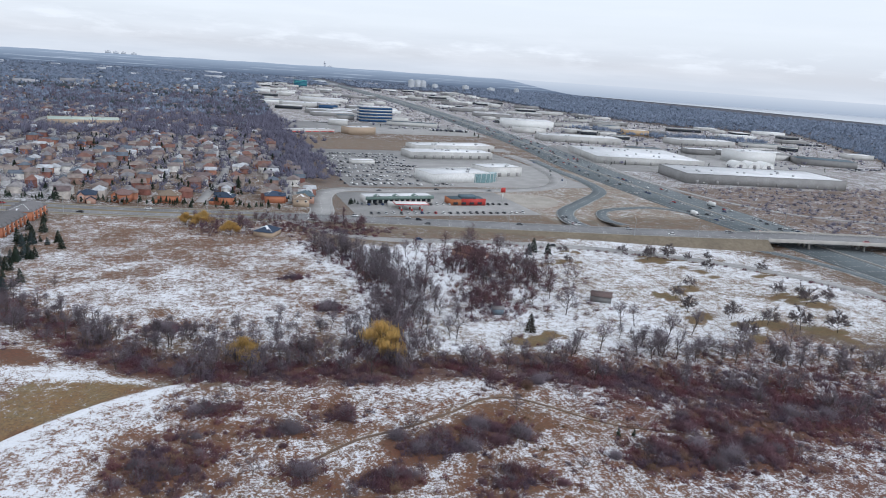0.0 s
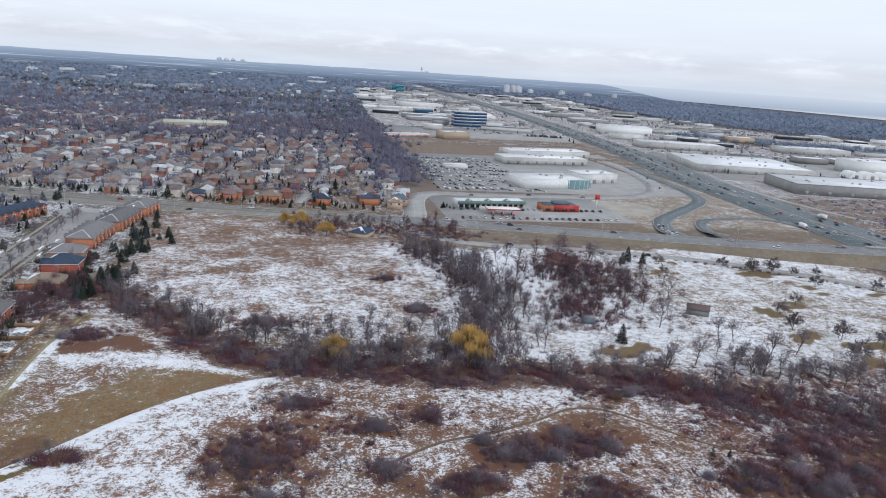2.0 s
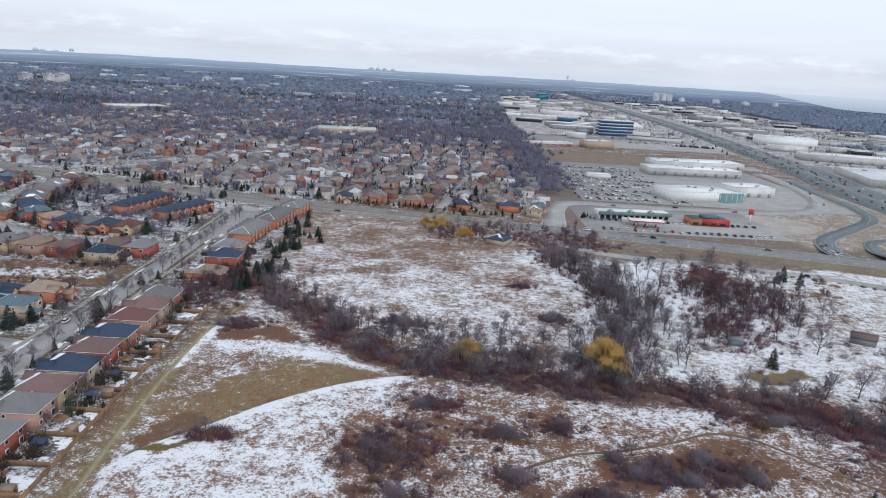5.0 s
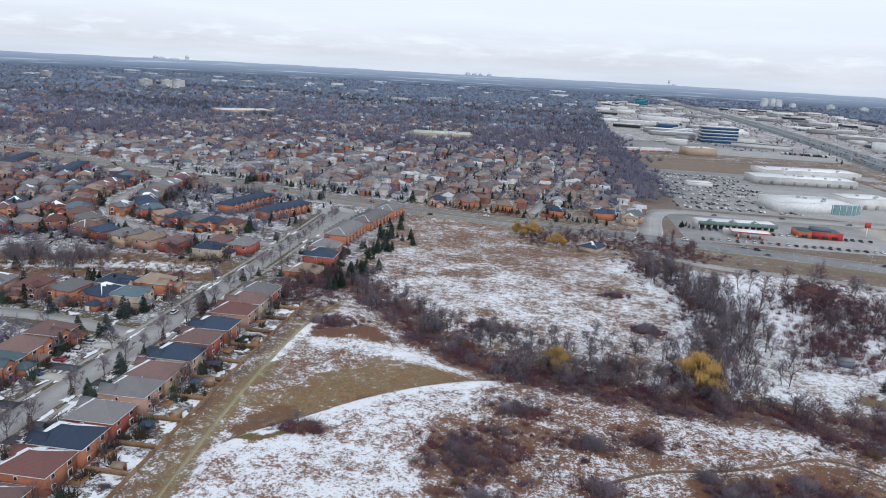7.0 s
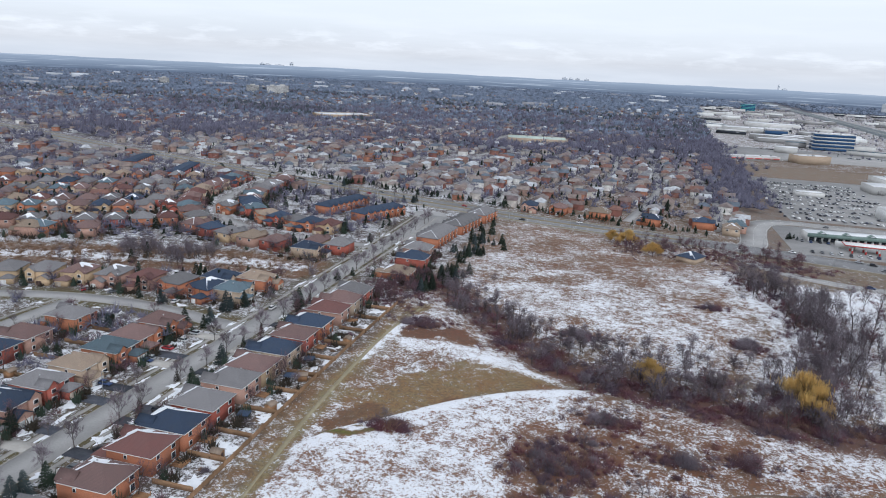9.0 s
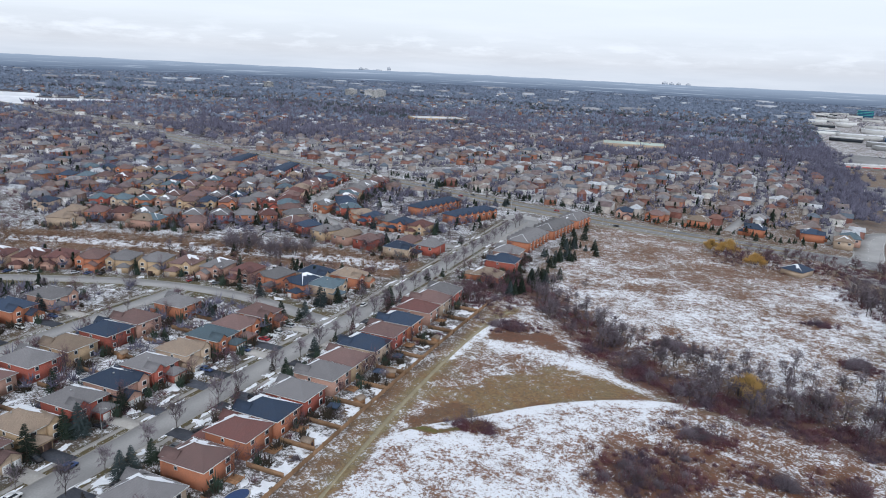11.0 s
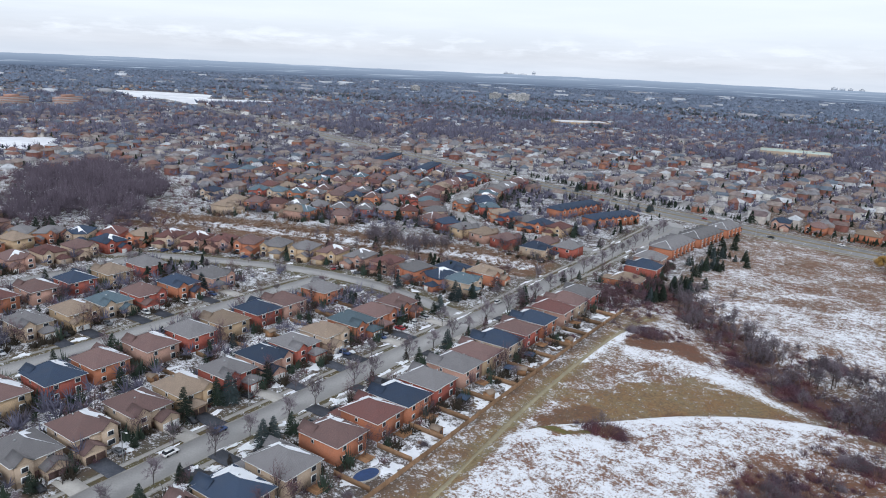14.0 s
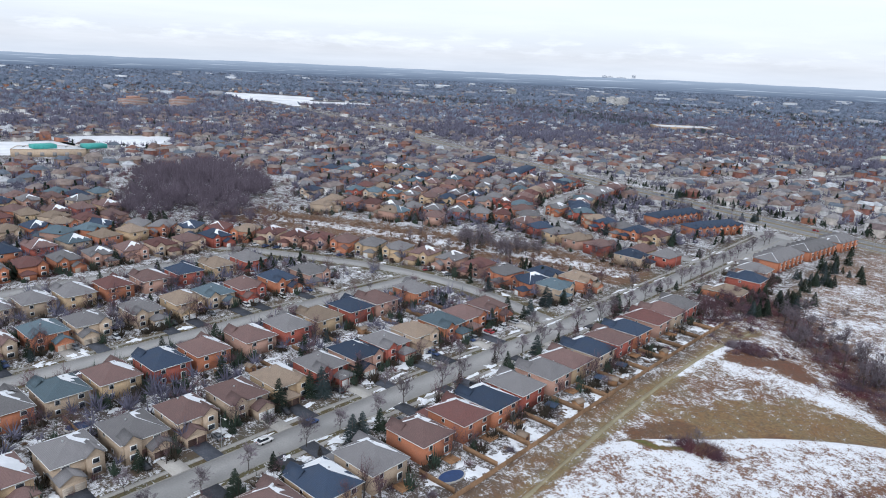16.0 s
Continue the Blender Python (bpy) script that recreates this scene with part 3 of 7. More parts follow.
gm, gt, gs = base("field_ground", 0.95, 0, 0.2)
gpos = node(gt, "ShaderNodeNewGeometry").outputs["Position"]
a_snow, a_tone = node(gt, "ShaderNodeAttribute"), node(gt, "ShaderNodeAttribute")
a_snow.attribute_name, a_tone.attribute_name = "snow_cover", "plant_haze_tone"
n_big, n_mid, n_fine = noise_of(gt, gpos, 0.055, 5, 0.6), noise_of(gt, gpos, 0.30, 6, 0.68), noise_of(gt, gpos, 1.1, 5, 0.75)
ncol = noise_of(gt, gpos, 0.11, 6, 0.7)
gcol = blend(gt, ranged(gt, ncol, 0.34, 0.66), a_tone.outputs["Color"], blend(gt, 1.0, a_tone.outputs["Color"], (1.12, 0.83, 0.71), "MULTIPLY"))
gcol = blend(gt, ranged(gt, n_fine, 0.36, 0.62, 0.65, 0.0), gcol, (0.055, 0.040, 0.034))
lump = math_of(gt, "ADD", math_of(gt, "MULTIPLY", n_big, 0.20), math_of(gt, "ADD", math_of(gt, "MULTIPLY", n_mid, 0.32), math_of(gt, "MULTIPLY", n_fine, 0.48)))
cover = ranged(gt, a_snow.outputs["Fac"], 0.0, 1.0, 0.285, 0.715)
n_speck = noise_of(gt, gpos, 2.6, 3, 0.7)
lump = math_of(gt, "ADD", math_of(gt, "MULTIPLY", lump, 0.82), math_of(gt, "MULTIPLY", n_speck, 0.18))
mask = ranged(gt, math_of(gt, "SUBTRACT", cover, lump), -0.030, 0.030)
scol = blend(gt, ranged(gt, n_fine, 0.3, 0.7), (0.60, 0.61, 0.65), (0.80, 0.81, 0.83))
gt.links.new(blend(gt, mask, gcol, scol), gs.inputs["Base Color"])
bumped(gt, gs, n_fine, 0.5, 0.25)

ground = thing("ground", "level winter ground of brown grass with patchy melting snow, far parts tinted with haze", "ground", kind="structure", geo=ground_geo, mats=[gm])
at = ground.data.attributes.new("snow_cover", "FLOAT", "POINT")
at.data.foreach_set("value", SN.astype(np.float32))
at = ground.data.attributes.new("plant_haze_tone", "FLOAT_COLOR", "POINT")
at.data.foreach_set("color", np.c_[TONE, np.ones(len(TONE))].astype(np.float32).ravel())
for p in ground.data.polygons:
    p.use_smooth = True

# lake behind the far wooded shore
lm, lt, ls = base("lake_water", 0.25, 0, 0.5)
lt.links.new(blend(lt, ranged(lt, noise_of(lt, node(lt, "ShaderNodeNewGeometry").outputs["Position"], 0.002, 3), 0.3, 0.7), (0.34, 0.37, 0.41), (0.44, 0.47, 0.51)), ls.inputs["Base Color"])
lake = Geo().add([(2300, 4600, 0), (2750, 3300, 0), (2850, 2300, 0), (2900, 1500, 0), (4950, 1200, 0), (4950, 4950, 0), (2400, 4950, 0)], [(0, 1, 2, 3, 4, 5, 6)])
lake_ob = thing("water", "pale grey lake under an overcast sky", "lake", kind="structure", geo=lake, mats=[lm])

# ---- roads ----


def road(name, line, half, label, mat, z=0.05, kerb=True, walk_off=0.0):
    line = line.copy()
    line[:, 2] = np.maximum(line[:, 2], ground_z(line[:, 0], line[:, 1]))
    g = Geo()
    ribbon(g, line, -half, half, -0.1, z)
    ob = thing(name, label, "road", kind="structure", geo=g, mats=[mat])
    if kerb:
        g = Geo()
        for s in (-1, 1):
            ribbon(g, line, s * half - (0.25 if s < 0 else 0), s * half + (0.25 if s > 0 else 0), -0.1, z + 0.13)
        part("kerb", g, sidewalk_concrete, ob, "pale concrete kerb")
    if walk_off:
        g = Geo()
        for s in (-1, 1):
            a, b = sorted((s * walk_off, s * (walk_off + 1.5)))
            ribbon(g, line, a, b, -0.1, 0.14)
        part("sidewalk", g, sidewalk_concrete, ob, "pale concrete sidewalk")
    return ob


road("road", STREET, 4.9, "grey asphalt residential street with salt stains", asphalt, walk_off=7.1)
g = Geo()
g.add([(-142 + 13 * math.cos(a) + 1, 488 + 13 * math.sin(a), 0.054) for a in np.linspace(0, 2 * math.pi, 28, endpoint=False)], [tuple(range(28))])
thing("road", "round asphalt turning head at the street's end", "road", kind="structure", geo=g, mats=[asphalt])
road("road", SIDE_STREET, 4.2, "grey asphalt side street curving past houses", asphalt, 0.06)
road("road", SECOND_STREET, 4.2, "grey asphalt residential street between brick houses", asphalt, 0.045, walk_off=6.8)
road("road", THIRD_STREET, 4.2, "grey asphalt residential street between brick houses", asphalt, 0.045)
road("road", NORTH_STREET, 4.2, "grey asphalt street past townhouses", asphalt, 0.06)
road("road", INNER_STREET, 4.0, "grey asphalt residential street behind the meadow", asphalt, 0.045)
road("road", NORTH_CROSS, 6.0, "grey asphalt road leading off the main road", asphalt, 0.045)
arterial = road("road", ARTERIAL, 11.5, "wide grey main road with a grass median", surface("main_asphalt", (0.19, 0.19, 0.195), (0.27, 0.265, 0.265), 1.5, 0.04, 0.9, vary=0.0, bump=0.15), 0.08)
g = Geo()
keep = ARTERIAL[:, 0] < 40
ribbon(g, ARTERIAL[keep], -1.6, 1.6, 0.0, 0.24)
part("median", g, surface("dead_grass", (0.19, 0.155, 0.085), (0.26, 0.21, 0.125), 0.8, 0.1, 0.95, vary=0, bump=0.4), arterial, "strip of dry yellow grass")
g = Geo()
for o in (-7.9, -4.6, 4.6, 7.9):
    dashes(g, ARTERIAL, o, 0.18, 0.094, 3, 6)
for o in (-11, 11):
    dashes(g, ARTERIAL, o, 0.16, 0.094, 3, 0)
part("lane_marking", g, white_paint, arterial, "white painted lane lines")
for s in (-1, 1):
    g = Geo()
    ribbon(g, ARTERIAL[ARTERIAL[:, 0] < 60], s * 15.5 - 0.9, s * 15.5 + 0.9, -0.1, 0.14)
    part("sidewalk", g, sidewalk_concrete, arterial, "pale concrete sidewalk")
    g = Geo()
    ribbon(g, ARTERIAL[ARTERIAL[:, 0] < 60], s * 13.3 - 1.2, s * 13.3 + 1.2, -0.1, 0.12)
    part("verge", g, MATS["dead_grass"], arterial, "strip of dry yellow grass")
hwy = road("highway", HIGHWAY, 31, "broad grey highway with many traffic lanes", highway_asphalt, 0.06, kerb=False)
g = Geo()
for o in (-22.5, -18.8, -15.1, -11.4, -7.7, 7.7, 11.4, 15.1, 18.8, 22.5):
    dashes(g, HIGHWAY, o, 0.2, 0.07, 3, 9)
for o in (-27, -3.2, 3.2, 27):
    dashes(g, HIGHWAY, o, 0.22, 0.07, 3, 0)
part("lane_marking", g, white_paint, hwy, "white painted lane lines")
g = Geo()
ribbon(g, HIGHWAY, -0.4, 0.4, 0, 1.0)
part("median_barrier", g, concrete, hwy, "low concrete barrier")
for line, half, label in ((LOOP_ROAD, 9.0, "asphalt road bending round the shopping plaza"), (FRONTAGE, 5.0, "quiet grey road along the orchard"), (SOUTH_RAMP, 4.5, "highway ramp sloping down from the bridge"), (SERVICE_ROAD, 4.0, "grey service road beside the highway"),
                          (RAMP, 7.0, "highway ramp with waiting cars"), (LOOP_RAMP, 4.5, "looping highway ramp")):
    ob = road("road", line, half, label, highway_asphalt if half in (7.0, 4.5) else asphalt, 0.065, kerb=half != 5.0)
    g = Geo()
    dashes(g, line, 0, 0.2, 0.08, 3, 5)
    for o in (-half + 0.5, half - 0.5):
        dashes(g, line, o, 0.16, 0.08, 3, 0)
    part("lane_marking", g, white_paint, ob)

# earth banks carrying the main road up to the bridge
for a, b in ((95, 384), (474, 690)):
    g = Geo()
    seg = ARTERIAL[(ARTERIAL[:, 0] > a) & (ARTERIAL[:, 0] < b)]
    n = sideways(seg)
    cols = [seg * [1, 1, 0] + n * (-13 - seg[:, 2:3] * 1.8) + [0, 0, -0.2], seg + n * -12.4 + [0, 0, 0.0], seg + n * 12.4 + [0, 0, 0.0], seg * [1, 1, 0] + n * (13 + seg[:, 2:3] * 1.8) + [0, 0, -0.2]]
    g.add(np.stack(cols, 1), [(i * 4 + j + 1, i * 4 + j, i * 4 + 4 + j, i * 4 + 5 + j) for i in range(len(seg) - 1) for j in range(3)])
    thing("embankment", "brown grassy bank carrying the main road", "embankment", kind="structure", geo=g, mats=[surface("bank_grass", (0.160, 0.130, 0.095), (0.225, 0.190, 0.140), 0.5, 0.06, 0.95, vary=0, bump=0.4)])

# worn dirt tracks
dirt = surface("dirt_track", (0.25, 0.215, 0.135), (0.35, 0.31, 0.205), 0.9, 0.1, 0.95, vary=0, bump=0.3)
for line, half, lab in ((PATH_LINE, 0.75, "worn dirt path behind the garden fence"), (TRAIL, 0.6, "narrow trodden trail over the slope")):
    fine_line = smooth_line(line[::2], 2.0)
    fine_line[:, 2] = ground_z(fine_line[:, 0], fine_line[:, 1])
    g = Geo()
    ribbon(g, fine_line, -half, half, -0.3, 0.05)
    thing("path", lab, "path", kind="structure", geo=g, mats=[dirt if half > 0.7 else surface("trodden_earth", (0.120, 0.080, 0.058), (0.190, 0.135, 0.095), 0.9, 0.1, 0.95, vary=0, bump=0.3)])

# bridge over the highway
bridge = thing("bridge", "grey concrete road bridge over the highway", "bridge")
seg = ARTERIAL[(ARTERIAL[:, 0] > 374) & (ARTERIAL[:, 0] < 486)]
g = Geo()
ribbon(g, seg, -13, 13, -1.5, -0.05)
part("deck", g, concrete, bridge)
for s in (-12.6, 12.6):
    g = Geo()
    ribbon(g, seg, s - 0.25, s + 0.25, -0.9, 1.0)
    part("parapet", g, concrete, bridge, "pale concrete parapet wall")
n = sideways(seg)
for i in (len(seg) // 2 - 3, len(seg) // 2 + 2):
    for o in (-9, -3, 3, 9):
        c = seg[i] + n[i] * o
        g = Geo().box(c[0] - 0.6, c[0] + 0.6, c[1] - 0.6, c[1] + 0.6, 0, 5.2)
        part("pier", g, concrete, bridge)
    g = Geo()
    ribbon(g, np.array([seg[i] - n[i] * 12, seg[i] + n[i] * 12]) * [1, 1, 0], -0.8, 0.8, 4.3, 5.1)
    part("pier_cap", g, concrete, bridge)

# ---- plants ----
def grow(rng, h, lean=0.15, limbs=6, levels=3, spread=0.75, start=0.28, last=4):
    """Bare tree: lists of tapered segments (start, end, two radii) for trunk and limbs, and spikes for twigs."""
    segs, tips = [], []
    top = np.array([rng.normal(0, lean) * h * 0.15, rng.normal(0, lean) * h * 0.15, h * 0.52])
    r = h * 0.020
    segs.append((np.zeros(3), top * 0.45, r, r * 0.75))
    segs.append((top * 0.45, top, r * 0.75, r * 0.35))
    heads = []
    for i in range(limbs):
        u = start + (1 - start) * (i + rng.random()) / limbs
        a = i * 2.4 + rng.random()
        d = np.array([math.cos(a) * spread, math.sin(a) * spread, 0.75 + 0.5 * u])
        heads.append((top * u, d / np.linalg.norm(d), h * (0.42 - 0.16 * u), r * 0.42))
    heads.append((top, np.array([0, 0, 1.0]), h * 0.32, r * 0.32))
    for lev in range(levels):
        nxt = []
        for p, d, ln, rr in heads:
            q = p + d * ln
            if lev < levels - 1:
                segs.append((p, q, rr, rr * 0.55))
            else:
                tips.append((p, q, rr))
            kids = 4 if lev < levels - 1 else last
            for k in range(kids):
                e = d + rng.normal(0, 0.52, 3) + [0, 0, 0.12]
                e /= np.linalg.norm(e)
                u = 0.3 + 0.7 * (k + rng.random()) / kids
                nxt.append((p + d * ln * u, e, ln * rng.uniform(0.55, 0.85), rr * 0.5))
        heads = nxt
    for p, d, ln, rr in heads:
        tips.append((p, p + d * ln, rr))
    return segs, tips


def bare_tree(seed, h, twig, label, levels=3, limbs=6, spread=0.75, start=0.28, thick=1.25, name="bare_tree", category="tree"):
    rng = np.random.default_rng(seed)
    segs, tips = grow(rng, h, 0.3, limbs, levels, spread, start, 8)
    ob = thing(name, label, category)
    g = Geo()
    prisms(g, [s[0] for s in segs], [s[1] for s in segs], np.array([max(s[2], 0.03) for s in segs]), np.array([max(s[3], 0.022) for s in segs]))
    part("trunk", g, bark, ob, "grey-brown trunk and limbs")
    g = Geo()
    prisms(g, [s[0] for s in tips], [s[1] for s in tips], np.array([max(s[2] * 0.8, 0.024) * thick for s in tips]), 0.0)
    part("crown", g, twig, ob, "fine bare twigs")
    return ob


def shrub_spikes(rng, n, h, w):
    a, u = rng.random(n) * 6.28, np.sqrt(rng.random(n))
    p0 = np.c_[np.cos(a) * u * w * 0.35, np.sin(a) * u * w * 0.35, np.zeros(n)]
    lobes = 1 + 0.28 * np.sin(a * 2 + rng.random() * 6) + 0.2 * np.sin(a * 3 + rng.random() * 6)
    u = u * lobes
    up = h * (0.25 + 0.85 * rng.random(n) ** 1.4) * (1 - 0.4 * np.minimum(u, 1.2) ** 2)
    p1 = np.c_[np.cos(a) * u * w * 0.5, np.sin(a) * u * w * 0.5, up] + rng.normal(0, 0.17 * w, (n, 3)) * [1, 1, 0.45]
    mid = rng.random(n) < 0.6
    p0[mid] = p0[mid] * 0.5 + p1[mid] * 0.45 * rng.random((mid.sum(), 1))
    p1[:, 2] = np.maximum(p1[:, 2], 0.3)
    return p0, p1


def shrub(seed, h, w, mat, n=230, label="leafless reddish-brown shrub on the snowy slope"):
    rng = np.random.default_rng(seed)
    ob = thing("shrub", label, "shrub")
    g = Geo()
    prisms(g, *shrub_spikes(rng, n, h, w), 0.045, 0.0)
    part("crown", g, mat, ob)
    return ob


def conifer(seed, h, w, mat, label, name="spruce_tree"):
    """Trunk with whorls of drooping boughs, each bough a fan of needle sprays."""
    rng = np.random.default_rng(seed)
    ob = thing(name, label, "tree")
    g = Geo()
    prisms(g, [(0, 0, 0)], [(0, 0, h * 0.96)], np.array([h * 0.018]), np.array([0.03]))
    part("trunk", g, bark, ob)
    p0, p1, r = [], [], []
    for k in range(int(h * 3.2)):
        z = h * (0.05 + 0.92 * k / (h * 3.2))
        reach = w * 0.5 * (1 - z / h) ** 0.85 * rng.uniform(0.8, 1.12) + 0.12
        for j in range(8):
            a = rng.random() * 6.28
            c = np.array([math.cos(a), math.sin(a), 0])
            e = np.array([0, 0, z]) + c * reach + [0, 0, -0.18 * reach]
            for q in range(3):
                p0.append(np.array([0, 0, z]) + (e - [0, 0, z]) * (0.15 + 0.3 * q) + rng.normal(0, 0.05, 3))
                p1.append(e * 1.0 + np.cross(c, [0, 0, 1]) * (q - 1) * reach * 0.28 + rng.normal(0, 0.06 * reach, 3))
                r.append(0.13 * (0.5 + reach / w))
    g = Geo()
    prisms(g, p0, p1, np.array(r) * h / 9, 0.0)
    part("crown", g, mat, ob, "dense needled boughs")
    return ob


def willow(seed, h, w):
    rng = np.random.default_rng(seed)
    ob = thing("willow_tree", "leafless willow with hanging golden-yellow twigs", "tree")
    segs, tips = grow(rng, h * 1.05, 0.2, 6, 2, 0.8, 0.2)
    g = Geo()
    prisms(g, [s[0] for s in segs], [s[1] for s in segs], np.array([max(s[2], 0.04) for s in segs]), np.array([max(s[3], 0.03) for s in segs]))
    part("trunk", g, bark, ob, "brown trunk and limbs")
    g = Geo()
    n = 1900
    heads = np.array([s[1] for s in segs[2:]])
    heads = heads[heads[:, 2] > h * 0.32]
    c = heads[rng.integers(0, len(heads), n)] * [w / h * 1.75, w / h * 1.75, 0.92]
    p0 = c + rng.normal(0, 0.10 * w, (n, 3)) * [1, 1, 0.5]
    p1 = p0 + np.c_[rng.normal(0, 0.5, (n, 2)), -h * rng.uniform(0.10, 0.34, n)]
    p1[:, 2] = np.maximum(p1[:, 2], 0.3)
    prisms(g, p0, p1, 0.06, 0.0)
    part("crown", g, willow_yellow, ob, "golden hanging twigs")
    return ob


TREES = {
    "big": lambda: bare_tree(1, 13, twigs_grey, "tall bare deciduous tree with grey-brown twigs", 3, 7),
    "wide": lambda: bare_tree(2, 11, twigs_grey, "broad leafless tree with spreading limbs", 3, 7, 1.1, 0.2),
    "thin": lambda: bare_tree(3, 12, twigs_grey, "slender bare tree with an upright crown", 3, 6, 0.45, 0.35),
    "street": lambda: bare_tree(4, 7.5, twigs_grey, "young leafless street tree beside the sidewalk", 3, 6, 0.6, 0.3),
    "red": lambda: bare_tree(5, 9, twigs_red, "bare tree with reddish-brown twigs", 3, 7, 0.8, 0.2),
    "apple": lambda: bare_tree(6, 5.2, orchard_twigs, "low spreading leafless orchard tree", 3, 8, 1.7, 0.3, 1.9),
    "stalk": lambda: bare_tree(7, 9, twigs_grey, "thin bare sapling beside the thicket", 2, 5, 0.4, 0.4),
    "spruce": lambda: conifer(11, 8.5, 6.0, needles, "dark green spruce tree with dense boughs"),
    "spruce_blue": lambda: conifer(12, 9.0, 6.8, needles_blue, "blue-green spruce tree with broad boughs"),
    "pine": lambda: conifer(13, 10, 7.6, needles, "tall dark green pine tree"),
    "cedar": lambda: conifer(14, 5.0, 2.8, cedar, "narrow brown-green cedar in a garden", "cedar_tree"),
    "broad_cedar": lambda: conifer(16, 9.0, 6.4, cedar, "broad dark brown-green cedar on the snow", "cedar_tree"),
    "willow": lambda: willow(15, 13.5, 13),
    "shrub": lambda: shrub(21, 2.8, 5.2, twigs_red, 620),
    "shrub_grey": lambda: shrub(22, 3.6, 5.6, twigs_grey, 700, "leafless grey-brown bush among dry grass"),
    "shrub_tan": lambda: shrub(23, 2.0, 4.4, twigs_tan, 480, "leafless tan bush with dry twigs"),
}
rng = np.random.default_rng(5)


def plant(kind, x, y, s=None):
    s = rng.uniform(0.8, 1.2) if s is None else s
    return place(kind, TREES[kind], x, y, float(ground_z(x, y)) - 0.03, rng.random() * 360, s)


# golden willows and the lone cone-shaped cedar beside the orchard
for x, y, s in ((65, 238, 1.2), (15, 243, 0.85), (2, 455, 0.9), (-8, 462, 0.7), (18, 432, 0.8)):
    plant("willow", x, y, s)
for x, y, k, s in ((133, 252, "broad_cedar", 1.0), (121, 165, "spruce", 0.36), (126, 164, "spruce", 0.30), (159, 268, "wide", 1.25), (196, 378, "pine", 0.95), (203, 372, "pine", 0.8),
                   (190, 372, "spruce_blue", 0.9), (112, 372, "thin", 0.9), (122, 352, "thin", 0.75), (140, 226, "thin", 0.95), (153, 228, "thin", 1.0), (178, 252, "thin", 0.9), (184, 250, "thin", 0.8)):
    plant(k, x, y, s)
# orchard
for x, y, s in ORCHARD:
    plant("apple", x, y, s * 1.25)
GROVE = {}


def grove(name, label, spots, mat, share=0.9):
    """A close stand of bare trees in one mesh: (shape 0..5, x, y, size) each."""
    g = Geo()
    for shape, x, y, s in spots:
        if shape not in GROVE:
            q = np.random.default_rng(100 + shape)
            segs, tips = grow(q, 11, 0.3, 6, 3, (0.55, 0.8, 0.45, 1.0, 0.35, 0.7)[shape], (0.2, 0.15, 0.3, 0.12, 0.25, 0.1)[shape])
            GROVE[shape] = [np.array([t[k] for t in segs]) for k in range(4)] + [np.array([t[k] for t in tips]) for k in range(3)]
        a, b, r0, r1, c, d, r2 = GROVE[shape]
        t = rng.random() * 6.28
        m = np.array([[math.cos(t), math.sin(t), 0], [-math.sin(t), math.cos(t), 0], [0, 0, 1]]) * s
        o = np.array([x, y, float(ground_z(x, y)) - 0.1])
        prisms(g, a @ m + o, b @ m + o, np.maximum(r0 * s, 0.03), np.maximum(r1 * s, 0.025), 0)
        keep = rng.random(len(c)) < share
        prisms(g, c[keep] @ m + o, d[keep] @ m + o, np.maximum(r2[keep] * s, 0.03) * 1.15, 0.0, 1)
    return thing(name, label, "trees", kind="stuff", geo=g, mats=[bark, mat])


def shape():
    return int(rng.integers(0, 6))


# trees standing close along the stream, the hedge and the copse
spots = []
for i in range(120):
    p = RAVINE[rng.integers(3, len(RAVINE))]
    spots.append((shape(), p[0] + rng.normal(0, 7), p[1] + rng.normal(3, 8), rng.uniform(0.5, 1.0)))
for i in range(50):
    x = rng.uniform(-8, 70)
    spots.append((shape(), x, rng.normal(246, 9), rng.uniform(0.45, 0.8)))
grove("stream_trees", "bare grey-brown trees crowding along the stream", spots, twigs_grey)
spots = []
for i in range(150):
    p = HEDGE_EAST[rng.integers(0, len(HEDGE_EAST))]
    spots.append((shape(), p[0] + rng.normal(9, 9), p[1] + rng.normal(0, 7), rng.uniform(0.65, 1.15)))
grove("hedge_trees", "tall bare trees in a dense hedgerow", spots, twigs_grey)
spots = []
for i in range(95):
    spots.append((shape(), rng.normal(152, 20), rng.normal(340, 28), rng.uniform(0.6, 1.1)))
for i in range(16):
    spots.append((shape(), rng.normal(130, 8), rng.normal(296, 9), rng.uniform(0.5, 0.8)))
grove("copse", "copse of bare reddish-brown trees beside the orchard", spots, twigs_red)
spots = []
for i in range(75):
    u = rng.random()
    spots.append((shape(), 160 + 105 * u + rng.normal(0, 6), 226 - 46 * u + rng.normal(0, 8), rng.uniform(0.55, 1.0)))
grove("stream_trees", "bare trees along the stream below the orchard", spots, twigs_grey)
spots = []
for i in range(55):
    x = rng.uniform(-80, 62)
    spots.append((shape(), x, 262 + max(0, -x - 25) * 0.9 + rng.exponential(8), rng.uniform(0.3, 0.62)))
grove("saplings", "thin bare saplings along the field's edge", spots, twigs_grey)
spots = []
for i in range(34):
    spots.append((shape(), rng.normal(-104, 7), rng.uniform(288, 330), rng.uniform(0.4, 0.7)))
for i in range(60):
    spots.append((shape(), rng.uniform(-10, 105), rng.normal(455, 12), rng.uniform(0.4, 0.85)))
grove("field_edge_trees", "bare reddish trees at the field's edge", spots, twigs_red)
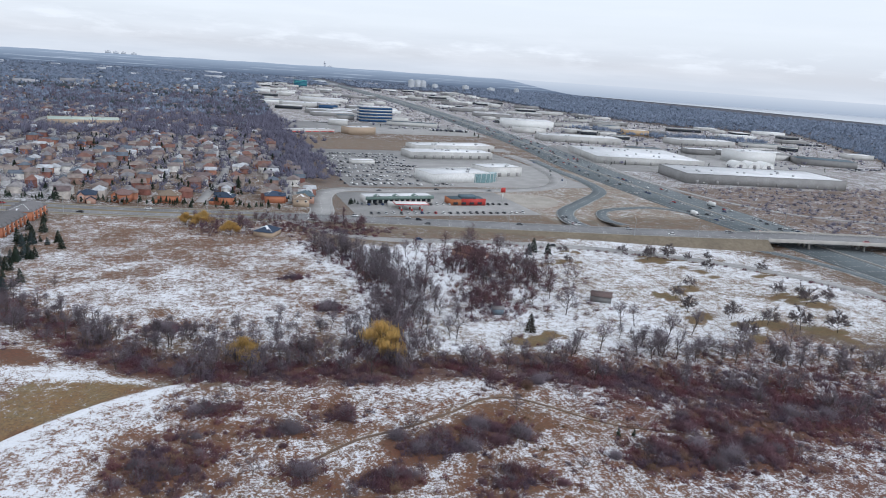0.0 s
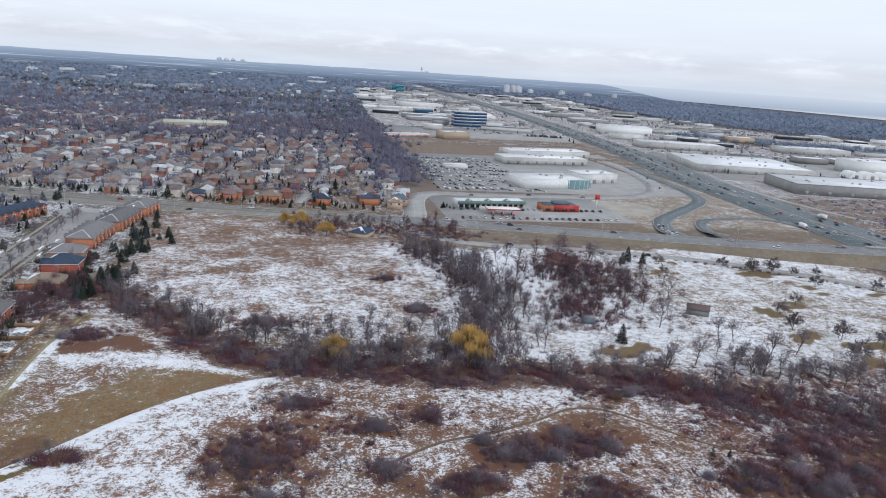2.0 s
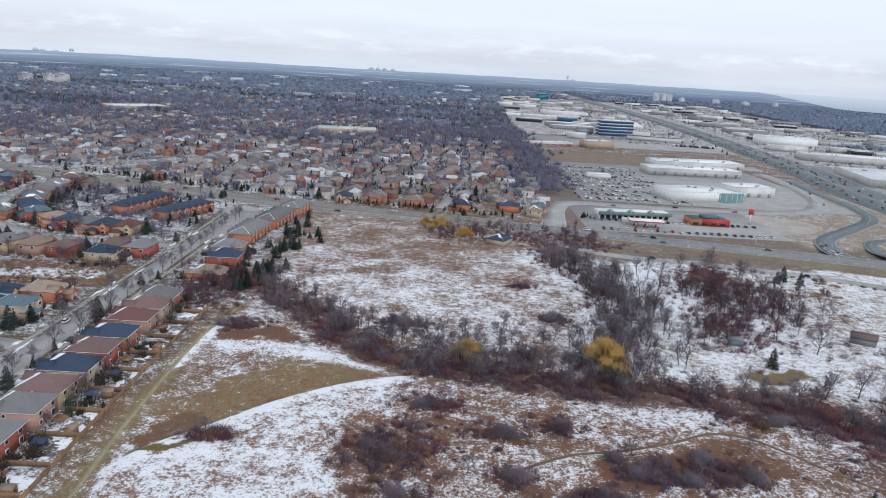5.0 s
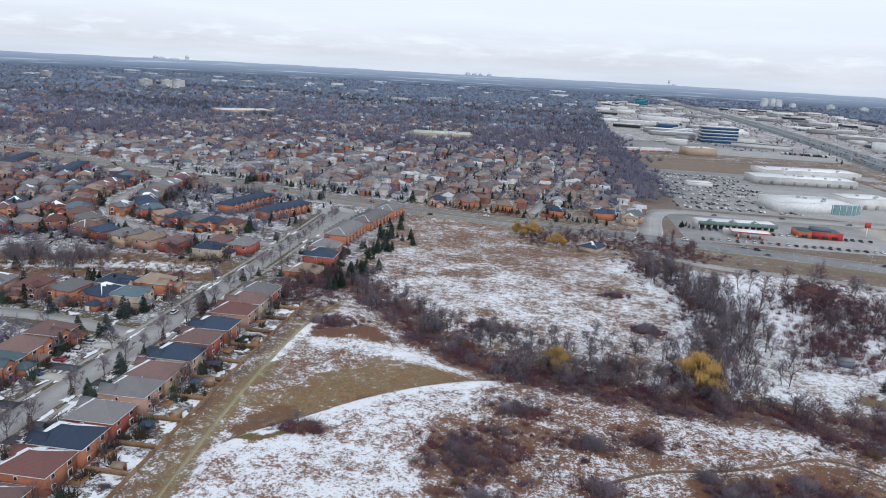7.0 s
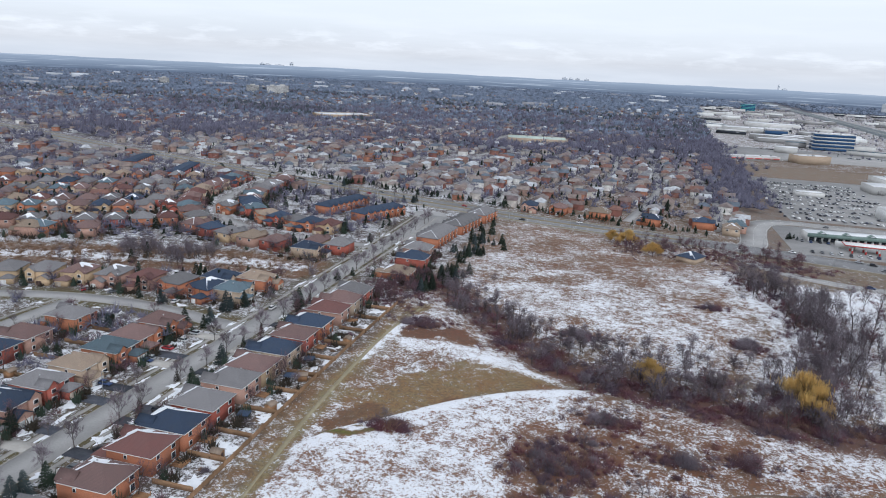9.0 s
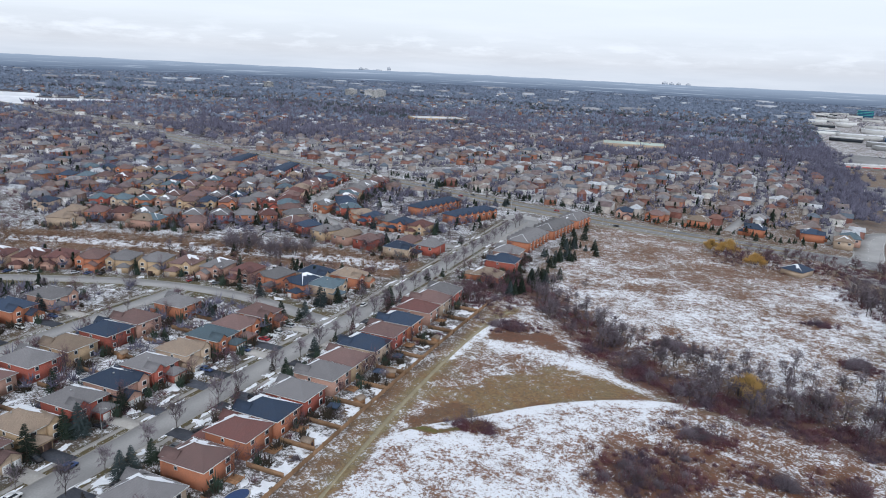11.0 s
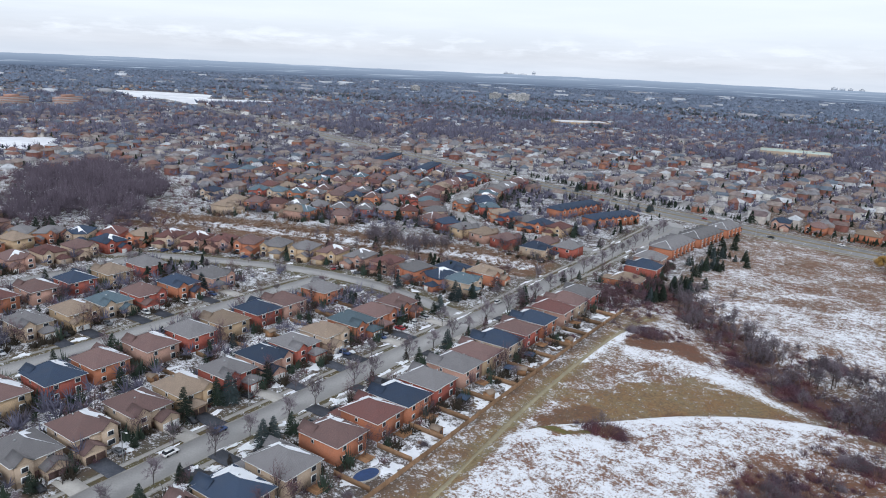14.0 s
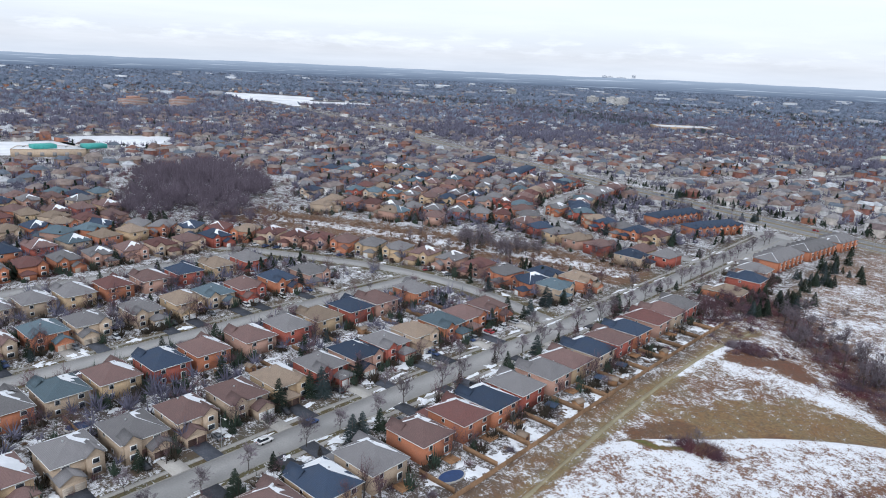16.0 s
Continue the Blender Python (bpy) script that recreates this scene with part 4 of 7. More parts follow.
for i in range(26):
    x = rng.uniform(-75, 62)
    plant("stalk" if rng.random() < 0.6 else "thin", x, 264 + max(0, -x - 25) * 0.9 + rng.exponential(6), rng.uniform(0.5, 0.8))
for x, y, k, s in ((72, 280, "big", 0.8), (90, 300, "thin", 0.9), (84, 330, "big", 0.8), (100, 276, "wide", 0.8), (96, 250, "thin", 0.8), (140, 318, "big", 0.9), (168, 330, "big", 0.9), (150, 376, "big", 1.0), (170, 372, "big", 1.0), (186, 230, "thin", 1.1), (204, 236, "thin", 1.0), (218, 222, "wide", 0.9), (240, 216, "wide", 0.9)):
    plant(k, x, y, s)
# bushes on the slope
c = np.vstack([np.c_[rng.normal(cx, sx * 0.75, 8 * n), rng.normal(cy, sy * 0.75, 8 * n)] for cx, cy, n, sx, sy in CLUMPS])
CLUMP_SPOTS = c
for cx, cy, n, sx, sy in CLUMPS:
    for i in range(n // 2):
        plant(rng.choice(["shrub", "shrub_grey", "shrub_grey", "shrub_tan"]), rng.normal(cx, sx * 0.55), rng.normal(cy, sy * 0.55), rng.uniform(0.5, 1.5))
    for i in range(n // 3):
        plant(rng.choice(["wide", "red"]), rng.normal(cx, sx * 0.5), rng.normal(cy, sy * 0.5), rng.uniform(0.3, 0.5))
for i in range(40):
    plant(rng.choice(["shrub", "shrub_tan"]), rng.uniform(-20, 190), rng.uniform(130, 214), rng.uniform(0.25, 0.6))
for x, y in ((12, 168), (26, 160), (6, 206), (60, 182), (96, 186), (100, 150), (88, 168), (142, 156), (-4, 186), (120, 190), (34, 150)):
    plant("wide", x, y, rng.uniform(0.4, 0.6))


def thicket(name, label, centres, mat, h, w, n, seed, thick=0.065):
    """Many tangled shrubs in one mesh."""
    r = np.random.default_rng(seed)
    g = Geo()
    k = len(centres)
    shapes = [shrub_spikes(r, n, h, w) for _ in range(8)]
    for j in range(8):
        c = centres[j::8]
        if not len(c):
            continue
        a, s = r.random(len(c)) * 6.28, r.uniform(0.5, 1.25, len(c))
        ca, sa = np.cos(a), np.sin(a)
        base_z = ground_z(c[:, 0], c[:, 1])

        def put(p):
            x = s[:, None] * (ca[:, None] * p[None, :, 0] - sa[:, None] * p[None, :, 1]) + c[:, 0:1]
            y = s[:, None] * (sa[:, None] * p[None, :, 0] + ca[:, None] * p[None, :, 1]) + c[:, 1:2]
            return np.stack([x, y, s[:, None] * p[None, :, 2] + base_z[:, None]], -1).reshape(-1, 3)

        prisms(g, put(shapes[j][0]), put(shapes[j][1]), thick, 0.0)
    return thing(name, label, "thicket", kind="stuff", geo=g, mats=[mat])


i = rng.integers(0, len(RAVINE), 1700)
wide = 4.5 + 3.5 * np.sin(i * 0.55) + 2.5 * np.sin(i * 1.7 + 1)
c = RAVINE[i][:, :2] + rng.normal(0, 1, (1700, 2)) * np.maximum(wide, 2.0)[:, None] + np.c_[np.zeros(1700), 2 * np.sin(i * 0.8)]
c = np.vstack([c, np.c_[rng.uniform(-10, 75, 420), rng.normal(240, 9, 420)]])
c = c[np.sin(c[:, 0] * 0.31 + 1.5 * np.sin(c[:, 1] * 0.2)) * np.sin(c[:, 1] * 0.27 + 1) > -0.42]
thicket("thicket", "dense leafless purple-brown brush along the stream", c, wood_scrub, 2.6, 4.6, 46, 31)
u = rng.random(1000)
c = np.c_[128 + 125 * u + rng.normal(0, 7, 1000), 206 - 56 * u + rng.normal(0, 1, 1000) * (13 + 9 * u)]
thicket("thicket", "dense leafless dark red brush below the orchard", c, wood_scrub, 3.2, 4.6, 46, 32)
c = np.vstack([HEDGE_EAST[rng.integers(0, len(HEDGE_EAST), 520)][:, :2] + rng.normal(3, 7, (520, 2)), np.c_[rng.normal(152, 17, 420), rng.normal(335, 26, 420)], np.c_[rng.normal(128, 9, 170), rng.normal(288, 12, 170)]])
thicket("thicket", "dense leafless grey-brown brush under bare trees", c, wood_scrub, 4.4, 4.6, 46, 33, 0.05)
c = np.vstack([np.c_[rng.normal(-102, 8, 240), rng.uniform(284, 335, 240)], np.c_[rng.uniform(-5, 110, 260), rng.normal(452, 12, 260)], np.c_[rng.normal(88, 18, 130), rng.normal(436, 6, 130)]])
thicket("thicket", "dense leafless reddish brush at the field's edge", c, wood_scrub, 2.6, 4.0, 36, 34)
n = sideways(FRONTAGE)
i = rng.integers(20, len(FRONTAGE) - 10, 150)
c = FRONTAGE[i][:, :2] + n[i][:, :2] * 7.5 + rng.normal(0, 0.9, (150, 2))
thicket("thicket", "line of dark brush along the quiet road", c, wood_scrub, 1.8, 2.2, 40, 39)
c = np.c_[rng.uniform(118, 215, 320), rng.uniform(126, 190, 320)]
c = c[np.sin(c[:, 0] * 0.19 + 1.2 * np.sin(c[:, 1] * 0.15)) * np.sin(c[:, 1] * 0.23 + 2) > -0.1]
thicket("thicket", "purple-brown bushes spreading over the lower slope", c, wood_scrub, 2.6, 3.6, 46, 51, 0.05)
c = MEADOW[rng.integers(0, len(MEADOW), 420)][:, :2] + rng.normal(0, 9, (420, 2))
thicket("thicket", "dry tan reeds and brush in the meadow", c, twigs_tan, 1.6, 3.4, 34, 35)
c = np.c_[rng.uniform(-16, 190, 700), rng.uniform(128, 216, 700)]
thicket("thicket", "dry rust-brown weeds scattered over the slope", c, twigs_tan, 0.9, 1.9, 26, 36, 0.035)
c = np.c_[rng.uniform(-80, 64, 420), rng.uniform(268, 476, 420)]
thicket("thicket", "dry brown weeds scattered over the field", c, twigs_tan, 0.7, 2.2, 26, 37, 0.035)
thicket("thicket", "tangled purple-brown bushes massed on the slope", CLUMP_SPOTS, wood_scrub, 2.9, 3.4, 52, 38, 0.05)

# ---- houses ----
def hip(g, x0, x1, y0, y1, z, rise, over=0.5, slot=0):
    """Hipped roof with a fascia; the ridge runs along the longer side."""
    x0, x1, y0, y1 = x0 - over, x1 + over, y0 - over, y1 + over
    lx, ly = x1 - x0, y1 - y0
    if lx >= ly:
        h = ly / 2 * 0.95
        r0, r1 = (x0 + h, (y0 + y1) / 2), (x1 - h, (y0 + y1) / 2)
        faces = [(4, 5, 9, 8), (6, 7, 8, 9), (5, 6, 9), (7, 4, 8)]
    else:
        h = lx / 2 * 0.95
        r0, r1 = ((x0 + x1) / 2, y0 + h), ((x0 + x1) / 2, y1 - h)
        faces = [(5, 6, 9, 8), (7, 4, 8, 9), (4, 5, 8), (6, 7, 9)]
    v = [(x, y, zz) for zz in (z - 0.22, z) for x, y in ((x0, y0), (x1, y0), (x1, y1), (x0, y1))] + [(*r0, z + rise), (*r1, z + rise)]
    for f in [(3, 2, 1, 0), (0, 1, 5, 4), (1, 2, 6, 5), (2, 3, 7, 6), (3, 0, 4, 7)] + faces:
        g.add(np.array(v)[list(f)], [tuple(range(len(f)))], slot)
    return v


def gable(g, x0, x1, y0, y1, z, rise, slot=0, wall=None, over=0.35):
    """Gabled roof with its ridge along x and, if wall is given, filled gable ends."""
    ym = (y0 + y1) / 2
    v = np.array([(x0, y0 - over, z), (x1 + over, y0 - over, z), (x1 + over, ym, z + rise), (x0, ym, z + rise), (x0, y1 + over, z), (x1 + over, y1 + over, z)])
    t = [0, 0, 0.16]
    for q in ((0, 1, 2, 3), (3, 2, 5, 4)):
        p = v[list(q)]
        g.add(np.vstack([p, p + t]), [(3, 2, 1, 0), (4, 5, 6, 7), (0, 1, 5, 4), (1, 2, 6, 5), (2, 3, 7, 6), (3, 0, 4, 7)], slot)
    if wall is not None:
        wall.add([(x1, y0, z - 0.05), (x1, y1, z - 0.05), (x1, ym, z + rise - 0.1), (x1 - 0.3, y0, z - 0.05), (x1 - 0.3, y1, z - 0.05), (x1 - 0.3, ym, z + rise - 0.1)], [(0, 1, 2), (5, 4, 3)])


def roof_snow(x0, x1, y0, y1, z, rise, seed, faces, over=0.5, cover=0.5):
    """Snow left on the shaded slopes of a hip roof, from the ridge down to a ragged lower edge: one sheet a slope."""
    r = np.random.default_rng(seed)
    x0, x1, y0, y1 = x0 - over, x1 + over, y0 - over, y1 + over
    lx, ly = x1 - x0, y1 - y0
    run = min(lx, ly) / 2
    turned = faces[0] in "es"
    sheets = []
    for side in faces.replace("e", "w").replace("s", "n"):
        length = ly if side == "w" else lx
        ph = r.random(3) * 6
        lo, hi = [], []
        for u in np.linspace(0.03, 0.97, 22):
            a = u * length
            most = min(1.0, a / (run * 0.95), (length - a) / (run * 0.95))
            least = (1 - cover) + 0.22 * math.sin(u * 9 + ph[0]) + 0.14 * math.sin(u * 23 + ph[1]) + r.normal(0, 0.05)
            least = min(max(least, 0.03), most * 0.86)
            for v, keep in ((least, lo), (most * 0.985, hi)):
                e = run * 0.95 * v
                keep.append((x0 + e, y0 + a, z + rise * v + 0.06) if side == "w" else (x0 + a, y1 - e * 1.0526, z + rise * v + 0.06))
        m = len(lo)
        g = Geo().add(lo + hi, [(i, m + i, m + i + 1, i + 1) if side == "w" else (i, i + 1, m + i + 1, m + i) for i in range(m - 1)])
        if turned:
            g.v = [v * [-1, -1, 1] for v in g.v]
        sheets.append(g)
    return sheets


def window(parent, face, a, b, z, w, h, deep=0.0):
    """A framed window on a wall: face is 'x+', 'x-', 'y+' or 'y-', a the wall's plane, b the middle along it."""
    f, p = Geo(), Geo()
    s = 1 if face[1] == "+" else -1
    for geo, out0, out1, ww, hh in ((f, -0.05, 0.07, w, h), (p, 0.0, 0.085, w - 0.36, h - 0.36)):
        lo, hi = sorted((a + s * out0, a + s * out1))
        if face[0] == "x":
            geo.box(lo, hi, b - ww / 2, b + ww / 2, z - hh / 2, z + hh / 2)
        else:
            geo.box(b - ww / 2, b + ww / 2, lo, hi, z - hh / 2, z + hh / 2)
    if deep:
        f.f += [(q + f.n, 1) for q, _ in p.f]
        f.v += p.v
        part("window", f, [white_paint, pane_glass], parent)
        return
    ob = part("window", f, white_paint, parent)
    part("pane", p, pane_glass, ob)


def house(style, roof, brick, seed, detail=2, flip=1, snowy="wn"):
    """A two-storey brick house; its front looks to +x. style: hip, gable or low."""
    r = random.Random(seed)
    w, d = r.uniform(11.3, 12.2), r.uniform(13.2, 15.0)
    e = 5.7 if style != "low" else 3.4
    ob = thing("house", "%s %s brick house with a %s shingle roof" % ("two-storey" if style != "low" else "low", brick, roof), "house", "houses along the streets")
    x0, x1, y0, y1 = -d / 2, d / 2, -w / 2, w / 2
    wall, top = Geo(), Geo()
    wall.box(x0, x1, y0, y1, -0.1, e)
    rise = r.uniform(2.9, 3.5)
    hip(top, x0, x1, y0, y1, e, rise)
    # garage with its own roof, and a cross gable over the entrance
    gy0, gy1 = sorted((flip * w / 2, flip * (w / 2 - 5.8)))
    gx = x1 + r.uniform(3.0, 4.6)
    wall.box(x1 - 0.1, gx, gy0, gy1, -0.1, 2.9)
    if style == "gable":
        gable(top, x1 - 3.2, gx, gy0, gy1, 2.9, 1.9, 0, wall)
    else:
        hip(top, x1 - 2.0, gx, gy0, gy1, 2.9, 1.5, 0.35)
    by0, by1 = sorted((-flip * w / 2 + flip * 0.4, -flip * w / 2 + flip * 4.6))
    if style != "low":
        wall.box(x1 - 0.1, x1 + 1.0, by0, by1, -0.1, e)
        gable(top, x1 - 4.2, x1 + 1.0, by0, by1, e, 2.0, 0, wall)
    part("wall", wall, MATS["brick_" + brick], ob)
    rf = part("roof", top, MATS["roof_" + roof], ob, "%s asphalt shingles" % roof)
    if detail > 1 or seed % 3:
        for sg in roof_snow(x0, x1, y0, y1, e, rise, seed, snowy if detail > 1 else snowy[:1], cover=r.choice([0.25, 0.6, 0.85, 0.95] if detail > 1 else [0.15, 0.3, 0.45])):
            part("snow_patch", sg, snow, rf, "thin melting snow")
    if detail > 1:
        for k in range(1):
            vx, vy = r.uniform(x0 * 0.4, x1 * 0.4), -0.9 - r.random()
            vz = e + rise * (1 - abs(vy) / (w / 2 + 0.5))
            part("roof_vent", Geo().box(vx - 0.2, vx + 0.2, vy - 0.2, vy + 0.2, vz - 0.1, vz + 0.32), metal_grey, rf, "small dark roof vent")
        g = Geo()
        for a, b, c, q in ((x0 - 0.62, x0 - 0.5, y0 - 0.5, y1 + 0.5), (x1 + 0.5, x1 + 0.62, y0 - 0.5, y1 + 0.5), (x0 - 0.5, x1 + 0.5, y0 - 0.62, y0 - 0.5), (x0 - 0.5, x1 + 0.5, y1 + 0.5, y1 + 0.62)):
            g.box(a, b, c, q, e - 0.2, e - 0.05)
        part("gutter", g, white_paint, ob, "white eaves gutter")
    # garage doors, front door, windows
    gm_ = (gy0 + gy1) / 2
    door_mat = [dark_door, pale_door, white_paint][seed % 3]
    for s in (-1.35, 1.35):
        if detail == 1 and s > 0:
            continue
        g = Geo()
        for k in range(4):
            g.box(gx - 0.03, gx + 0.05, gm_ + s - 1.2, gm_ + s + 1.2, 0.05 + k * 0.53, 0.05 + k * 0.53 + 0.50)
        part("garage_door", g, door_mat, ob, "panelled garage door")
    dx = x1 + (0.02 if style != "low" else 0)
    dy = (gy0 - 0.7) if flip > 0 else (gy1 + 0.7)
    part("front_door", Geo().box(dx - 0.05, dx + 0.1, dy - 0.5, dy + 0.5, 0.1, 2.2), dark_door, ob)
    bm_ = (by0 + by1) / 2
    fx = x1 + 1.0 if style != "low" else x1
    one = 0.0 if detail > 1 else 1.0
    window(ob, "x+", fx, bm_, 1.7, 2.2, 1.7, one)
    levels = (4.3, 1.5) if style != "low" else (1.6,)
    if style != "low":
        window(ob, "x+", fx, bm_, 4.3, 1.8, 1.5, one)
        if detail > 1:
            window(ob, "x+", x1, (gy0 + gy1) / 2, 4.4, 2.0, 1.4)
    for z in levels:
        for yy, ww in ((-w * 0.28, 1.8), (w * 0.26, 1.5)):
            if detail > 1 or z > 2:
                window(ob, "x-", x0, yy, z, ww, 1.5 if z > 2 or yy > 0 else 2.1, one)
        if detail > 1:
            window(ob, "y-", y0, r.uniform(-3.5, 3), z, 1.1, 1.2)
            if z > 2:
                window(ob, "y+", y1, r.uniform(0.5, 3), z, 1.1, 1.2)
    return ob


def townhouses(units, roof, brick, seed):
    """A terrace of brick townhouses under one long roof; fronts look to +x."""
    ob = thing("townhouse_row", "terrace of %s brick townhouses under a long %s roof" % (brick, roof), "house")
    w, d, e = units * 6.2, 13.0, 6.0
    wall, top = Geo(), Geo()
    wall.box(-d / 2, d / 2, -w / 2, w / 2, -0.1, e)
    hip(top, -d / 2, d / 2, -w / 2, w / 2, e, 3.2)
    for k in range(units):
        y = -w / 2 + 6.2 * (k + 0.5)
        wall.box(d / 2 - 0.1, d / 2 + 1.2, y - 2.0, y + 1.2, -0.1, e)
        gable(top, d / 2 - 3.5, d / 2 + 1.2, y - 2.0, y + 1.2, e, 1.7, 0, wall)
        wall.box(-d / 2 - 1.0, -d / 2 + 0.1, y - 1.6, y + 1.6, -0.1, e)
        hip(top, -d / 2 - 1.0, -d / 2 + 3, y - 1.6, y + 1.6, e, 1.2, 0.3)
    part("wall", wall, MATS["brick_" + brick], ob)
    rf = part("roof", top, MATS["roof_" + roof], ob, "%s asphalt shingles" % roof)
    for sg in roof_snow(-d / 2, d / 2, -w / 2, w / 2, e, 3.2, seed, "n", cover=0.5):
        part("snow_patch", sg, snow, rf, "thin melting snow")
    for k in range(units):
        y = -w / 2 + 6.2 * (k + 0.5)
        part("garage_door", Geo().box(d / 2 - 0.02, d / 2 + 0.06, y + 1.3, y + 3.0, 0.05, 2.2), pale_door, ob)
        part("front_door", Geo().box(d / 2 + 1.15, d / 2 + 1.26, y - 1.7, y - 0.8, 0.1, 2.2), dark_door, ob)
        for z in (1.6, 4.4):
            window(ob, "x-", -d / 2 - 1.0, y, z, 1.9, 1.6, 1.0)
        window(ob, "x+", d / 2 + 1.2, y - 0.4, 4.4, 1.9, 1.5, 1.0)
    return ob


HOUSES = []


def put_house(x, y, rz, style, roof, brick, flip=1, snowy="wn", detail=2, variants=2):
    v = int(abs(x * 7 + y * 3)) % variants
    key = (style, roof, brick, flip, snowy, detail, v)
    HOUSES.append((x, y))
    return place(key, lambda: house(style, roof, brick, 11 * len(CACHE) + v, detail, flip, snowy), x, y, float(ground_z(x, y)), rz)


def drive(x, y, rz, flip, k, reach):
    """A driveway slab from a garage to the street."""
    m = pose(x, y, 0, 0, 0, rz)
    ya, yb = sorted((flip * 0.4, flip * 5.2))
    g = Geo().box(8.0, reach, ya, yb, -0.05, 0.16)
    ob = thing("driveway", ["dark asphalt driveway", "pale concrete driveway", "dark asphalt driveway with tyre marks"][k % 3] + " in front of a garage", "driveway", kind="structure", geo=g, mats=[[fresh_asphalt, concrete, fresh_asphalt][k % 3]])
    ob.matrix_basis = m


def row(spec, x, face, reach):
    """A row of houses along y: (y, roof, brick, style) each; face +1 looks to +x."""
    for i, (y, roof, brick, style) in enumerate(spec):
        flip = 1 if i % 2 else -1
        rz = 0 if face > 0 else 180
        put_house(x, y, rz, style, roof, brick, flip, "wn" if face > 0 else "es", 2)
        drive(x, y, rz, flip, i * 7 + int(y), reach or abs(x - street_x(y)) - 5.0)


ROW_EAST = [(35, "brown", "orange", "hip"), (49, "grey", "beige", "hip"), (63, "navy", "orange", "hip"), (77, "brown", "red", "hip"), (91, "navy", "yellow", "hip"), (106, "grey", "beige", "hip"), (124, "brown", "orange", "hip"),
            (140, "maroon", "orange", "hip"), (153, "navy", "orange", "hip"), (167, "grey", "red", "hip"), (183, "grey", "pink", "hip"), (196, "brown", "yellow", "hip"), (211, "navy", "beige", "hip"),
            (226, "brown", "red", "hip"), (240, "navy", "orange", "hip"), (257, "maroon", "pink", "hip"), (271, "brown", "beige", "hip"), (284, "grey", "red", "hip")]
ROW_WEST = [(24, "grey", "beige", "hip"), (38, "brown", "yellow", "hip"), (54, "grey", "beige", "gable"), (70, "grey", "beige", "gable"), (85, "brown", "beige", "gable"), (101, "brown", "beige", "gable"), (116, "tan", "yellow", "hip"), (132, "grey", "red", "hip"),
            (147, "navy", "pink", "gable"), (161, "grey", "red", "hip"), (176, "tan", "beige", "gable"), (191, "teal", "orange", "hip"), (204, "brown", "orange", "hip"), (219, "brown", "orange", "gable")]
ROW_BACK = [(34, "brown", "orange", "hip"), (50, "grey", "orange", "hip"), (65, "teal", "beige", "hip"), (80, "brown", "yellow", "hip"), (96, "navy", "red", "hip"), (111, "brown", "orange", "hip"), (129, "brown", "pink", "hip"), (145, "grey", "red", "hip"), (160, "tan", "yellow", "hip"),
            (176, "navy", "red", "hip"), (190, "brown", "pink", "hip"), (212, "grey", "orange", "hip")]
ROW_FAR = [(62, "brown", "beige", "gable"), (78, "teal", "orange", "gable"), (93, "grey", "beige", "gable"), (113, "grey", "beige", "hip"), (130, "tan", "yellow", "gable"), (144, "teal", "beige", "gable"), (159, "brown", "red", "gable"), (176, "navy", "orange", "gable"), (194, "grey", "pink", "hip")]
ROW_FARTHER = [(72, "grey", "beige", "hip"), (87, "grey", "beige", "gable"), (102, "grey", "yellow", "hip"), (118, "maroon", "orange", "hip"), (134, "brown", "pink", "hip"), (150, "navy", "red", "hip"), (167, "tan", "yellow", "hip"), (184, "grey", "red", "hip")]
row(ROW_EAST, -116.5, -1, 0)
row(ROW_WEST, -170.0, 1, 0)
row(ROW_BACK, -206.0, -1, 20.4)
row(ROW_FAR, -257.0, 1, 21.4)
row(ROW_FARTHER, -293.0, -1, 24.4)
put_house(-110, 329, 180, "low", "tan", "orange", 1, "es")
put_house(-109, 351, 180, "hip", "navy", "red", -1, "es")
put_house(-113, 372, 180, "hip", "grey", "pink", 1, "es")
put_house(-167, 265, 0, "hip", "teal", "beige", -1)
put_house(-166, 284, 0, "gable", "tan", "orange", 1)
put_house(-182, 279, 0, "hip", "navy", "beige", 1)
put_house(-170, 346, 0, "hip", "navy", "beige", 1)
for x, y, rz, n, roof, brick in ((-113, 412, 176, 6, "grey", "orange"), (-107, 453, 172, 6, "grey", "orange"), (-101, 489, 170, 4, "grey", "orange"), (-171, 462, -22, 7, "navy", "orange"), (-205, 477, -13.5, 8, "navy", "orange"), (-398, 556, 20, 9, "navy", "red"), (-470, 585, 20, 8, "navy", "red")):
    place(("town", n, roof), lambda: townhouses(n, roof, brick, n), x, y, 0, rz)


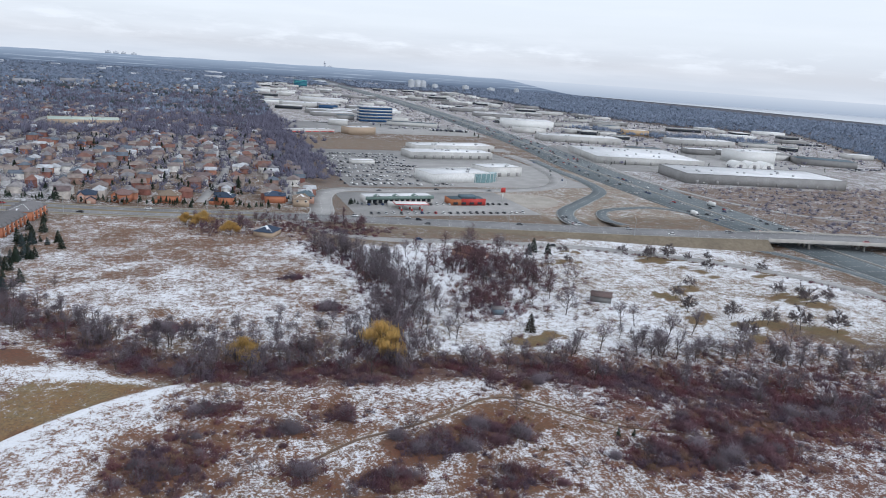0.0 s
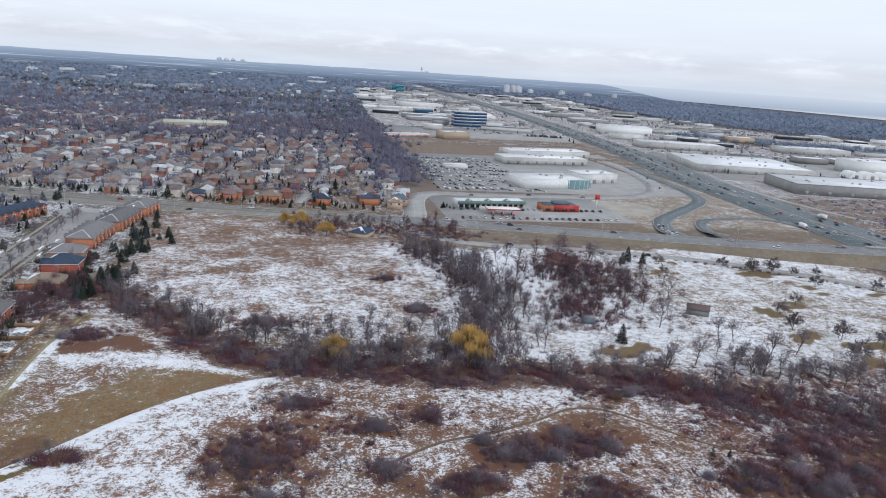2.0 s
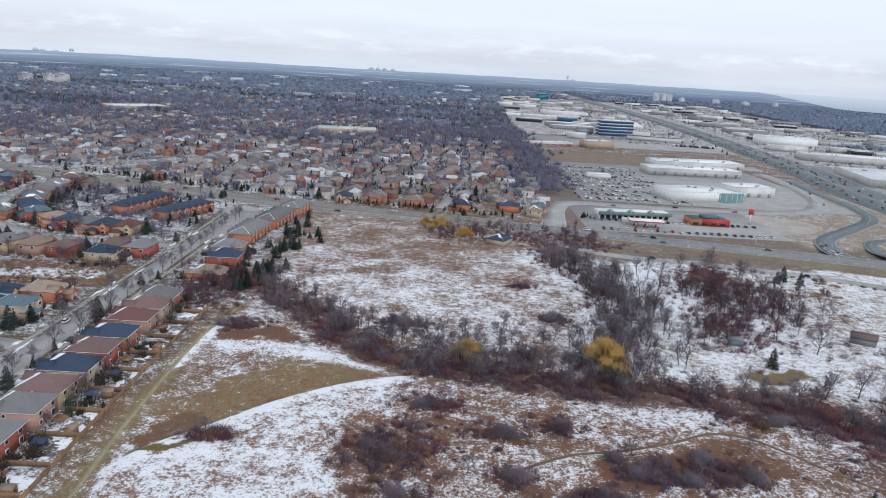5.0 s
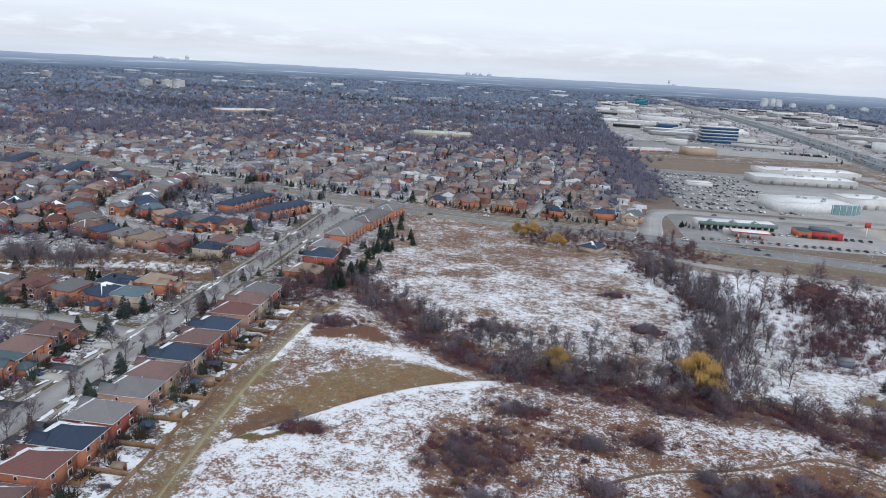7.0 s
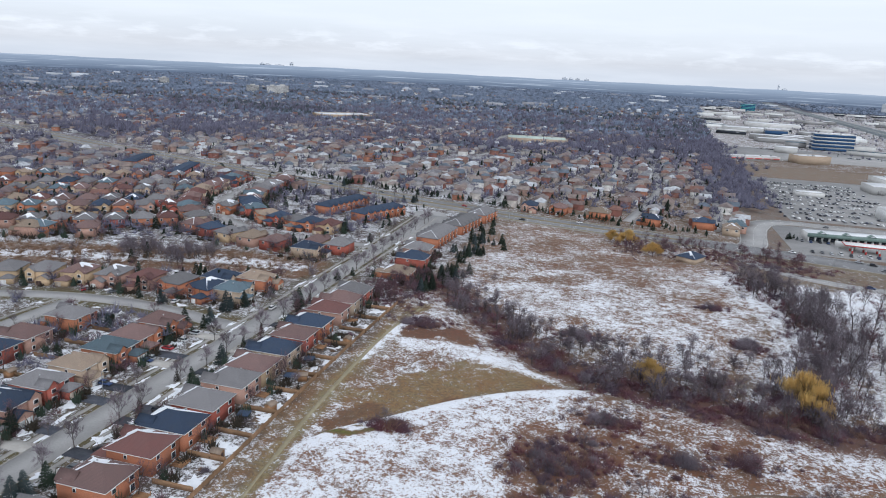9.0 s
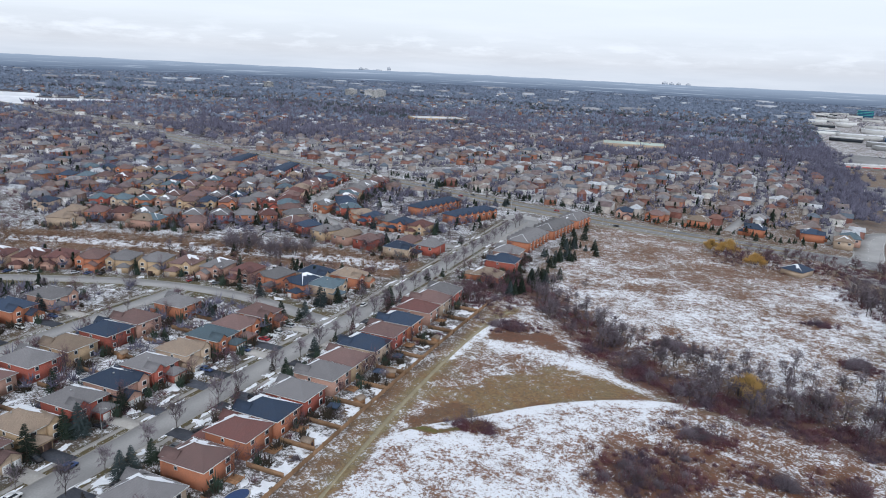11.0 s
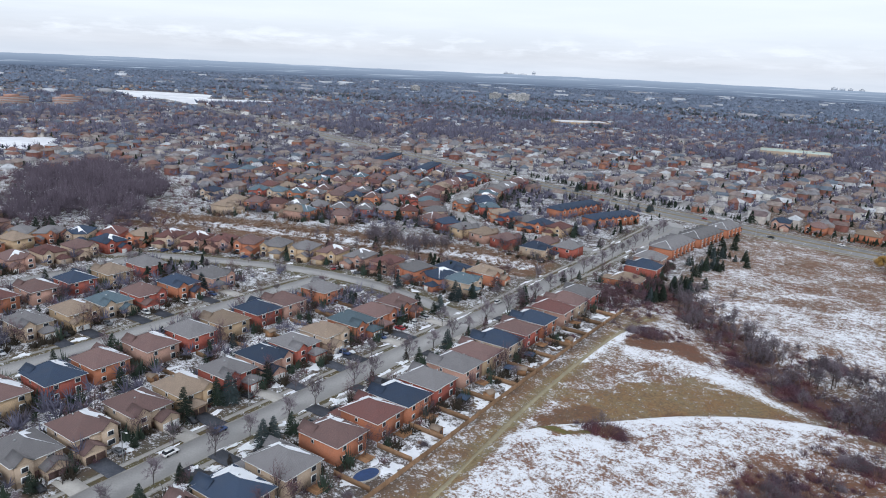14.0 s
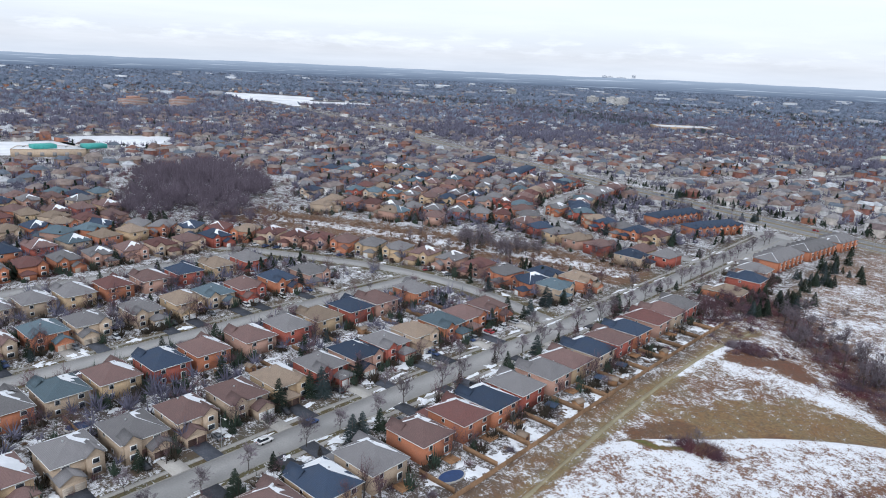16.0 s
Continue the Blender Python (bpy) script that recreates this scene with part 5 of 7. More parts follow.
def street_row(line, off, spacing, turn, seed, detail=1, start=0.0):
    """Houses facing a curved street line, set back to its right by off (negative: left)."""
    r = random.Random(seed)
    s = np.concatenate([[0], np.cumsum(np.linalg.norm(np.diff(line[:, :2], axis=0), axis=1))])
    n = sideways(line)
    q = start
    while q < s[-1]:
        p = np.array([np.interp(q, s, line[:, k] + n[:, k] * off) for k in range(2)])
        d = np.array([np.interp(q, s, n[:, k]) for k in range(2)])
        if off > 0:
            d = -d
        rz = math.degrees(math.atan2(d[1], d[0])) + r.uniform(-2, 2)
        if all(math.hypot(p[0] - a, p[1] - b) > 11.5 for a, b in HOUSES) and oval(p[0], p[1], -500, 272, 145, 62, 152) < 0.3:
            put_house(p[0], p[1], rz, r.choice(["hip", "hip", "gable"]), r.choice(["brown", "brown", "grey", "grey", "navy", "tan", "maroon", "teal"]), r.choice(["orange", "orange", "red", "yellow", "pink", "beige"]),
                      r.choice([-1, 1]), r.choice(["wn", "n", "es"]), detail, 1)
        q += spacing


street_row(SIDE_STREET, 23, 14.6, 0, 1, start=38)
street_row(smooth_line([(-252, 384), (-215, 372), (-165, 366)]), 16, 15.5, 0, 2)
street_row(NORTH_STREET, -21, 15, 0, 3, start=12)
street_row(NORTH_STREET, 22, 15, 0, 4, start=40)
street_row(INNER_STREET, 22, 15, 0, 5)
street_row(INNER_STREET, -22, 15, 0, 6)
street_row(smooth_line([(-430, 392), (-370, 424), (-320, 452)]), 21, 15, 0, 7)
street_row(smooth_line([(-430, 392), (-370, 424), (-320, 452)]), -21, 15, 0, 8)
street_row(smooth_line([(-520, 430), (-440, 470), (-345, 515)]), 22, 15, 0, 9)
street_row(smooth_line([(-520, 430), (-440, 470), (-345, 515)]), -22, 15, 0, 10)
street_row(THIRD_STREET, 24, 15.5, 0, 11, start=90)
street_row(THIRD_STREET, -24, 15.5, 0, 12, start=60)
street_row(smooth_line([(-400, 20), (-398, 120), (-405, 180)]), 22, 15.5, 0, 13, start=50)
street_row(smooth_line([(-400, 20), (-398, 120), (-405, 180)]), -22, 15.5, 0, 14, start=50)
street_row(smooth_line([(-480, 60), (-478, 130), (-480, 200)]), 22, 15.5, 0, 15)
street_row(smooth_line([(-480, 60), (-478, 130), (-480, 200)]), -22, 15.5, 0, 16)

# ---- shops and works beside the highway ----
def slab_building(name, label, x, y, rz, w, d, h, wall_mat, roof_mat, category="building", bands=0, glass_mat=None, units=3, docks=0):
    """A flat-roofed building: walls, parapet, roof with plant boxes, and rows of windows on the sides."""
    ob = thing(name, label, category)
    wall = Geo().box(-w / 2, w / 2, -d / 2, d / 2, -0.2, h)
    body = part("wall", wall, wall_mat, ob)
    part("roof", Geo().box(-w / 2 + 0.4, w / 2 - 0.4, -d / 2 + 0.4, d / 2 - 0.4, h, h + 0.12), roof_mat, ob, "flat pale roof with snow")
    g = Geo()
    for a, b, c, e in ((-w / 2 - 0.05, -w / 2 + 0.4, -d / 2, d / 2), (w / 2 - 0.4, w / 2 + 0.05, -d / 2, d / 2), (-w / 2, w / 2, -d / 2 - 0.05, -d / 2 + 0.4), (-w / 2, w / 2, d / 2 - 0.4, d / 2 + 0.05)):
        g.box(a, b, c, e, h, h + 0.5)
    part("parapet", g, wall_mat, ob)
    r = random.Random(int(x * 3 + y))
    for k in range(units):
        ux, uy = r.uniform(-w * 0.4, w * 0.4), r.uniform(-d * 0.35, d * 0.35)
        part("roof_unit", Geo().box(ux - 1.2, ux + 1.2, uy - 1.0, uy + 1.0, h + 0.12, h + 1.6), metal_grey, ob, "grey rooftop air unit")
    for k in range(bands):
        z = (k + 0.5) * h / bands
        part("window_band", Geo().box(-w / 2 - 0.1, w / 2 + 0.1, -d / 2 - 0.1, d / 2 + 0.1, z - h / bands * 0.36, z + h / bands * 0.34), glass_mat or blue_glass, body, "continuous band of glass")
    for k in range(docks):
        dx = -w / 2 + w * (k + 0.5) / docks
        part("loading_door", Geo().box(dx - 1.8, dx + 1.8, -d / 2 - 0.08, -d / 2 + 0.05, 0.6, 4.4), grey_wall, body)
    ob.matrix_basis = pose(x, y, 0, 0, 0, rz)
    return ob


slab_building("office_building", "office block with five bands of blue glass", 326, 1345, 4, 62, 30, 29, pale_wall, white_roof, bands=5, units=4)
slab_building("office_building", "low office with a dark blue glass front", 290, 1665, 4, 42, 30, 12, grey_wall, white_roof, bands=1)
slab_building("office_building", "blue glass office block beyond the highway works", 410, 3020, 4, 50, 30, 27, teal_panel, white_roof, bands=5)
slab_building("warehouse", "long pale works with a white flat roof", 255, 1720, 4, 130, 60, 10, pale_wall, white_roof, docks=6, units=6)
slab_building("warehouse", "white-roofed works behind the low office", 330, 1960, 4, 120, 70, 10, pale_wall, white_roof, docks=4, units=4)
slab_building("shop_building", "long low shop row with red awnings", 161, 1082, 20, 78, 20, 6, pale_wall, white_roof)
for k in range(6):
    ob = thing("awning", "red sloping awning over a shop front", "awning", "awnings", geo=Geo().add([(-5.2, 0, 3.9), (5.2, 0, 3.9), (5.2, -2.4, 3.0), (-5.2, -2.4, 3.0), (-5.2, 0, 3.7), (5.2, 0, 3.7), (5.2, -2.4, 2.8), (-5.2, -2.4, 2.8)], [(3, 2, 1, 0), (4, 5, 6, 7), (2, 3, 7, 6), (0, 3, 7, 4), (1, 2, 6, 5)]), mats=[red_panel])
    ob.matrix_basis = pose(161, 1082, 0, 0, 0, 20) @ pose(-32.5 + 13 * k, -10.05, 0)
slab_building("shop_building", "cream shop with red awnings", 240, 1092, 20, 46, 28, 11, MATS["brick_beige"], white_roof, bands=0)
slab_building("warehouse", "very large white-roofed warehouse with grey walls", 624, 666, -12, 196, 78, 11, grey_wall, white_roof, docks=8, units=12)
slab_building("shop_building", "sprawling grey shopping hall with a pale roof", 585, 853, -12, 150, 132, 9, pale_wall, white_roof, docks=7, units=16)
slab_building("warehouse", "long white-roofed works beside the highway", 628, 1085, -12, 140, 50, 10, pale_wall, white_roof, docks=5, units=6)
slab_building("warehouse", "large white works beyond the highway", 652, 1345, -13, 102, 60, 16, white_paint, white_roof, docks=5, units=6)
slab_building("warehouse", "tall white hall behind the warehouse", 792, 856, -8, 62, 45, 17, white_paint, white_roof, units=3)
slab_building("warehouse", "works with a blue-grey roof", 925, 840, -30, 86, 44, 9, grey_wall, MATS["roof_teal"], units=2)
slab_building("warehouse", "long low works with a white roof", 893, 1095, -6, 124, 45, 10, pale_wall, white_roof, docks=5, units=4)
slab_building("warehouse", "works with pale yellow walls", 862, 1262, -14, 52, 30, 11, MATS["brick_yellow"], white_roof, units=1)
slab_building("dealership", "white car showroom with a glass front", 240, 652, 12, 66, 36, 9, white_paint, white_roof, units=5)
slab_building("dealership", "white car showroom wing", 304, 690, 12, 46, 30, 10, pale_wall, white_roof, docks=4, units=3)
slab_building("shop_building", "large white-roofed store behind the showroom", 296, 829, 4, 110, 36, 8, pale_wall, white_roof, units=8, docks=9)
slab_building("shop_building", "long white-roofed store at the car park's edge", 328, 906, 8, 118, 38, 8, pale_wall, white_roof, units=8, docks=7)
slab_building("car_wash", "small flat white kiosk in the car park", 172, 760, 0, 26, 14, 4, pale_wall, white_roof, units=0)
for k in range(3):
    ob = thing("tent", "white half-round storage tent", "tent", "storage tents")
    arch = [(9 * math.cos(a), 8.5 * math.sin(a)) for a in np.linspace(0, math.pi, 14)]
    g = Geo().add([(x, y, z) for y in (-12, 12) for x, z in arch], [(i, i + 1, i + 15, i + 14) for i in range(13)])
    g.add([(x, y, z) for y in (-12, 12) for x, z in arch], [tuple(range(14))[::-1], tuple(range(14, 28))])
    part("cover", g, white_paint, ob)
    part("doorway", Geo().box(-2.5, 2.5, -12.1, -11.9, 0, 4.5), grey_wall, ob)
    ob.matrix_basis = pose(722 + 21 * k, 800 - 4 * k, 0, 0, 0, -10)
NAMED = [(326, 1345, 62), (290, 1665, 60), (410, 3020, 60), (255, 1720, 130), (330, 1960, 120), (161, 1082, 80), (240, 1092, 60), (624, 666, 215), (585, 853, 190), (628, 1085, 140), (652, 1345, 110), (792, 856, 70), (925, 840, 90), (893, 1095, 125), (862, 1262, 60), (740, 800, 90)]
# showroom's curved glass front
g = Geo()
arc = [(266 + 26 * math.sin(a), 668 - 32 * math.cos(a)) for a in np.linspace(-1.1, 1.1, 22)]
g.add([(x, y, z) for x, y in arc for z in (0, 8.6)], [(2 * i, 2 * i + 2, 2 * i + 3, 2 * i + 1) for i in range(21)])
g.add([(x, y, 8.6) for x, y in arc], [tuple(range(22))])
front = thing("glass_front", "curved green-tinted glass front of a car showroom", "facade", geo=g, mats=[green_glass])
for i in range(0, 22, 2):
    part("mullion", Geo().box(arc[i][0] - 0.15, arc[i][0] + 0.15, arc[i][1] - 0.25, arc[i][1] + 0.1, 0, 8.6), white_paint, front)

# plaza with a green fascia, fuel station, red-fronted shop
plaza = thing("shopping_plaza", "low strip plaza with a green fascia and shop windows", "building")
part("wall", Geo().box(-32, 32, -8, 8, -0.1, 5.5), pale_wall, plaza)
part("roof", Geo().box(-31.5, 31.5, -7.5, 7.5, 5.5, 5.7), white_roof, plaza, "flat roof with snow")
part("fascia", Geo().box(-32.2, 32.2, -10.5, -7.9, 3.4, 5.9), green_panel, plaza, "green metal fascia")
for k in range(12):
    part("shop_window", Geo().box(-31 + k * 5.2, -27 + k * 5.2, -8.08, -7.95, 0.4, 3.0), pane_glass, plaza)
    part("pillar", Geo().box(-31.8 + k * 5.2, -31.4 + k * 5.2, -10.3, -9.9, 0, 3.4), white_paint, plaza)
for k in (-22, -4, 14):
    g = Geo()
    gable(g, -2, 2.5, -2.5, 2.5, 5.9, 1.6)
    g.v = [v[:, [1, 0, 2]] * [1, -1, 1] + [k, -8, 0] for v in g.v]
    part("gablet", g, green_panel, plaza)
plaza.matrix_basis = pose(152, 540, 0, 0, 0, 6) @ Matrix.Diagonal((0.9, 0.9, 1, 1))

station = thing("fuel_station", "fuel station canopy with red and white edge", "fuel station")
part("canopy", Geo().box(-13, 13, -6, 6, 4.8, 5.6), white_paint, station)
g = Geo()
for a, b, c, e in ((-13.1, -12.9, -6.1, 6.1), (12.9, 13.1, -6.1, 6.1), (-13.1, 13.1, -6.15, -5.95), (-13.1, 13.1, 5.95, 6.15)):
    g.box(a, b, c, e, 5.0, 5.7)
part("canopy_edge", g, red_panel, station, "red band")
for x in (-8, 0, 8):
    for y in (-3.5, 3.5):
        part("column", Geo().box(x - 0.25, x + 0.25, y - 0.25, y + 0.25, 0, 4.8), white_paint, station)
        part("fuel_pump", Geo().box(x - 0.5, x + 0.5, y - 1.6, y - 0.7, 0.15, 1.9), red_panel, station)
part("kiosk", Geo().box(-15, -3, 9, 16, 0, 3.6), pale_wall, station)
station.matrix_basis = pose(154, 506, 0, 0, 0, -3)

shop = thing("restaurant", "single-storey orange restaurant with a red front", "building")
part("wall", Geo().box(-15, 15, -8, 8, -0.1, 5), brickwork("brick_shop", (0.40, 0.14, 0.06)), shop)
part("front", Geo().box(-6, 15.2, -8.4, -7.9, 0.2, 5.6), red_panel, shop, "red panelled front")
part("roof", Geo().box(-14.6, 14.6, -7.6, 7.6, 5, 5.2), MATS["roof_teal"], shop)
part("roof_tower", Geo().box(-5, 8, -5, 3, 5.2, 7.4), MATS["roof_teal"], shop, "raised grey-blue roof")
for k in range(4):
    part("window", Geo().box(-13 + k * 7, -9 + k * 7, -8.5, -8.3, 0.9, 2.8), pane_glass, shop)
shop.matrix_basis = pose(208, 531, 0, 0, 0, 0)
sign = thing("sign_pole", "tall red square sign on a white pole", "sign")
part("pole", Geo().box(-0.25, 0.25, -0.25, 0.25, 0, 8), white_paint, sign)
part("sign_panel", Geo().box(-2, 2, -0.4, 0.4, 8, 12), red_panel, sign, "red square panel")
sign.matrix_basis = pose(246, 540, 0)

# paved yards
for x0, x1, y0, y1, lab in ((108, 256, 485, 582, "asphalt car park of the shopping plaza"), (128, 380, 610, 885, "asphalt car park of the showrooms"), (480, 860, 735, 1000, "asphalt yard behind the warehouses"), (270, 420, 900, 940, "asphalt yard behind the stores"), (130, 470, 1110, 1300, "asphalt car parks before the office block")):
    thing("parking_lot", lab, "car park", kind="structure", geo=Geo().box(x0, x1, y0, y1, -0.05, 0.03), mats=[asphalt])
thing("pavement", "bare pale gravel plot beside the ramp", "gravel", kind="structure", geo=Geo().add([(262 + 40 * math.cos(a) * (1 + 0.12 * math.sin(3 * a)), 545 + 36 * math.sin(a) * (1 + 0.1 * math.cos(2 * a)), 0.02) for a in np.linspace(0, 6.283, 40, endpoint=False)], [tuple(range(40))]), mats=[pale_gravel])

# works and stores spread along the highway
r = random.Random(8)
spots = []
for k in range(3000):
    y = 860 + 2400 * r.random() ** 1.25
    x = r.uniform(140, 1700)
    hx = float(np.interp(y, HIGHWAY[::-1, 1], HIGHWAY[::-1, 0]))
    w = r.uniform(22, 60) if r.random() < 0.65 else r.uniform(60, 105)
    if abs(x - hx) < 52 + w / 2 or not works_zone(x, y) or not works_zone(x + w * 0.6, y):
        continue
    if any(abs(x - a) < 12 + (c + w) * 0.5 and abs(y - b) < 30 + (c > 120) * 45 for a, b, c in spots + NAMED):
        continue
    spots.append((x, y, w))
    if len(spots) >= 135:
        break
for x, y, w in spots:
    wall = r.choice([pale_wall, pale_wall, grey_wall, white_paint, grey_wall])
    slab_building("warehouse", "flat-roofed works with a pale snow-dusted roof", x, y, r.choice([-12, -12, -10, -4, 4]) + r.uniform(-3, 3), w, r.uniform(18, 40), r.uniform(5, 9), wall, white_roof if r.random() < 0.7 else r.choice([grey_wall, pale_wall, MATS["roof_teal"]]), docks=0, units=1 if r.random() < 0.3 else 0, bands=1 if r.random() < 0.15 else 0, glass_mat=pane_glass)


def tower(x, y, w, d, h, label, mat, rz=0.0, floors=12, band_mat=None):
    ob = thing("apartment_building", label, "building")
    part("wall", Geo().box(-w / 2, w / 2, -d / 2, d / 2, -30, h), mat, ob)
    part("roof_house", Geo().box(-w * 0.2, w * 0.2, -d * 0.3, d * 0.3, h, h + 4), mat, ob)
    for k in range(floors):
        z = h * (k + 0.5) / floors
        part("window_band", Geo().box(-w / 2 - 0.15, w / 2 + 0.15, -d / 2 - 0.15, d / 2 + 0.15, z - h / floors * 0.2, z + h / floors * 0.2), band_mat or pane_glass, ob, "row of windows")
    ob.matrix_basis = pose(x, y, float(ground_z(x, y)), 0, 0, rz)


tower(-1349, 610, 64, 16, 17, "long tan brick apartment block", MATS["brick_pink"], 115, 6, metal_grey)
tower(-1330, 700, 64, 16, 17, "long tan brick apartment block", MATS["brick_pink"], 115, 6, metal_grey)
for x, y, w, h in ((-1690, 2266, 34, 26), (-1235, 2110, 40, 24), (-1180, 2140, 36, 24), (-1150, 2155, 40, 26)):
    tower(x, y, w, 18, h, "pale apartment block among bare trees", pale_wall, 30, 8)
# haze is in the base colours: far walls and windows both paled towards blue-grey
hazed_concrete = surface("hazed_concrete", (0.55, 0.57, 0.60), (0.62, 0.64, 0.67), 0.05, 0.01, 0.9, vary=0.1, bump=0)
hazed_panes = surface("hazed_panes", (0.40, 0.43, 0.47), (0.44, 0.47, 0.51), 0.05, 0.01, 0.6, vary=0.1, bump=0)
for x, y, w, h in ((1090, 3690, 30, 44), (1132, 3710, 26, 44), (1176, 3760, 34, 40), (1260, 3800, 26, 26), (1480, 3900, 36, 26), (1620, 3850, 40, 22), (1760, 3800, 26, 28)):
    tower(x, y, w, 18, h, "distant apartment tower above the woods, paled by painted haze", hazed_concrete, 0, 8, hazed_panes)
# skyline on the horizon: (direction in degrees, width, height)
for a, w, h in ((-27.4, 24, 98), (-29.6, 30, 88), (-29.2, 46, 82), (-28.3, 60, 80), (-5.9, 34, 88), (-5.4, 30, 86), (-4.9, 28, 85), (-4.2, 30, 84), (9.6, 12, 108), (10.0, 30, 84)):
    tower(4950 * math.sin(radians(a)), 4950 * math.cos(radians(a)), w, 10, h, "far tower on the skyline with haze in its colour", hazed_concrete, -a, 5, hazed_panes)
pale_green = surface("pale_green_roof", (0.42, 0.50, 0.44), (0.52, 0.58, 0.53), 0.3, 0.05, 0.8, vary=0, bump=0)
for x, y, rz, w, d, h, m, roof, lab in ((-575, 1325, 44, 104, 60, 8, MATS["brick_yellow"], white_roof, "tan brick school with a white roof"), (-150, 1112, 10, 92, 52, 7, MATS["brick_beige"], pale_green, "low school with a pale green roof"), (-745, 252, 62, 64, 30, 7, MATS["brick_beige"], white_roof, "tan brick school with teal roof boxes")):
    slab_building("school_building", lab, x, y, rz, w, d, h, m, roof, units=4, docks=6)
for x, y in ((-745, 245), (-728, 286)):
    thing("roof_box", "teal roof box on the school", "roof light", geo=Geo().box(x - 8, x + 8, y - 10, y + 10, 7.1, 11), mats=[teal_panel])

# snow-covered sports fields and open land in the suburb
SNOW_FIELDS = [[(-1890, 1120), (-1657, 995), (-1461, 925), (-1330, 960), (-1255, 1080), (-1217, 1240), (-1380, 1215), (-1480, 1130), (-1600, 1240), (-1753, 1200)],
               [(-905, 300), (-800, 300), (-764, 372), (-790, 400), (-855, 424), (-890, 360)], [(-880, 225), (-770, 200), (-765, 290), (-850, 300)], [(-1270, 330), (-1190, 330), (-1180, 395), (-1250, 400)],
               [(-1080, 3000), (-860, 3180), (-850, 3280), (-1060, 3130)]]


def inside(x, y, edge):
    """True inside a closed outline."""
    hit = np.zeros(np.shape(x), bool)
    for (ax, ay), (bx, by) in zip(edge, edge[1:] + edge[:1]):
        if ay != by:
            hit ^= ((ay > y) != (by > y)) & (x < (bx - ax) * (y - ay) / (by - ay) + ax)
    return hit


field_snow = surface("trodden_snow", (0.62, 0.63, 0.66), (0.80, 0.81, 0.83), 0.05, 0.012, 0.9, vary=0.05, bump=0.2)
for edge in SNOW_FIELDS:
    rim = smooth_line(edge + edge[:1], 12)[:-1]
    thing("field", "open sports field lying under snow", "field", kind="structure", geo=Geo().add(rim + [0, 0, 0.06], [tuple(range(len(rim)))[::-1]]), mats=[field_snow])

# ---- far suburb: houses, streets and bare trees too many to count ----
def blocked(x, y):
    """True where no far house or tree stands."""
    r0 = np.hypot(x, y)
    b = near_line(x, y, ARTERIAL[::3]) < 26
    b |= near_line(x, y, HIGHWAY[::3]) < 55
    b |= near_line(x, y, NORTH_CROSS) < 18
    b |= (x > 88) & (y < 1180) & (x < 430)
    b |= works_zone(x, y)
    b |= (x > -98) & (y < 470 - x * 0.28) & (x < 120) & (y < 650)
    near = (x > -620) & (x <= -98) & (y < 690 - (x + 620) * 0.25)
    b |= near & ((near_line(x, y, MEADOW) < 34) | (oval(x, y, -500, 272, 150, 66, 152) > 0.05) | (x > -135) | (y < 30))
    for line in (STREET, SIDE_STREET, SECOND_STREET, THIRD_STREET, NORTH_STREET, INNER_STREET):
        b |= near & (near_line(x, y, line) < 13)
    b |= (x > 40) & (y < 520)
    for edge in SNOW_FIELDS:
        b |= inside(x, y, edge)
    for cx, cy in ((-575, 1325), (-150, 1112), (-745, 252), (-1340, 655)):
        b |= np.hypot(x - cx, y - cy) < 62
    b |= (x > 2250) & (y > 900) & (r0 > 3200) & (np.degrees(np.arctan2(x, y)) > 27)
    return b


R = np.random.default_rng(77)
hx, hy, ha = [], [], []
line_geo = Geo()
for (x0, x1, y0, y1, turn, period) in ((-560, 95, 520, 1500, -4, 54), (-1500, -300, 60, 1500, 22, 58), (-900, 420, 1450, 3000, -6, 70), (-3200, -800, 300, 3200, 26, 72)):
    c, s = math.cos(radians(turn)), math.sin(radians(turn))
    span = int(max(x1 - x0, y1 - y0) * 0.9)
    cx, cy = (x0 + x1) / 2, (y0 + y1) / 2
    for k in range(-span // period, span // period):
        for v in np.arange(-span, span, 10.5 if period < 56 else 12.5 if period < 70 else 17):
            for side in (-1, 1):
                u = k * period + side * (period * 0.25 + R.normal(0, 1.2)) + 9 * math.sin(v * 0.012 + k)
                x, y = cx + u * c - v * s, cy + u * s + v * c
                if x0 < x < x1 and y0 < y < y1 and R.random() < 0.80:
                    hx.append(x + R.normal(0, 3.5)), hy.append(y + R.normal(0, 3.5)), ha.append(turn + 90 * R.integers(0, 2) + R.normal(0, 6))
        v = np.arange(-span, span, 25.0)
        u = k * period + 9 * np.sin(v * 0.012 + k)
        pts = np.stack([cx + u * c - v * s, cy + u * s + v * c], 1)
        ok = (pts[:, 0] > x0) & (pts[:, 0] < x1) & (pts[:, 1] > y0) & (pts[:, 1] < y1) & ~blocked(pts[:, 0], pts[:, 1]) & (np.hypot(*pts.T) < 2200)
        for i in range(len(pts) - 1):
            if ok[i] and ok[i + 1]:
                p = np.array([(*pts[i], ground_z(*pts[i])), (*pts[i + 1], ground_z(*pts[i + 1]))])
                ribbon(line_geo, p, -3.6, 3.6, 0, 0.05)
thing("road", "grey residential streets between far houses", "road", kind="structure", geo=line_geo, mats=[asphalt])
hx, hy, ha = np.array(hx), np.array(hy), np.radians(np.array(ha))
away = np.degrees(np.arctan2(hx, hy))
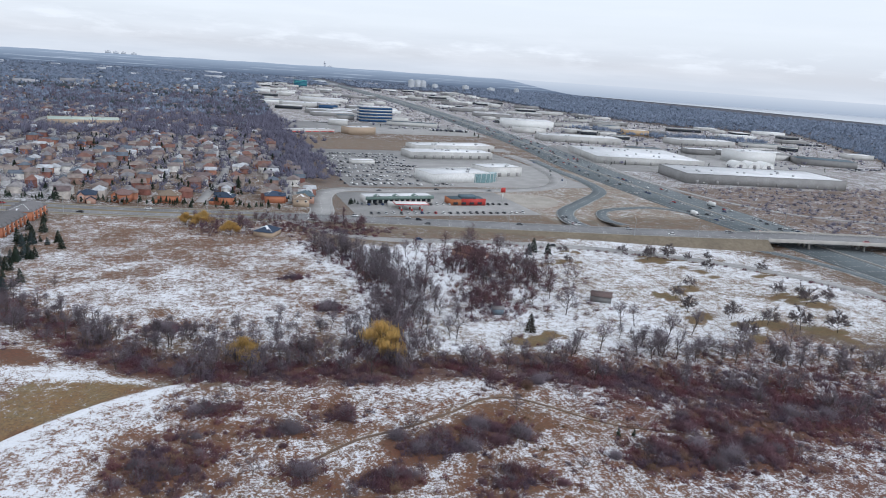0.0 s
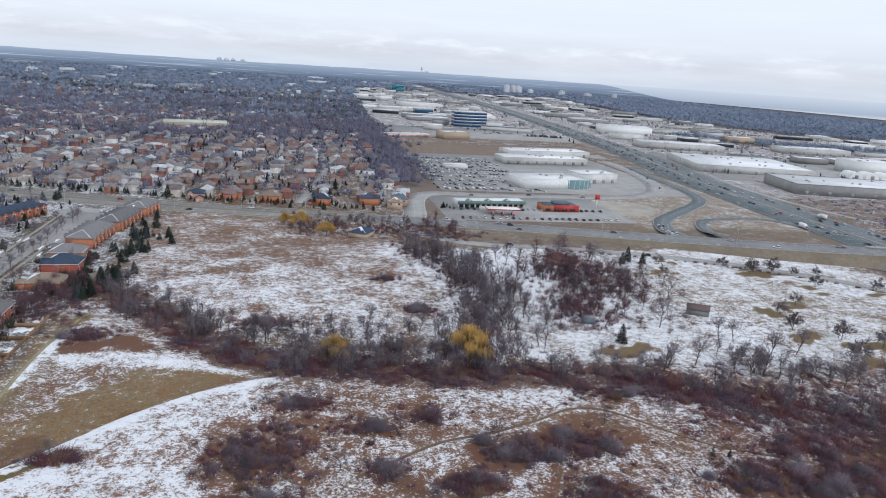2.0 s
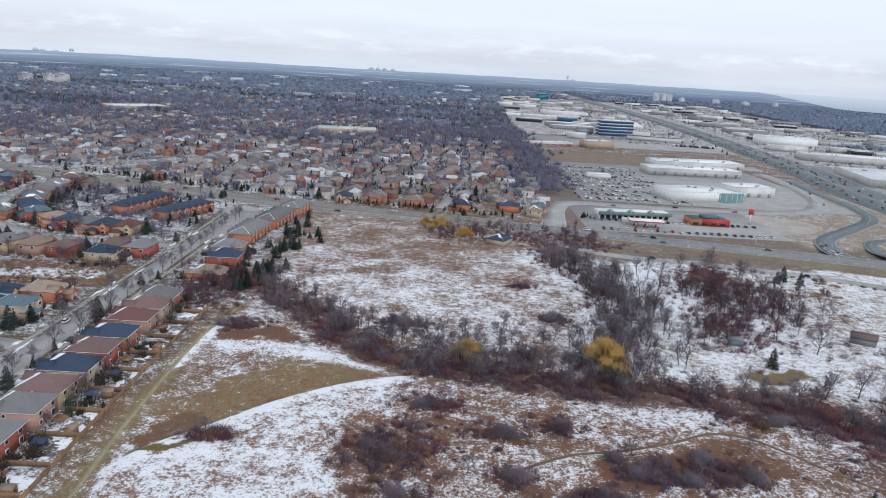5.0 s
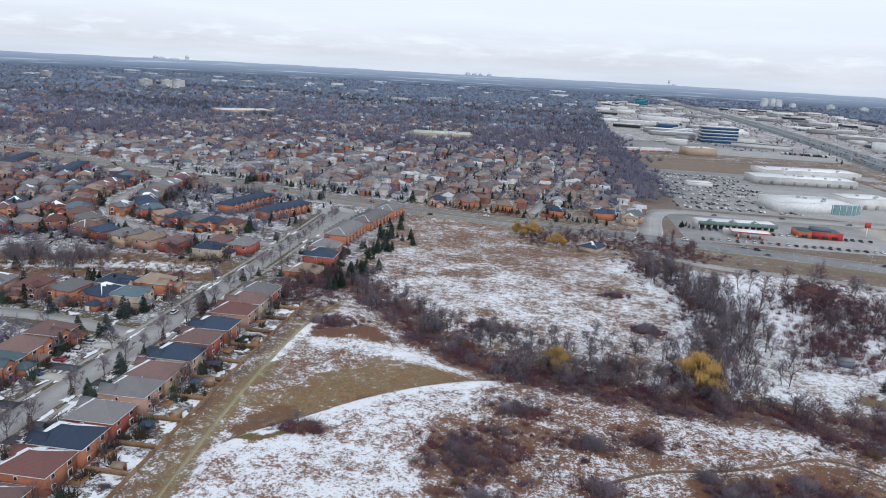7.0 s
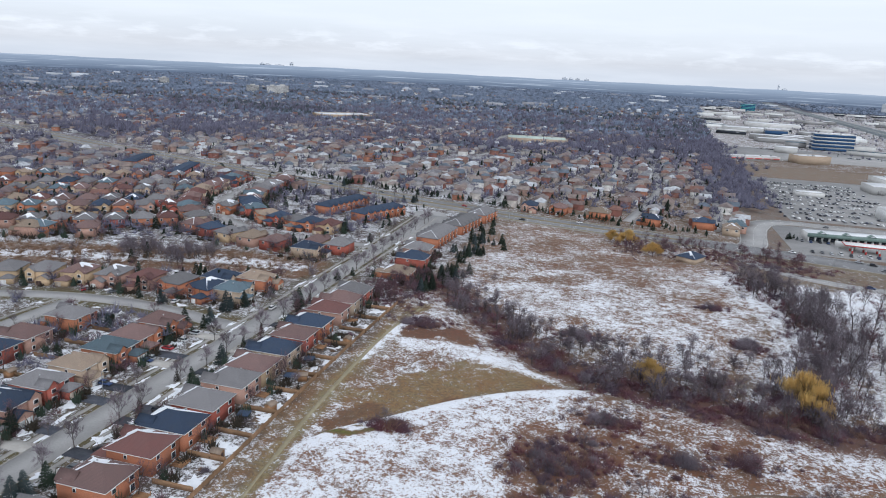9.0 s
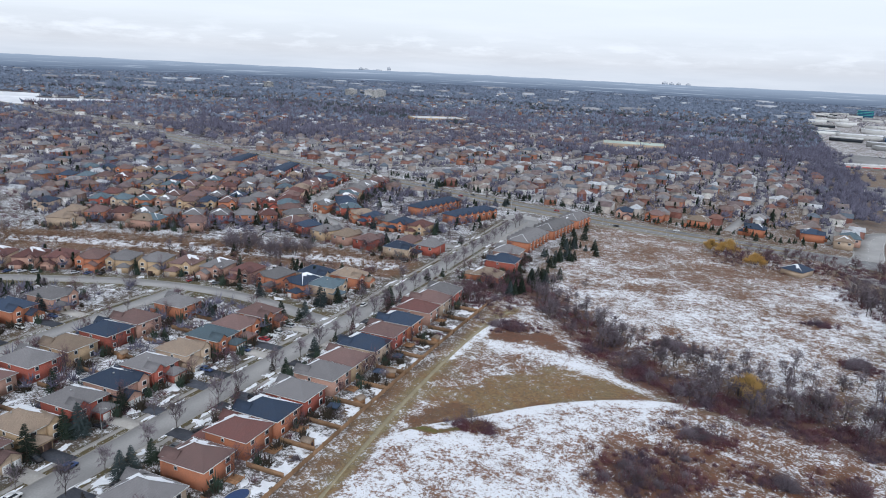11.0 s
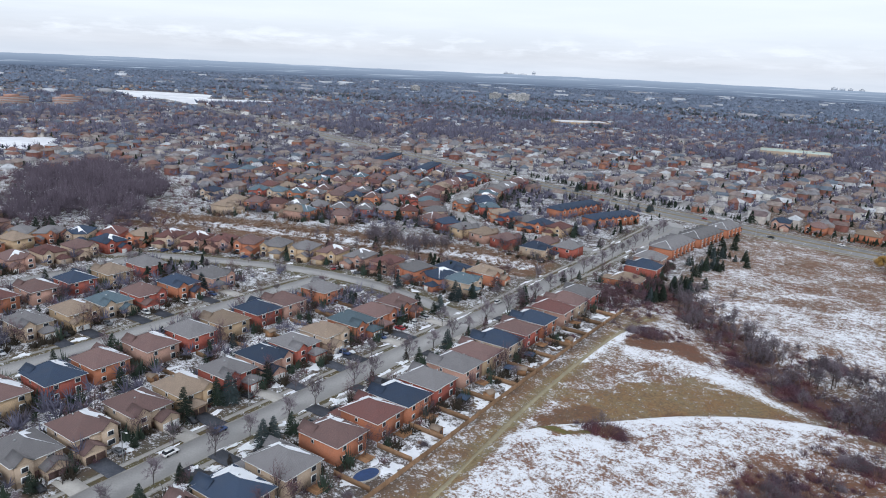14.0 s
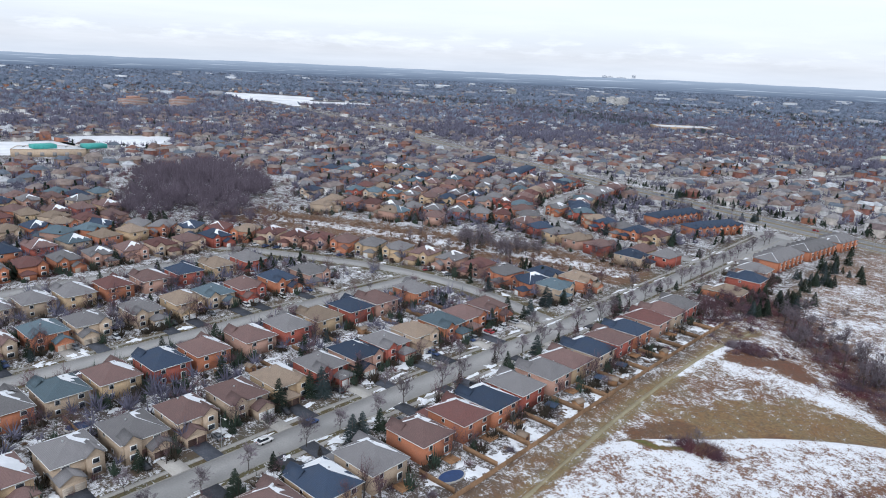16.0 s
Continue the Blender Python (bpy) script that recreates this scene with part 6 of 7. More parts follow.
ok = ~blocked(hx, hy) & (R.random(len(hx)) < np.interp(np.hypot(hx, hy), [0, 700, 1000, 1500, 2400], [1, 0.92, 0.62, 0.34, 0.12])) & (away > -80) & (away < 20) & (np.hypot(hx, hy) > 200)
for a, b in HOUSES:
    ok &= np.hypot(hx - a, hy - b) > 15.5
for a, b in ((-113, 412), (-107, 453), (-101, 489), (-171, 462), (-205, 477), (-398, 556), (-470, 585)):
    ok &= np.hypot(hx - a, hy - b) > 30
hx, hy, ha = hx[ok], hy[ok], ha[ok]
near_first = np.argsort(np.hypot(hx, hy))
hx, hy, ha = hx[near_first], hy[near_first], ha[near_first]
# the nearest of them are houses of their own
styles = [(a, b, c) for a in ("grey", "brown", "tan", "navy", "teal") for b, c in (("beige", "gable"), ("orange", "hip"), ("pink", "gable"))]
count = 25
for i in range(count):
    a, b, c = styles[int(R.integers(0, len(styles)))]
    put_house(hx[i], hy[i], math.degrees(ha[i]) + (180 if i % 2 else 0), c, a, b, 1, "wn", 1, 1)
hx, hy, ha = hx[count:], hy[count:], ha[count:]
n = len(hx)
hw, hd, he, hr = R.uniform(7.5, 10.5, n), R.uniform(8.5, 12, n), R.uniform(4.4, 6.0, n), R.uniform(2.0, 3.4, n)
hz = ground_z(hx, hy)
ca, sa = np.cos(ha), np.sin(ha)


def spread(local):
    """Local points (m, 3 functions of each house) to the world."""
    out = []
    for lx, ly, lz in local:
        out.append(np.stack([hx + lx * ca - ly * sa, hy + lx * sa + ly * ca, hz + lz], -1))
    return np.stack(out, 1)


x_, y_ = hd / 2, hw / 2
walls_v = spread([(sx * x_, sy * y_, z) for z in (np.zeros(n) - 0.3, he) for sx, sy in ((-1, -1), (1, -1), (1, 1), (-1, 1))])
X_, Y_ = x_ + 0.5, y_ + 0.5
inset = np.where(R.random(n) < 0.5, X_ * 0.35, X_ * 0.98)
roof_v = spread([(sx * X_, sy * Y_, he) for sx, sy in ((-1, -1), (1, -1), (1, 1), (-1, 1))] + [(-inset, 0 * inset, he + hr), (inset, 0 * inset, he + hr)])
far = Geo()
idx = np.arange(n)[:, None, None]
far.add(walls_v, (idx * 8 + np.array([(0, 1, 5, 4), (1, 2, 6, 5), (2, 3, 7, 6), (3, 0, 4, 7)])).reshape(-1, 4), 0)
far.add(roof_v, (idx * 6 + np.array([(0, 1, 5, 4), (2, 3, 4, 5)])).reshape(-1, 4), 1)
roof_n = far.n - n * 6
far.f.append(((idx * 6 + np.array([(1, 2, 5), (3, 0, 4)])).reshape(-1, 3) + roof_n, 1))
thing("far_houses", "distant suburb of brick houses with brown, grey and snowy roofs", "houses", kind="stuff", geo=far, mats=[
    picked("far_walls", [(0.24, 0.12, 0.095), (0.34, 0.29, 0.26), (0.22, 0.10, 0.08), (0.50, 0.46, 0.42), (0.28, 0.19, 0.155), (0.68, 0.67, 0.65), (0.40, 0.37, 0.34), (0.55, 0.55, 0.56), (0.66, 0.64, 0.61), (0.36, 0.17, 0.11)], 0.9, 0.3),
    picked("far_roofs", [(0.15, 0.115, 0.115), (0.18, 0.175, 0.185), (0.21, 0.165, 0.145), (0.15, 0.105, 0.095), (0.11, 0.13, 0.16), (0.42, 0.43, 0.45), (0.20, 0.165, 0.155), (0.25, 0.235, 0.235), (0.19, 0.10, 0.08), (0.24, 0.20, 0.18)], 0.9, 0.3)])


def far_trees(name, label, x, y, h, mat, spikes, seed, w=0.75, thick=0.16, cone=False):
    """Bare crowns as bundles of upswept spikes, or narrow evergreen cones, in one mesh."""
    q = np.random.default_rng(seed)
    m = len(x)
    a = q.random((m, spikes)) * 6.28
    u = np.sqrt(q.random((m, spikes)))
    z0 = ground_z(x, y)
    up = q.uniform(-0.25, 1.0, (m, spikes))
    flat = np.sqrt(np.maximum(0.05, 1 - np.clip(up, -1, 1) ** 2)) * q.uniform(0.75, 1.1, (m, spikes))
    rad = h[:, None] * w * 0.5
    if cone:
        lo = h[:, None] * (0.05 + 0.75 * u)
        p0 = np.stack([x[:, None] + 0 * a, y[:, None] + 0 * a, z0[:, None] + lo + h[:, None] * 0.2], -1).reshape(-1, 3)
        p1 = np.stack([x[:, None] + np.cos(a) * rad * (1.05 - u), y[:, None] + np.sin(a) * rad * (1.05 - u), z0[:, None] + lo], -1).reshape(-1, 3)
    else:
        mid = z0[:, None] + h[:, None] * 0.45
        p0 = np.stack([x[:, None] + np.cos(a) * rad * 0.12, y[:, None] + np.sin(a) * rad * 0.12, mid - h[:, None] * 0.1 + 0 * a], -1).reshape(-1, 3)
        p1 = np.stack([x[:, None] + np.cos(a) * rad * flat, y[:, None] + np.sin(a) * rad * flat, mid + up * h[:, None] * 0.55], -1).reshape(-1, 3)
    g = Geo()
    prisms(g, p0, p1, np.repeat(h * thick * 0.35, spikes), 0.0)
    thing(name, label, "trees", kind="stuff", geo=g, mats=[mat])


def scatter(n, r0, r1, a0, a1, power=1.0):
    rr = r0 + (r1 - r0) * R.random(n) ** power
    aa = np.radians(R.uniform(a0, a1, n))
    x, y = rr * np.sin(aa), rr * np.cos(aa)
    k = ~blocked(x, y)
    return x[k], y[k]


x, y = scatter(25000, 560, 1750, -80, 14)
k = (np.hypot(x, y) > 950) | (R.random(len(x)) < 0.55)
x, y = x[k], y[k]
far_trees("far_trees", "bare grey-purple trees between the suburb's houses, tinted with haze", x, y, R.uniform(6, 10, len(x)) * np.interp(np.hypot(x, y), [600, 1100], [0.85, 1.25]), hazed_twigs, 10, 1, 1.1, 0.16)
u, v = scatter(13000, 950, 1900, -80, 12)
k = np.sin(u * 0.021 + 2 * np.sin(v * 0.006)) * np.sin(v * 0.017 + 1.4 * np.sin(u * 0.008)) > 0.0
far_trees("far_trees", "groves of tall bare trees in the suburb", u[k], v[k], R.uniform(10, 17, k.sum()), hazed_twigs, 11, 11, 1.05, 0.15)
# the bluish haze over these woods sits in their twig colour
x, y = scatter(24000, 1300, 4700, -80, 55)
far_trees("far_woods", "distant bare woods with painted bluish haze, reaching the horizon", x, y, R.uniform(7, 15, len(x)), hazed_shore_twigs, 6, 2, 1.7, 0.6)
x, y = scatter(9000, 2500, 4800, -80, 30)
far_trees("far_woods", "bare woods below the horizon, blued by painted haze", x, y, R.uniform(9, 16, len(x)), hazed_shore_twigs, 6, 21, 2.6, 0.9)
x, y = scatter(17000, 1150, 4800, 22, 58, 1.25)
k = (x > 780) & (np.hypot(x, y) > 2300)
near_k = (x > 780) & ~k
far_trees("far_woods", "bare woods behind the works with bluish haze in their colour", x[near_k], y[near_k], R.uniform(8, 15, near_k.sum()), hazed_shore_twigs, 16, 31, 1.0, 0.14)
far_trees("far_woods", "dark bare woods along the lake shore, tinted blue with haze", x[k], y[k], R.uniform(10, 17, k.sum()), hazed_shore_twigs, 6, 3, 1.7, 0.6)
x, y = scatter(5600, 330, 2400, -80, 30, 1.2)
k = np.sin(x * 0.03 + y * 0.011) * np.sin(y * 0.026 - x * 0.014) > -0.25
x, y = x[k], y[k]
far_trees("far_evergreens", "dark evergreens scattered through the suburb", x, y, R.uniform(4, 9, len(x)), needles, 16, 4, 1.15, 0.26, True)
u, v = R.uniform(-620, -160, 5200), R.uniform(40, 640, 5200)
k = ~blocked(u, v)
for a_, b_ in HOUSES:
    k &= np.hypot(u - a_, v - b_) > 9.5
far_trees("garden_trees", "bare purple-grey trees among the nearer houses", u[k], v[k], R.uniform(4.5, 9.5, k.sum()), hazed_twigs, 22, 13, 0.95, 0.07)
# belt of bare trees between suburb and shops, and the woods by the meadow
# cars, vans and trailers standing in rows round the works
rows_geo = Geo()
q = random.Random(17)
for k in range(360):
    y0, x0 = 780 + 1700 * q.random() ** 1.5, q.uniform(180, 1500)
    if not works_zone(x0, y0) or near_line(x0, y0, HIGHWAY[::3]) < 48 or any(abs(x0 - a) < w * 0.55 + 24 and abs(y0 - b) < 30 + (w > 120) * 40 for a, b, w in spots + NAMED):
        continue
    big = q.random() < 0.12
    for i in range(q.randrange(6, 22)):
        if q.random() < 0.25:
            continue
        x, y = x0 + i * (3.4 if big else 2.9), y0 - i * 0.6
        ln, h = (6.0, 3.4) if big else (2.2, 0.95)
        rows_geo.box(x - 1.0, x + 1.0, y - ln, y + ln, 0.35, h + 0.1)
        if not big:
            rows_geo.box(x - 0.8, x + 0.8, y - 1.2, y + 1.1, h + 0.1, 1.5)
thing("parked_vehicles", "rows of cars and trailers standing round the works", "cars", kind="stuff", geo=rows_geo, mats=[picked("yard_paint", [(0.6, 0.6, 0.6), (0.03, 0.03, 0.035), (0.30, 0.31, 0.33), (0.08, 0.085, 0.10), (0.05, 0.06, 0.09), (0.7, 0.7, 0.7)], 0.4, 1, 0.1)])
# trees and evergreens between the works
x, y = R.uniform(300, 1600, 5200), R.uniform(740, 3300, 5200)
off_road = near_line(x, y, HIGHWAY[::3]) > 45
off_road &= ~((x < 480) & (y < 1180)) & works_zone(x, y)
for a, b, w in spots + NAMED:
    off_road &= ~((np.abs(x - a) < w * 0.55) & (np.abs(y - b) < 34 + (20 if w > 150 else 0)))
x, y = x[off_road], y[off_road]
k = len(x) * 3 // 4
far_trees("far_trees", "bare trees and scrub between the works", x[:k], y[:k], R.uniform(4, 9, k), hazed_twigs, 8, 8, 1.2, 0.24)
far_trees("far_evergreens", "dark evergreens between the works", x[k:], y[k:], R.uniform(4, 8, len(x) - k), needles, 10, 9, 0.5, 0.3, True)
bank = ARTERIAL[(ARTERIAL[:, 0] > -320) & (ARTERIAL[:, 0] < 55)]
fine_bank = smooth_line(bank[::2], 3.2)
x = np.concatenate([fine_bank[:, 0] + sideways(fine_bank)[:, 0] * o for o in (-20, -23)]) + R.normal(0, 1.5, 2 * len(fine_bank))
y = np.concatenate([fine_bank[:, 1] + sideways(fine_bank)[:, 1] * o for o in (-20, -23)]) + R.normal(0, 1.5, 2 * len(fine_bank))
k = R.random(len(x)) < 0.62
far_trees("far_evergreens", "row of dark evergreens along the main road", x[k], y[k], R.uniform(3.5, 7.5, k.sum()), needles, 34, 10, 0.95, 0.16, True)
bx, by = R.normal(0, 17, 900), R.uniform(625, 1350, 900)
bx = bx + np.interp(by, [625, 700, 850, 1350], [84, 96, 104, 112])
far_trees("tree_belt", "belt of bare trees beside the shops", bx, by, R.uniform(7, 13, 900), hazed_twigs, 30, 5, 0.9, 0.09)
u, v = R.uniform(-1, 1, 1500), R.uniform(-1, 1, 1500)
k = np.hypot(u, v) < 0.9 + 0.16 * np.sin(5 * np.arctan2(v, u)) + R.normal(0, 0.10, 1500)
u, v = u[k] * 135, v[k] * 54
wx, wy = -500 - 0.88 * u + 0.47 * v, 272 + 0.47 * u + 0.88 * v
tall = 11 + 6 * np.exp(-(u / 90) ** 2 - (v / 40) ** 2)
far_trees("woodland", "stand of bare grey-purple trees beside the houses", wx, wy, tall * R.uniform(0.55, 1.35, len(wx)), surface("woodland_twigs", (0.088, 0.070, 0.094), (0.160, 0.130, 0.158), 0.35, 0.03, 0.95, vary=0.35, bump=0, island=True), 34, 6, 0.85, 0.03)
x, y = R.uniform(466, 900, 900), R.uniform(380, 610, 900)
k = near_line(x, y, HIGHWAY) > 45
far_trees("far_trees", "purple-brown scrub beside the highway", x[k], y[k], R.uniform(2.5, 7, k.sum()), hazed_twigs, 22, 12, 1.0, 0.08)
# the last miles of land and lake up to the horizon, pale with painted haze
def haze_backdrop(name, label, category, r, steps, top, low, high, streak, amount):
    """A far ring of plain backdrop from the ground up to the horizon; it glows, with haze painted as a gradient."""
    ring = []
    for d in steps:
        ring += [(r * math.sin(radians(d)), r * math.cos(radians(d)), z) for z in (-40, top(d))]
    g = Geo().add(ring, [(2 * i, 2 * i + 2, 2 * i + 3, 2 * i + 1) for i in range(len(steps) - 1)])
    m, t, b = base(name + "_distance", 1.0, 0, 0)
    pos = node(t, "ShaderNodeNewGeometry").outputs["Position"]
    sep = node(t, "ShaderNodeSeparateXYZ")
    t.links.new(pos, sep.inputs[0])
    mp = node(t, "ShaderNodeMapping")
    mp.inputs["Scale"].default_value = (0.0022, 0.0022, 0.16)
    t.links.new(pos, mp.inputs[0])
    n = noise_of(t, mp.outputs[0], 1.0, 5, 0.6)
    # painted haze: colour runs from low to high towards the horizon
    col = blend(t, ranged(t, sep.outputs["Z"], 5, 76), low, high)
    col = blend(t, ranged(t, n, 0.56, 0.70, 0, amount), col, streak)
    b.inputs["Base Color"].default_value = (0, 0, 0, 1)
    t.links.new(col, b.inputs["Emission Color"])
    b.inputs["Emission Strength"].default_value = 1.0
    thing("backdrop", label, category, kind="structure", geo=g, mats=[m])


haze_backdrop("land", "glowing backdrop of land reaching the horizon, with painted blue-grey haze", "hills", 4900, np.linspace(-100, 30, 261), lambda d: (75 + 2.0 * math.sin(d * 0.21) + 1.2 * math.sin(d * 1.3 + 2) + 0.8 * math.sin(d * 4.1)) * (1 - soft(np.float64(d), 23, 30)), (0.140, 0.172, 0.225), (0.36, 0.41, 0.475), (0.58, 0.62, 0.67), 0.75)
haze_backdrop("lake", "glowing backdrop of pale grey-blue lake reaching the horizon, with painted haze", "lake", 4930, np.linspace(18, 70, 53), lambda d: 76.0, (0.44, 0.475, 0.52), (0.64, 0.65, 0.66), (0.52, 0.555, 0.60), 0.4)
# dark wooded belts through the far suburb, and its big flat roofs
belts = []
for x0, y0, x1, y1, w, n in ((-1120, 1540, -620, 1430, 26, 520), (-980, 1390, -480, 1260, 22, 420), (-1900, 1500, -1200, 1620, 40, 420), (-600, 2050, 120, 1900, 40, 420), (-1500, 2300, -700, 2250, 50, 420), (-2400, 1900, -1700, 2300, 60, 380), (60, 1300, 190, 1950, 26, 420), (-260, 1500, 60, 1420, 22, 260)):
    u = R.random(n)
    belts.append(np.c_[x0 + (x1 - x0) * u + R.normal(0, w, n), y0 + (y1 - y0) * u + R.normal(0, w * 0.7, n)])
belts = np.vstack(belts)
belts = belts[~blocked(belts[:, 0], belts[:, 1])]
k = R.random(len(belts)) < 0.45
# needle colour lightened and blued here as painted haze
far_trees("far_evergreens", "dark wooded belts of evergreens in the far suburb, blued by painted haze", belts[k, 0], belts[k, 1], R.uniform(10, 17, k.sum()), surface("hazed_needles", (0.045, 0.060, 0.068), (0.078, 0.094, 0.108), 0.06, 0.006, 0.95, vary=0.3, bump=0, island=True), 12, 61, 0.8, 0.26)
far_trees("far_woods", "bare trees in the wooded belts of the far suburb", belts[~k, 0], belts[~k, 1], R.uniform(10, 16, (~k).sum()), hazed_twigs, 12, 62, 1.0, 0.22)
g = Geo()
q = random.Random(63)
for k in range(110):
    rr, aa = 1800 + 2700 * q.random() ** 0.6, radians(q.uniform(-78, 18))
    x, y = rr * math.sin(aa), rr * math.cos(aa)
    if blocked(np.array([x]), np.array([y]))[0]:
        continue
    w, d, h, z = q.uniform(14, 70) * rr / 2600, q.uniform(10, 22), q.uniform(9, 14), float(ground_z(x, y))
    g.box(x - w / 2, x + w / 2, y - d / 2, y + d / 2, z - 2, z + h)
thing("far_buildings", "pale flat-roofed buildings among far trees", "buildings", kind="stuff", geo=g, mats=[picked("far_pale_walls", [(0.46, 0.48, 0.52), (0.34, 0.34, 0.36), (0.58, 0.60, 0.64), (0.28, 0.28, 0.30)], 0.8, 0.02, 0.15)])
# tan and reddish trees straggling round the woods and along the meadow
a = R.random(420) * 6.28
u, v = np.cos(a) * R.uniform(105, 165, 420), np.sin(a) * R.uniform(45, 78, 420)
wx, wy = -500 - 0.88 * u + 0.47 * v, 272 + 0.47 * u + 0.88 * v
k = (np.abs(wx + 500) < 170) & (R.random(420) < 0.8)
for a_, b_ in HOUSES:
    k &= np.hypot(wx - a_, wy - b_) > 9
far_trees("woodland", "reddish saplings and brush round the bare woods", wx[k], wy[k], R.uniform(4, 9, k.sum()), twigs_red, 34, 64, 0.9, 0.03)
i = R.integers(0, len(MEADOW), 330)
wx, wy = MEADOW[i, 0] + R.normal(0, 5, 330), MEADOW[i, 1] + R.normal(0, 1, 330) * 13
k = np.ones(330, bool)
for a_, b_ in HOUSES:
    k &= np.hypot(wx - a_, wy - b_) > 9.5
k &= near_line(wx, wy, STREET) > 14
far_trees("meadow_trees", "bare tan and grey saplings along the meadow", wx[k], wy[k], R.uniform(3, 8, k.sum()), twigs_tan, 30, 65, 0.8, 0.03)

# ---- vehicles ----
def loft(g, sections, slot=0):
    """Skin between equal cross-sections, closed at both ends."""
    k = len(sections[0])
    v = np.array(sections).reshape(-1, 3)
    f = [(i * k + j, i * k + (j + 1) % k, (i + 1) * k + (j + 1) % k, (i + 1) * k + j) for i in range(len(sections) - 1) for j in range(k)]
    g.add(v, f, slot)
    g.add(sections[0], [tuple(range(k))[::-1]], slot)
    g.add(sections[-1], [tuple(range(k))], slot)


PAINTS = {"white": (0.70, 0.70, 0.70), "black": (0.018, 0.018, 0.022), "silver": (0.42, 0.43, 0.45), "red": (0.33, 0.025, 0.03), "blue": (0.03, 0.06, 0.16), "grey": (0.12, 0.125, 0.135)}
for k, c in PAINTS.items():
    surface("paint_" + k, c, tuple(min(1, q * 1.1) for q in c), 3, 0.4, 0.3, 0.15, vary=0.1, bump=0, spec=0.6)
lamp_red = surface("tail_lamp", (0.30, 0.01, 0.01), (0.36, 0.02, 0.02), 3, 1, 0.3, vary=0, bump=0)


def car(colour, suv=False, far=False):
    h = 1.68 if suv else 1.45
    ob = thing("car", "%s %s with dark windows" % (colour, "sport utility vehicle" if suv else "saloon car"), "car", "cars")
    g = Geo()
    prof = [(-2.28, 0.45, 0.80, 0.80), (-2.2, 0.32, 0.95, 0.86), (-1.3, 0.28, 1.00, 0.90), (0.9, 0.28, 0.98, 0.90), (1.9, 0.30, 0.82, 0.88), (2.25, 0.40, 0.68, 0.78)]
    loft(g, [[(x, -w, lo), (x, w, lo), (x, w * 1.02, (lo + hi) / 2), (x, w * 0.94, hi), (x, -w * 0.94, hi), (x, -w * 1.02, (lo + hi) / 2)] for x, lo, hi, w in prof])
    rear = -2.1 if suv else -1.75
    g.box(rear + 0.42, 0.32, -0.66, 0.66, h - 0.07, h)
    part("body", g, MATS["paint_" + colour], ob)
    g = Geo()
    rear = -2.1 if suv else -1.75
    loft(g, [[(rear, -0.80, 0.95), (rear, 0.80, 0.95), (rear + 0.05, 0.78, 1.0), (rear + 0.05, -0.78, 1.0)], [(rear + 0.45, -0.80, 0.94), (rear + 0.45, 0.80, 0.94), (rear + 0.45, 0.64, h - 0.06), (rear + 0.45, -0.64, h - 0.06)],
             [(0.25, -0.80, 0.94), (0.25, 0.80, 0.94), (0.25, 0.64, h - 0.05), (0.25, -0.64, h - 0.05)], [(1.1, -0.78, 0.92), (1.1, 0.78, 0.92), (1.08, 0.74, 0.95), (1.08, -0.74, 0.95)]])
    part("glazing", g, pane_glass, ob)
    if far:
        g = Geo()
        for x in (-1.4, 1.4):
            g.box(x - 0.3, x + 0.3, -0.9, 0.9, 0.02, 0.5)
        part("wheel", g, rubber, ob)
        return ob
    for x in (-1.4, 1.4):
        for y in (-0.82, 0.82):
            g = Geo()
            ring = [(0.33 * math.cos(a), 0.33 * math.sin(a)) for a in np.linspace(0, 6.283, 12, endpoint=False)]
            loft(g, [[(x + a, y - 0.11, 0.33 + b) for a, b in ring], [(x + a, y + 0.11, 0.33 + b) for a, b in ring]])
            part("wheel", g, rubber, ob)
    part("tail_lamp", Geo().box(-2.30, -2.22, -0.75, -0.45, 0.62, 0.78).box(-2.30, -2.22, 0.45, 0.75, 0.62, 0.78), lamp_red, ob, "red tail lamps")
    return ob


def truck():
    ob = thing("truck", "white box lorry on the highway", "truck")
    part("box", Geo().box(-5.5, 2.0, -1.25, 1.25, 1.0, 4.0), white_paint, ob)
    part("cab", Geo().box(2.3, 4.5, -1.2, 1.2, 0.6, 3.0), MATS["paint_white"], ob)
    part("windscreen", Geo().box(4.45, 4.55, -1.0, 1.0, 1.7, 2.7), pane_glass, ob)
    for x in (-4.2, -3.0, 3.4):
        for y in (-1.1, 1.1):
            g = Geo()
            ring = [(0.5 * math.cos(a), 0.5 * math.sin(a)) for a in np.linspace(0, 6.283, 12, endpoint=False)]
            loft(g, [[(x + a, y - 0.15, 0.5 + b) for a, b in ring], [(x + a, y + 0.15, 0.5 + b) for a, b in ring]])
            part("wheel", g, rubber, ob)
    return ob


vr = random.Random(3)
COLOURS = ["white", "black", "silver", "red", "blue", "grey", "black", "grey", "white"]


def park(x, y, rz, colour=None, z=0.0, suv=None, far=False):
    colour = colour or vr.choice(COLOURS)
    suv = vr.random() < 0.4 if suv is None else suv
    place(("car", colour, suv, far), lambda: car(colour, suv, far), x, y, z, rz)


# on the street and the driveways
park(-147.6, 95.7, 91, "white", 0.06, True)
park(-147.3, 111, 90, "blue", 0.06, True)
park(-144.4, 259.6, 91, "white", 0.06)
for y, c in ((70, "black"), (112, "black"), (176, "blue"), (191, "blue"), (193, "silver"), (208, "red"), (211, "white"), (219, "silver"), (85, "grey"), (132, "black")):
    park(-157.6 + vr.uniform(-0.4, 0.4), y + 2.6 * (1 if y % 2 else -1), 0 if vr.random() < 0.5 else 180, c, 0.17)
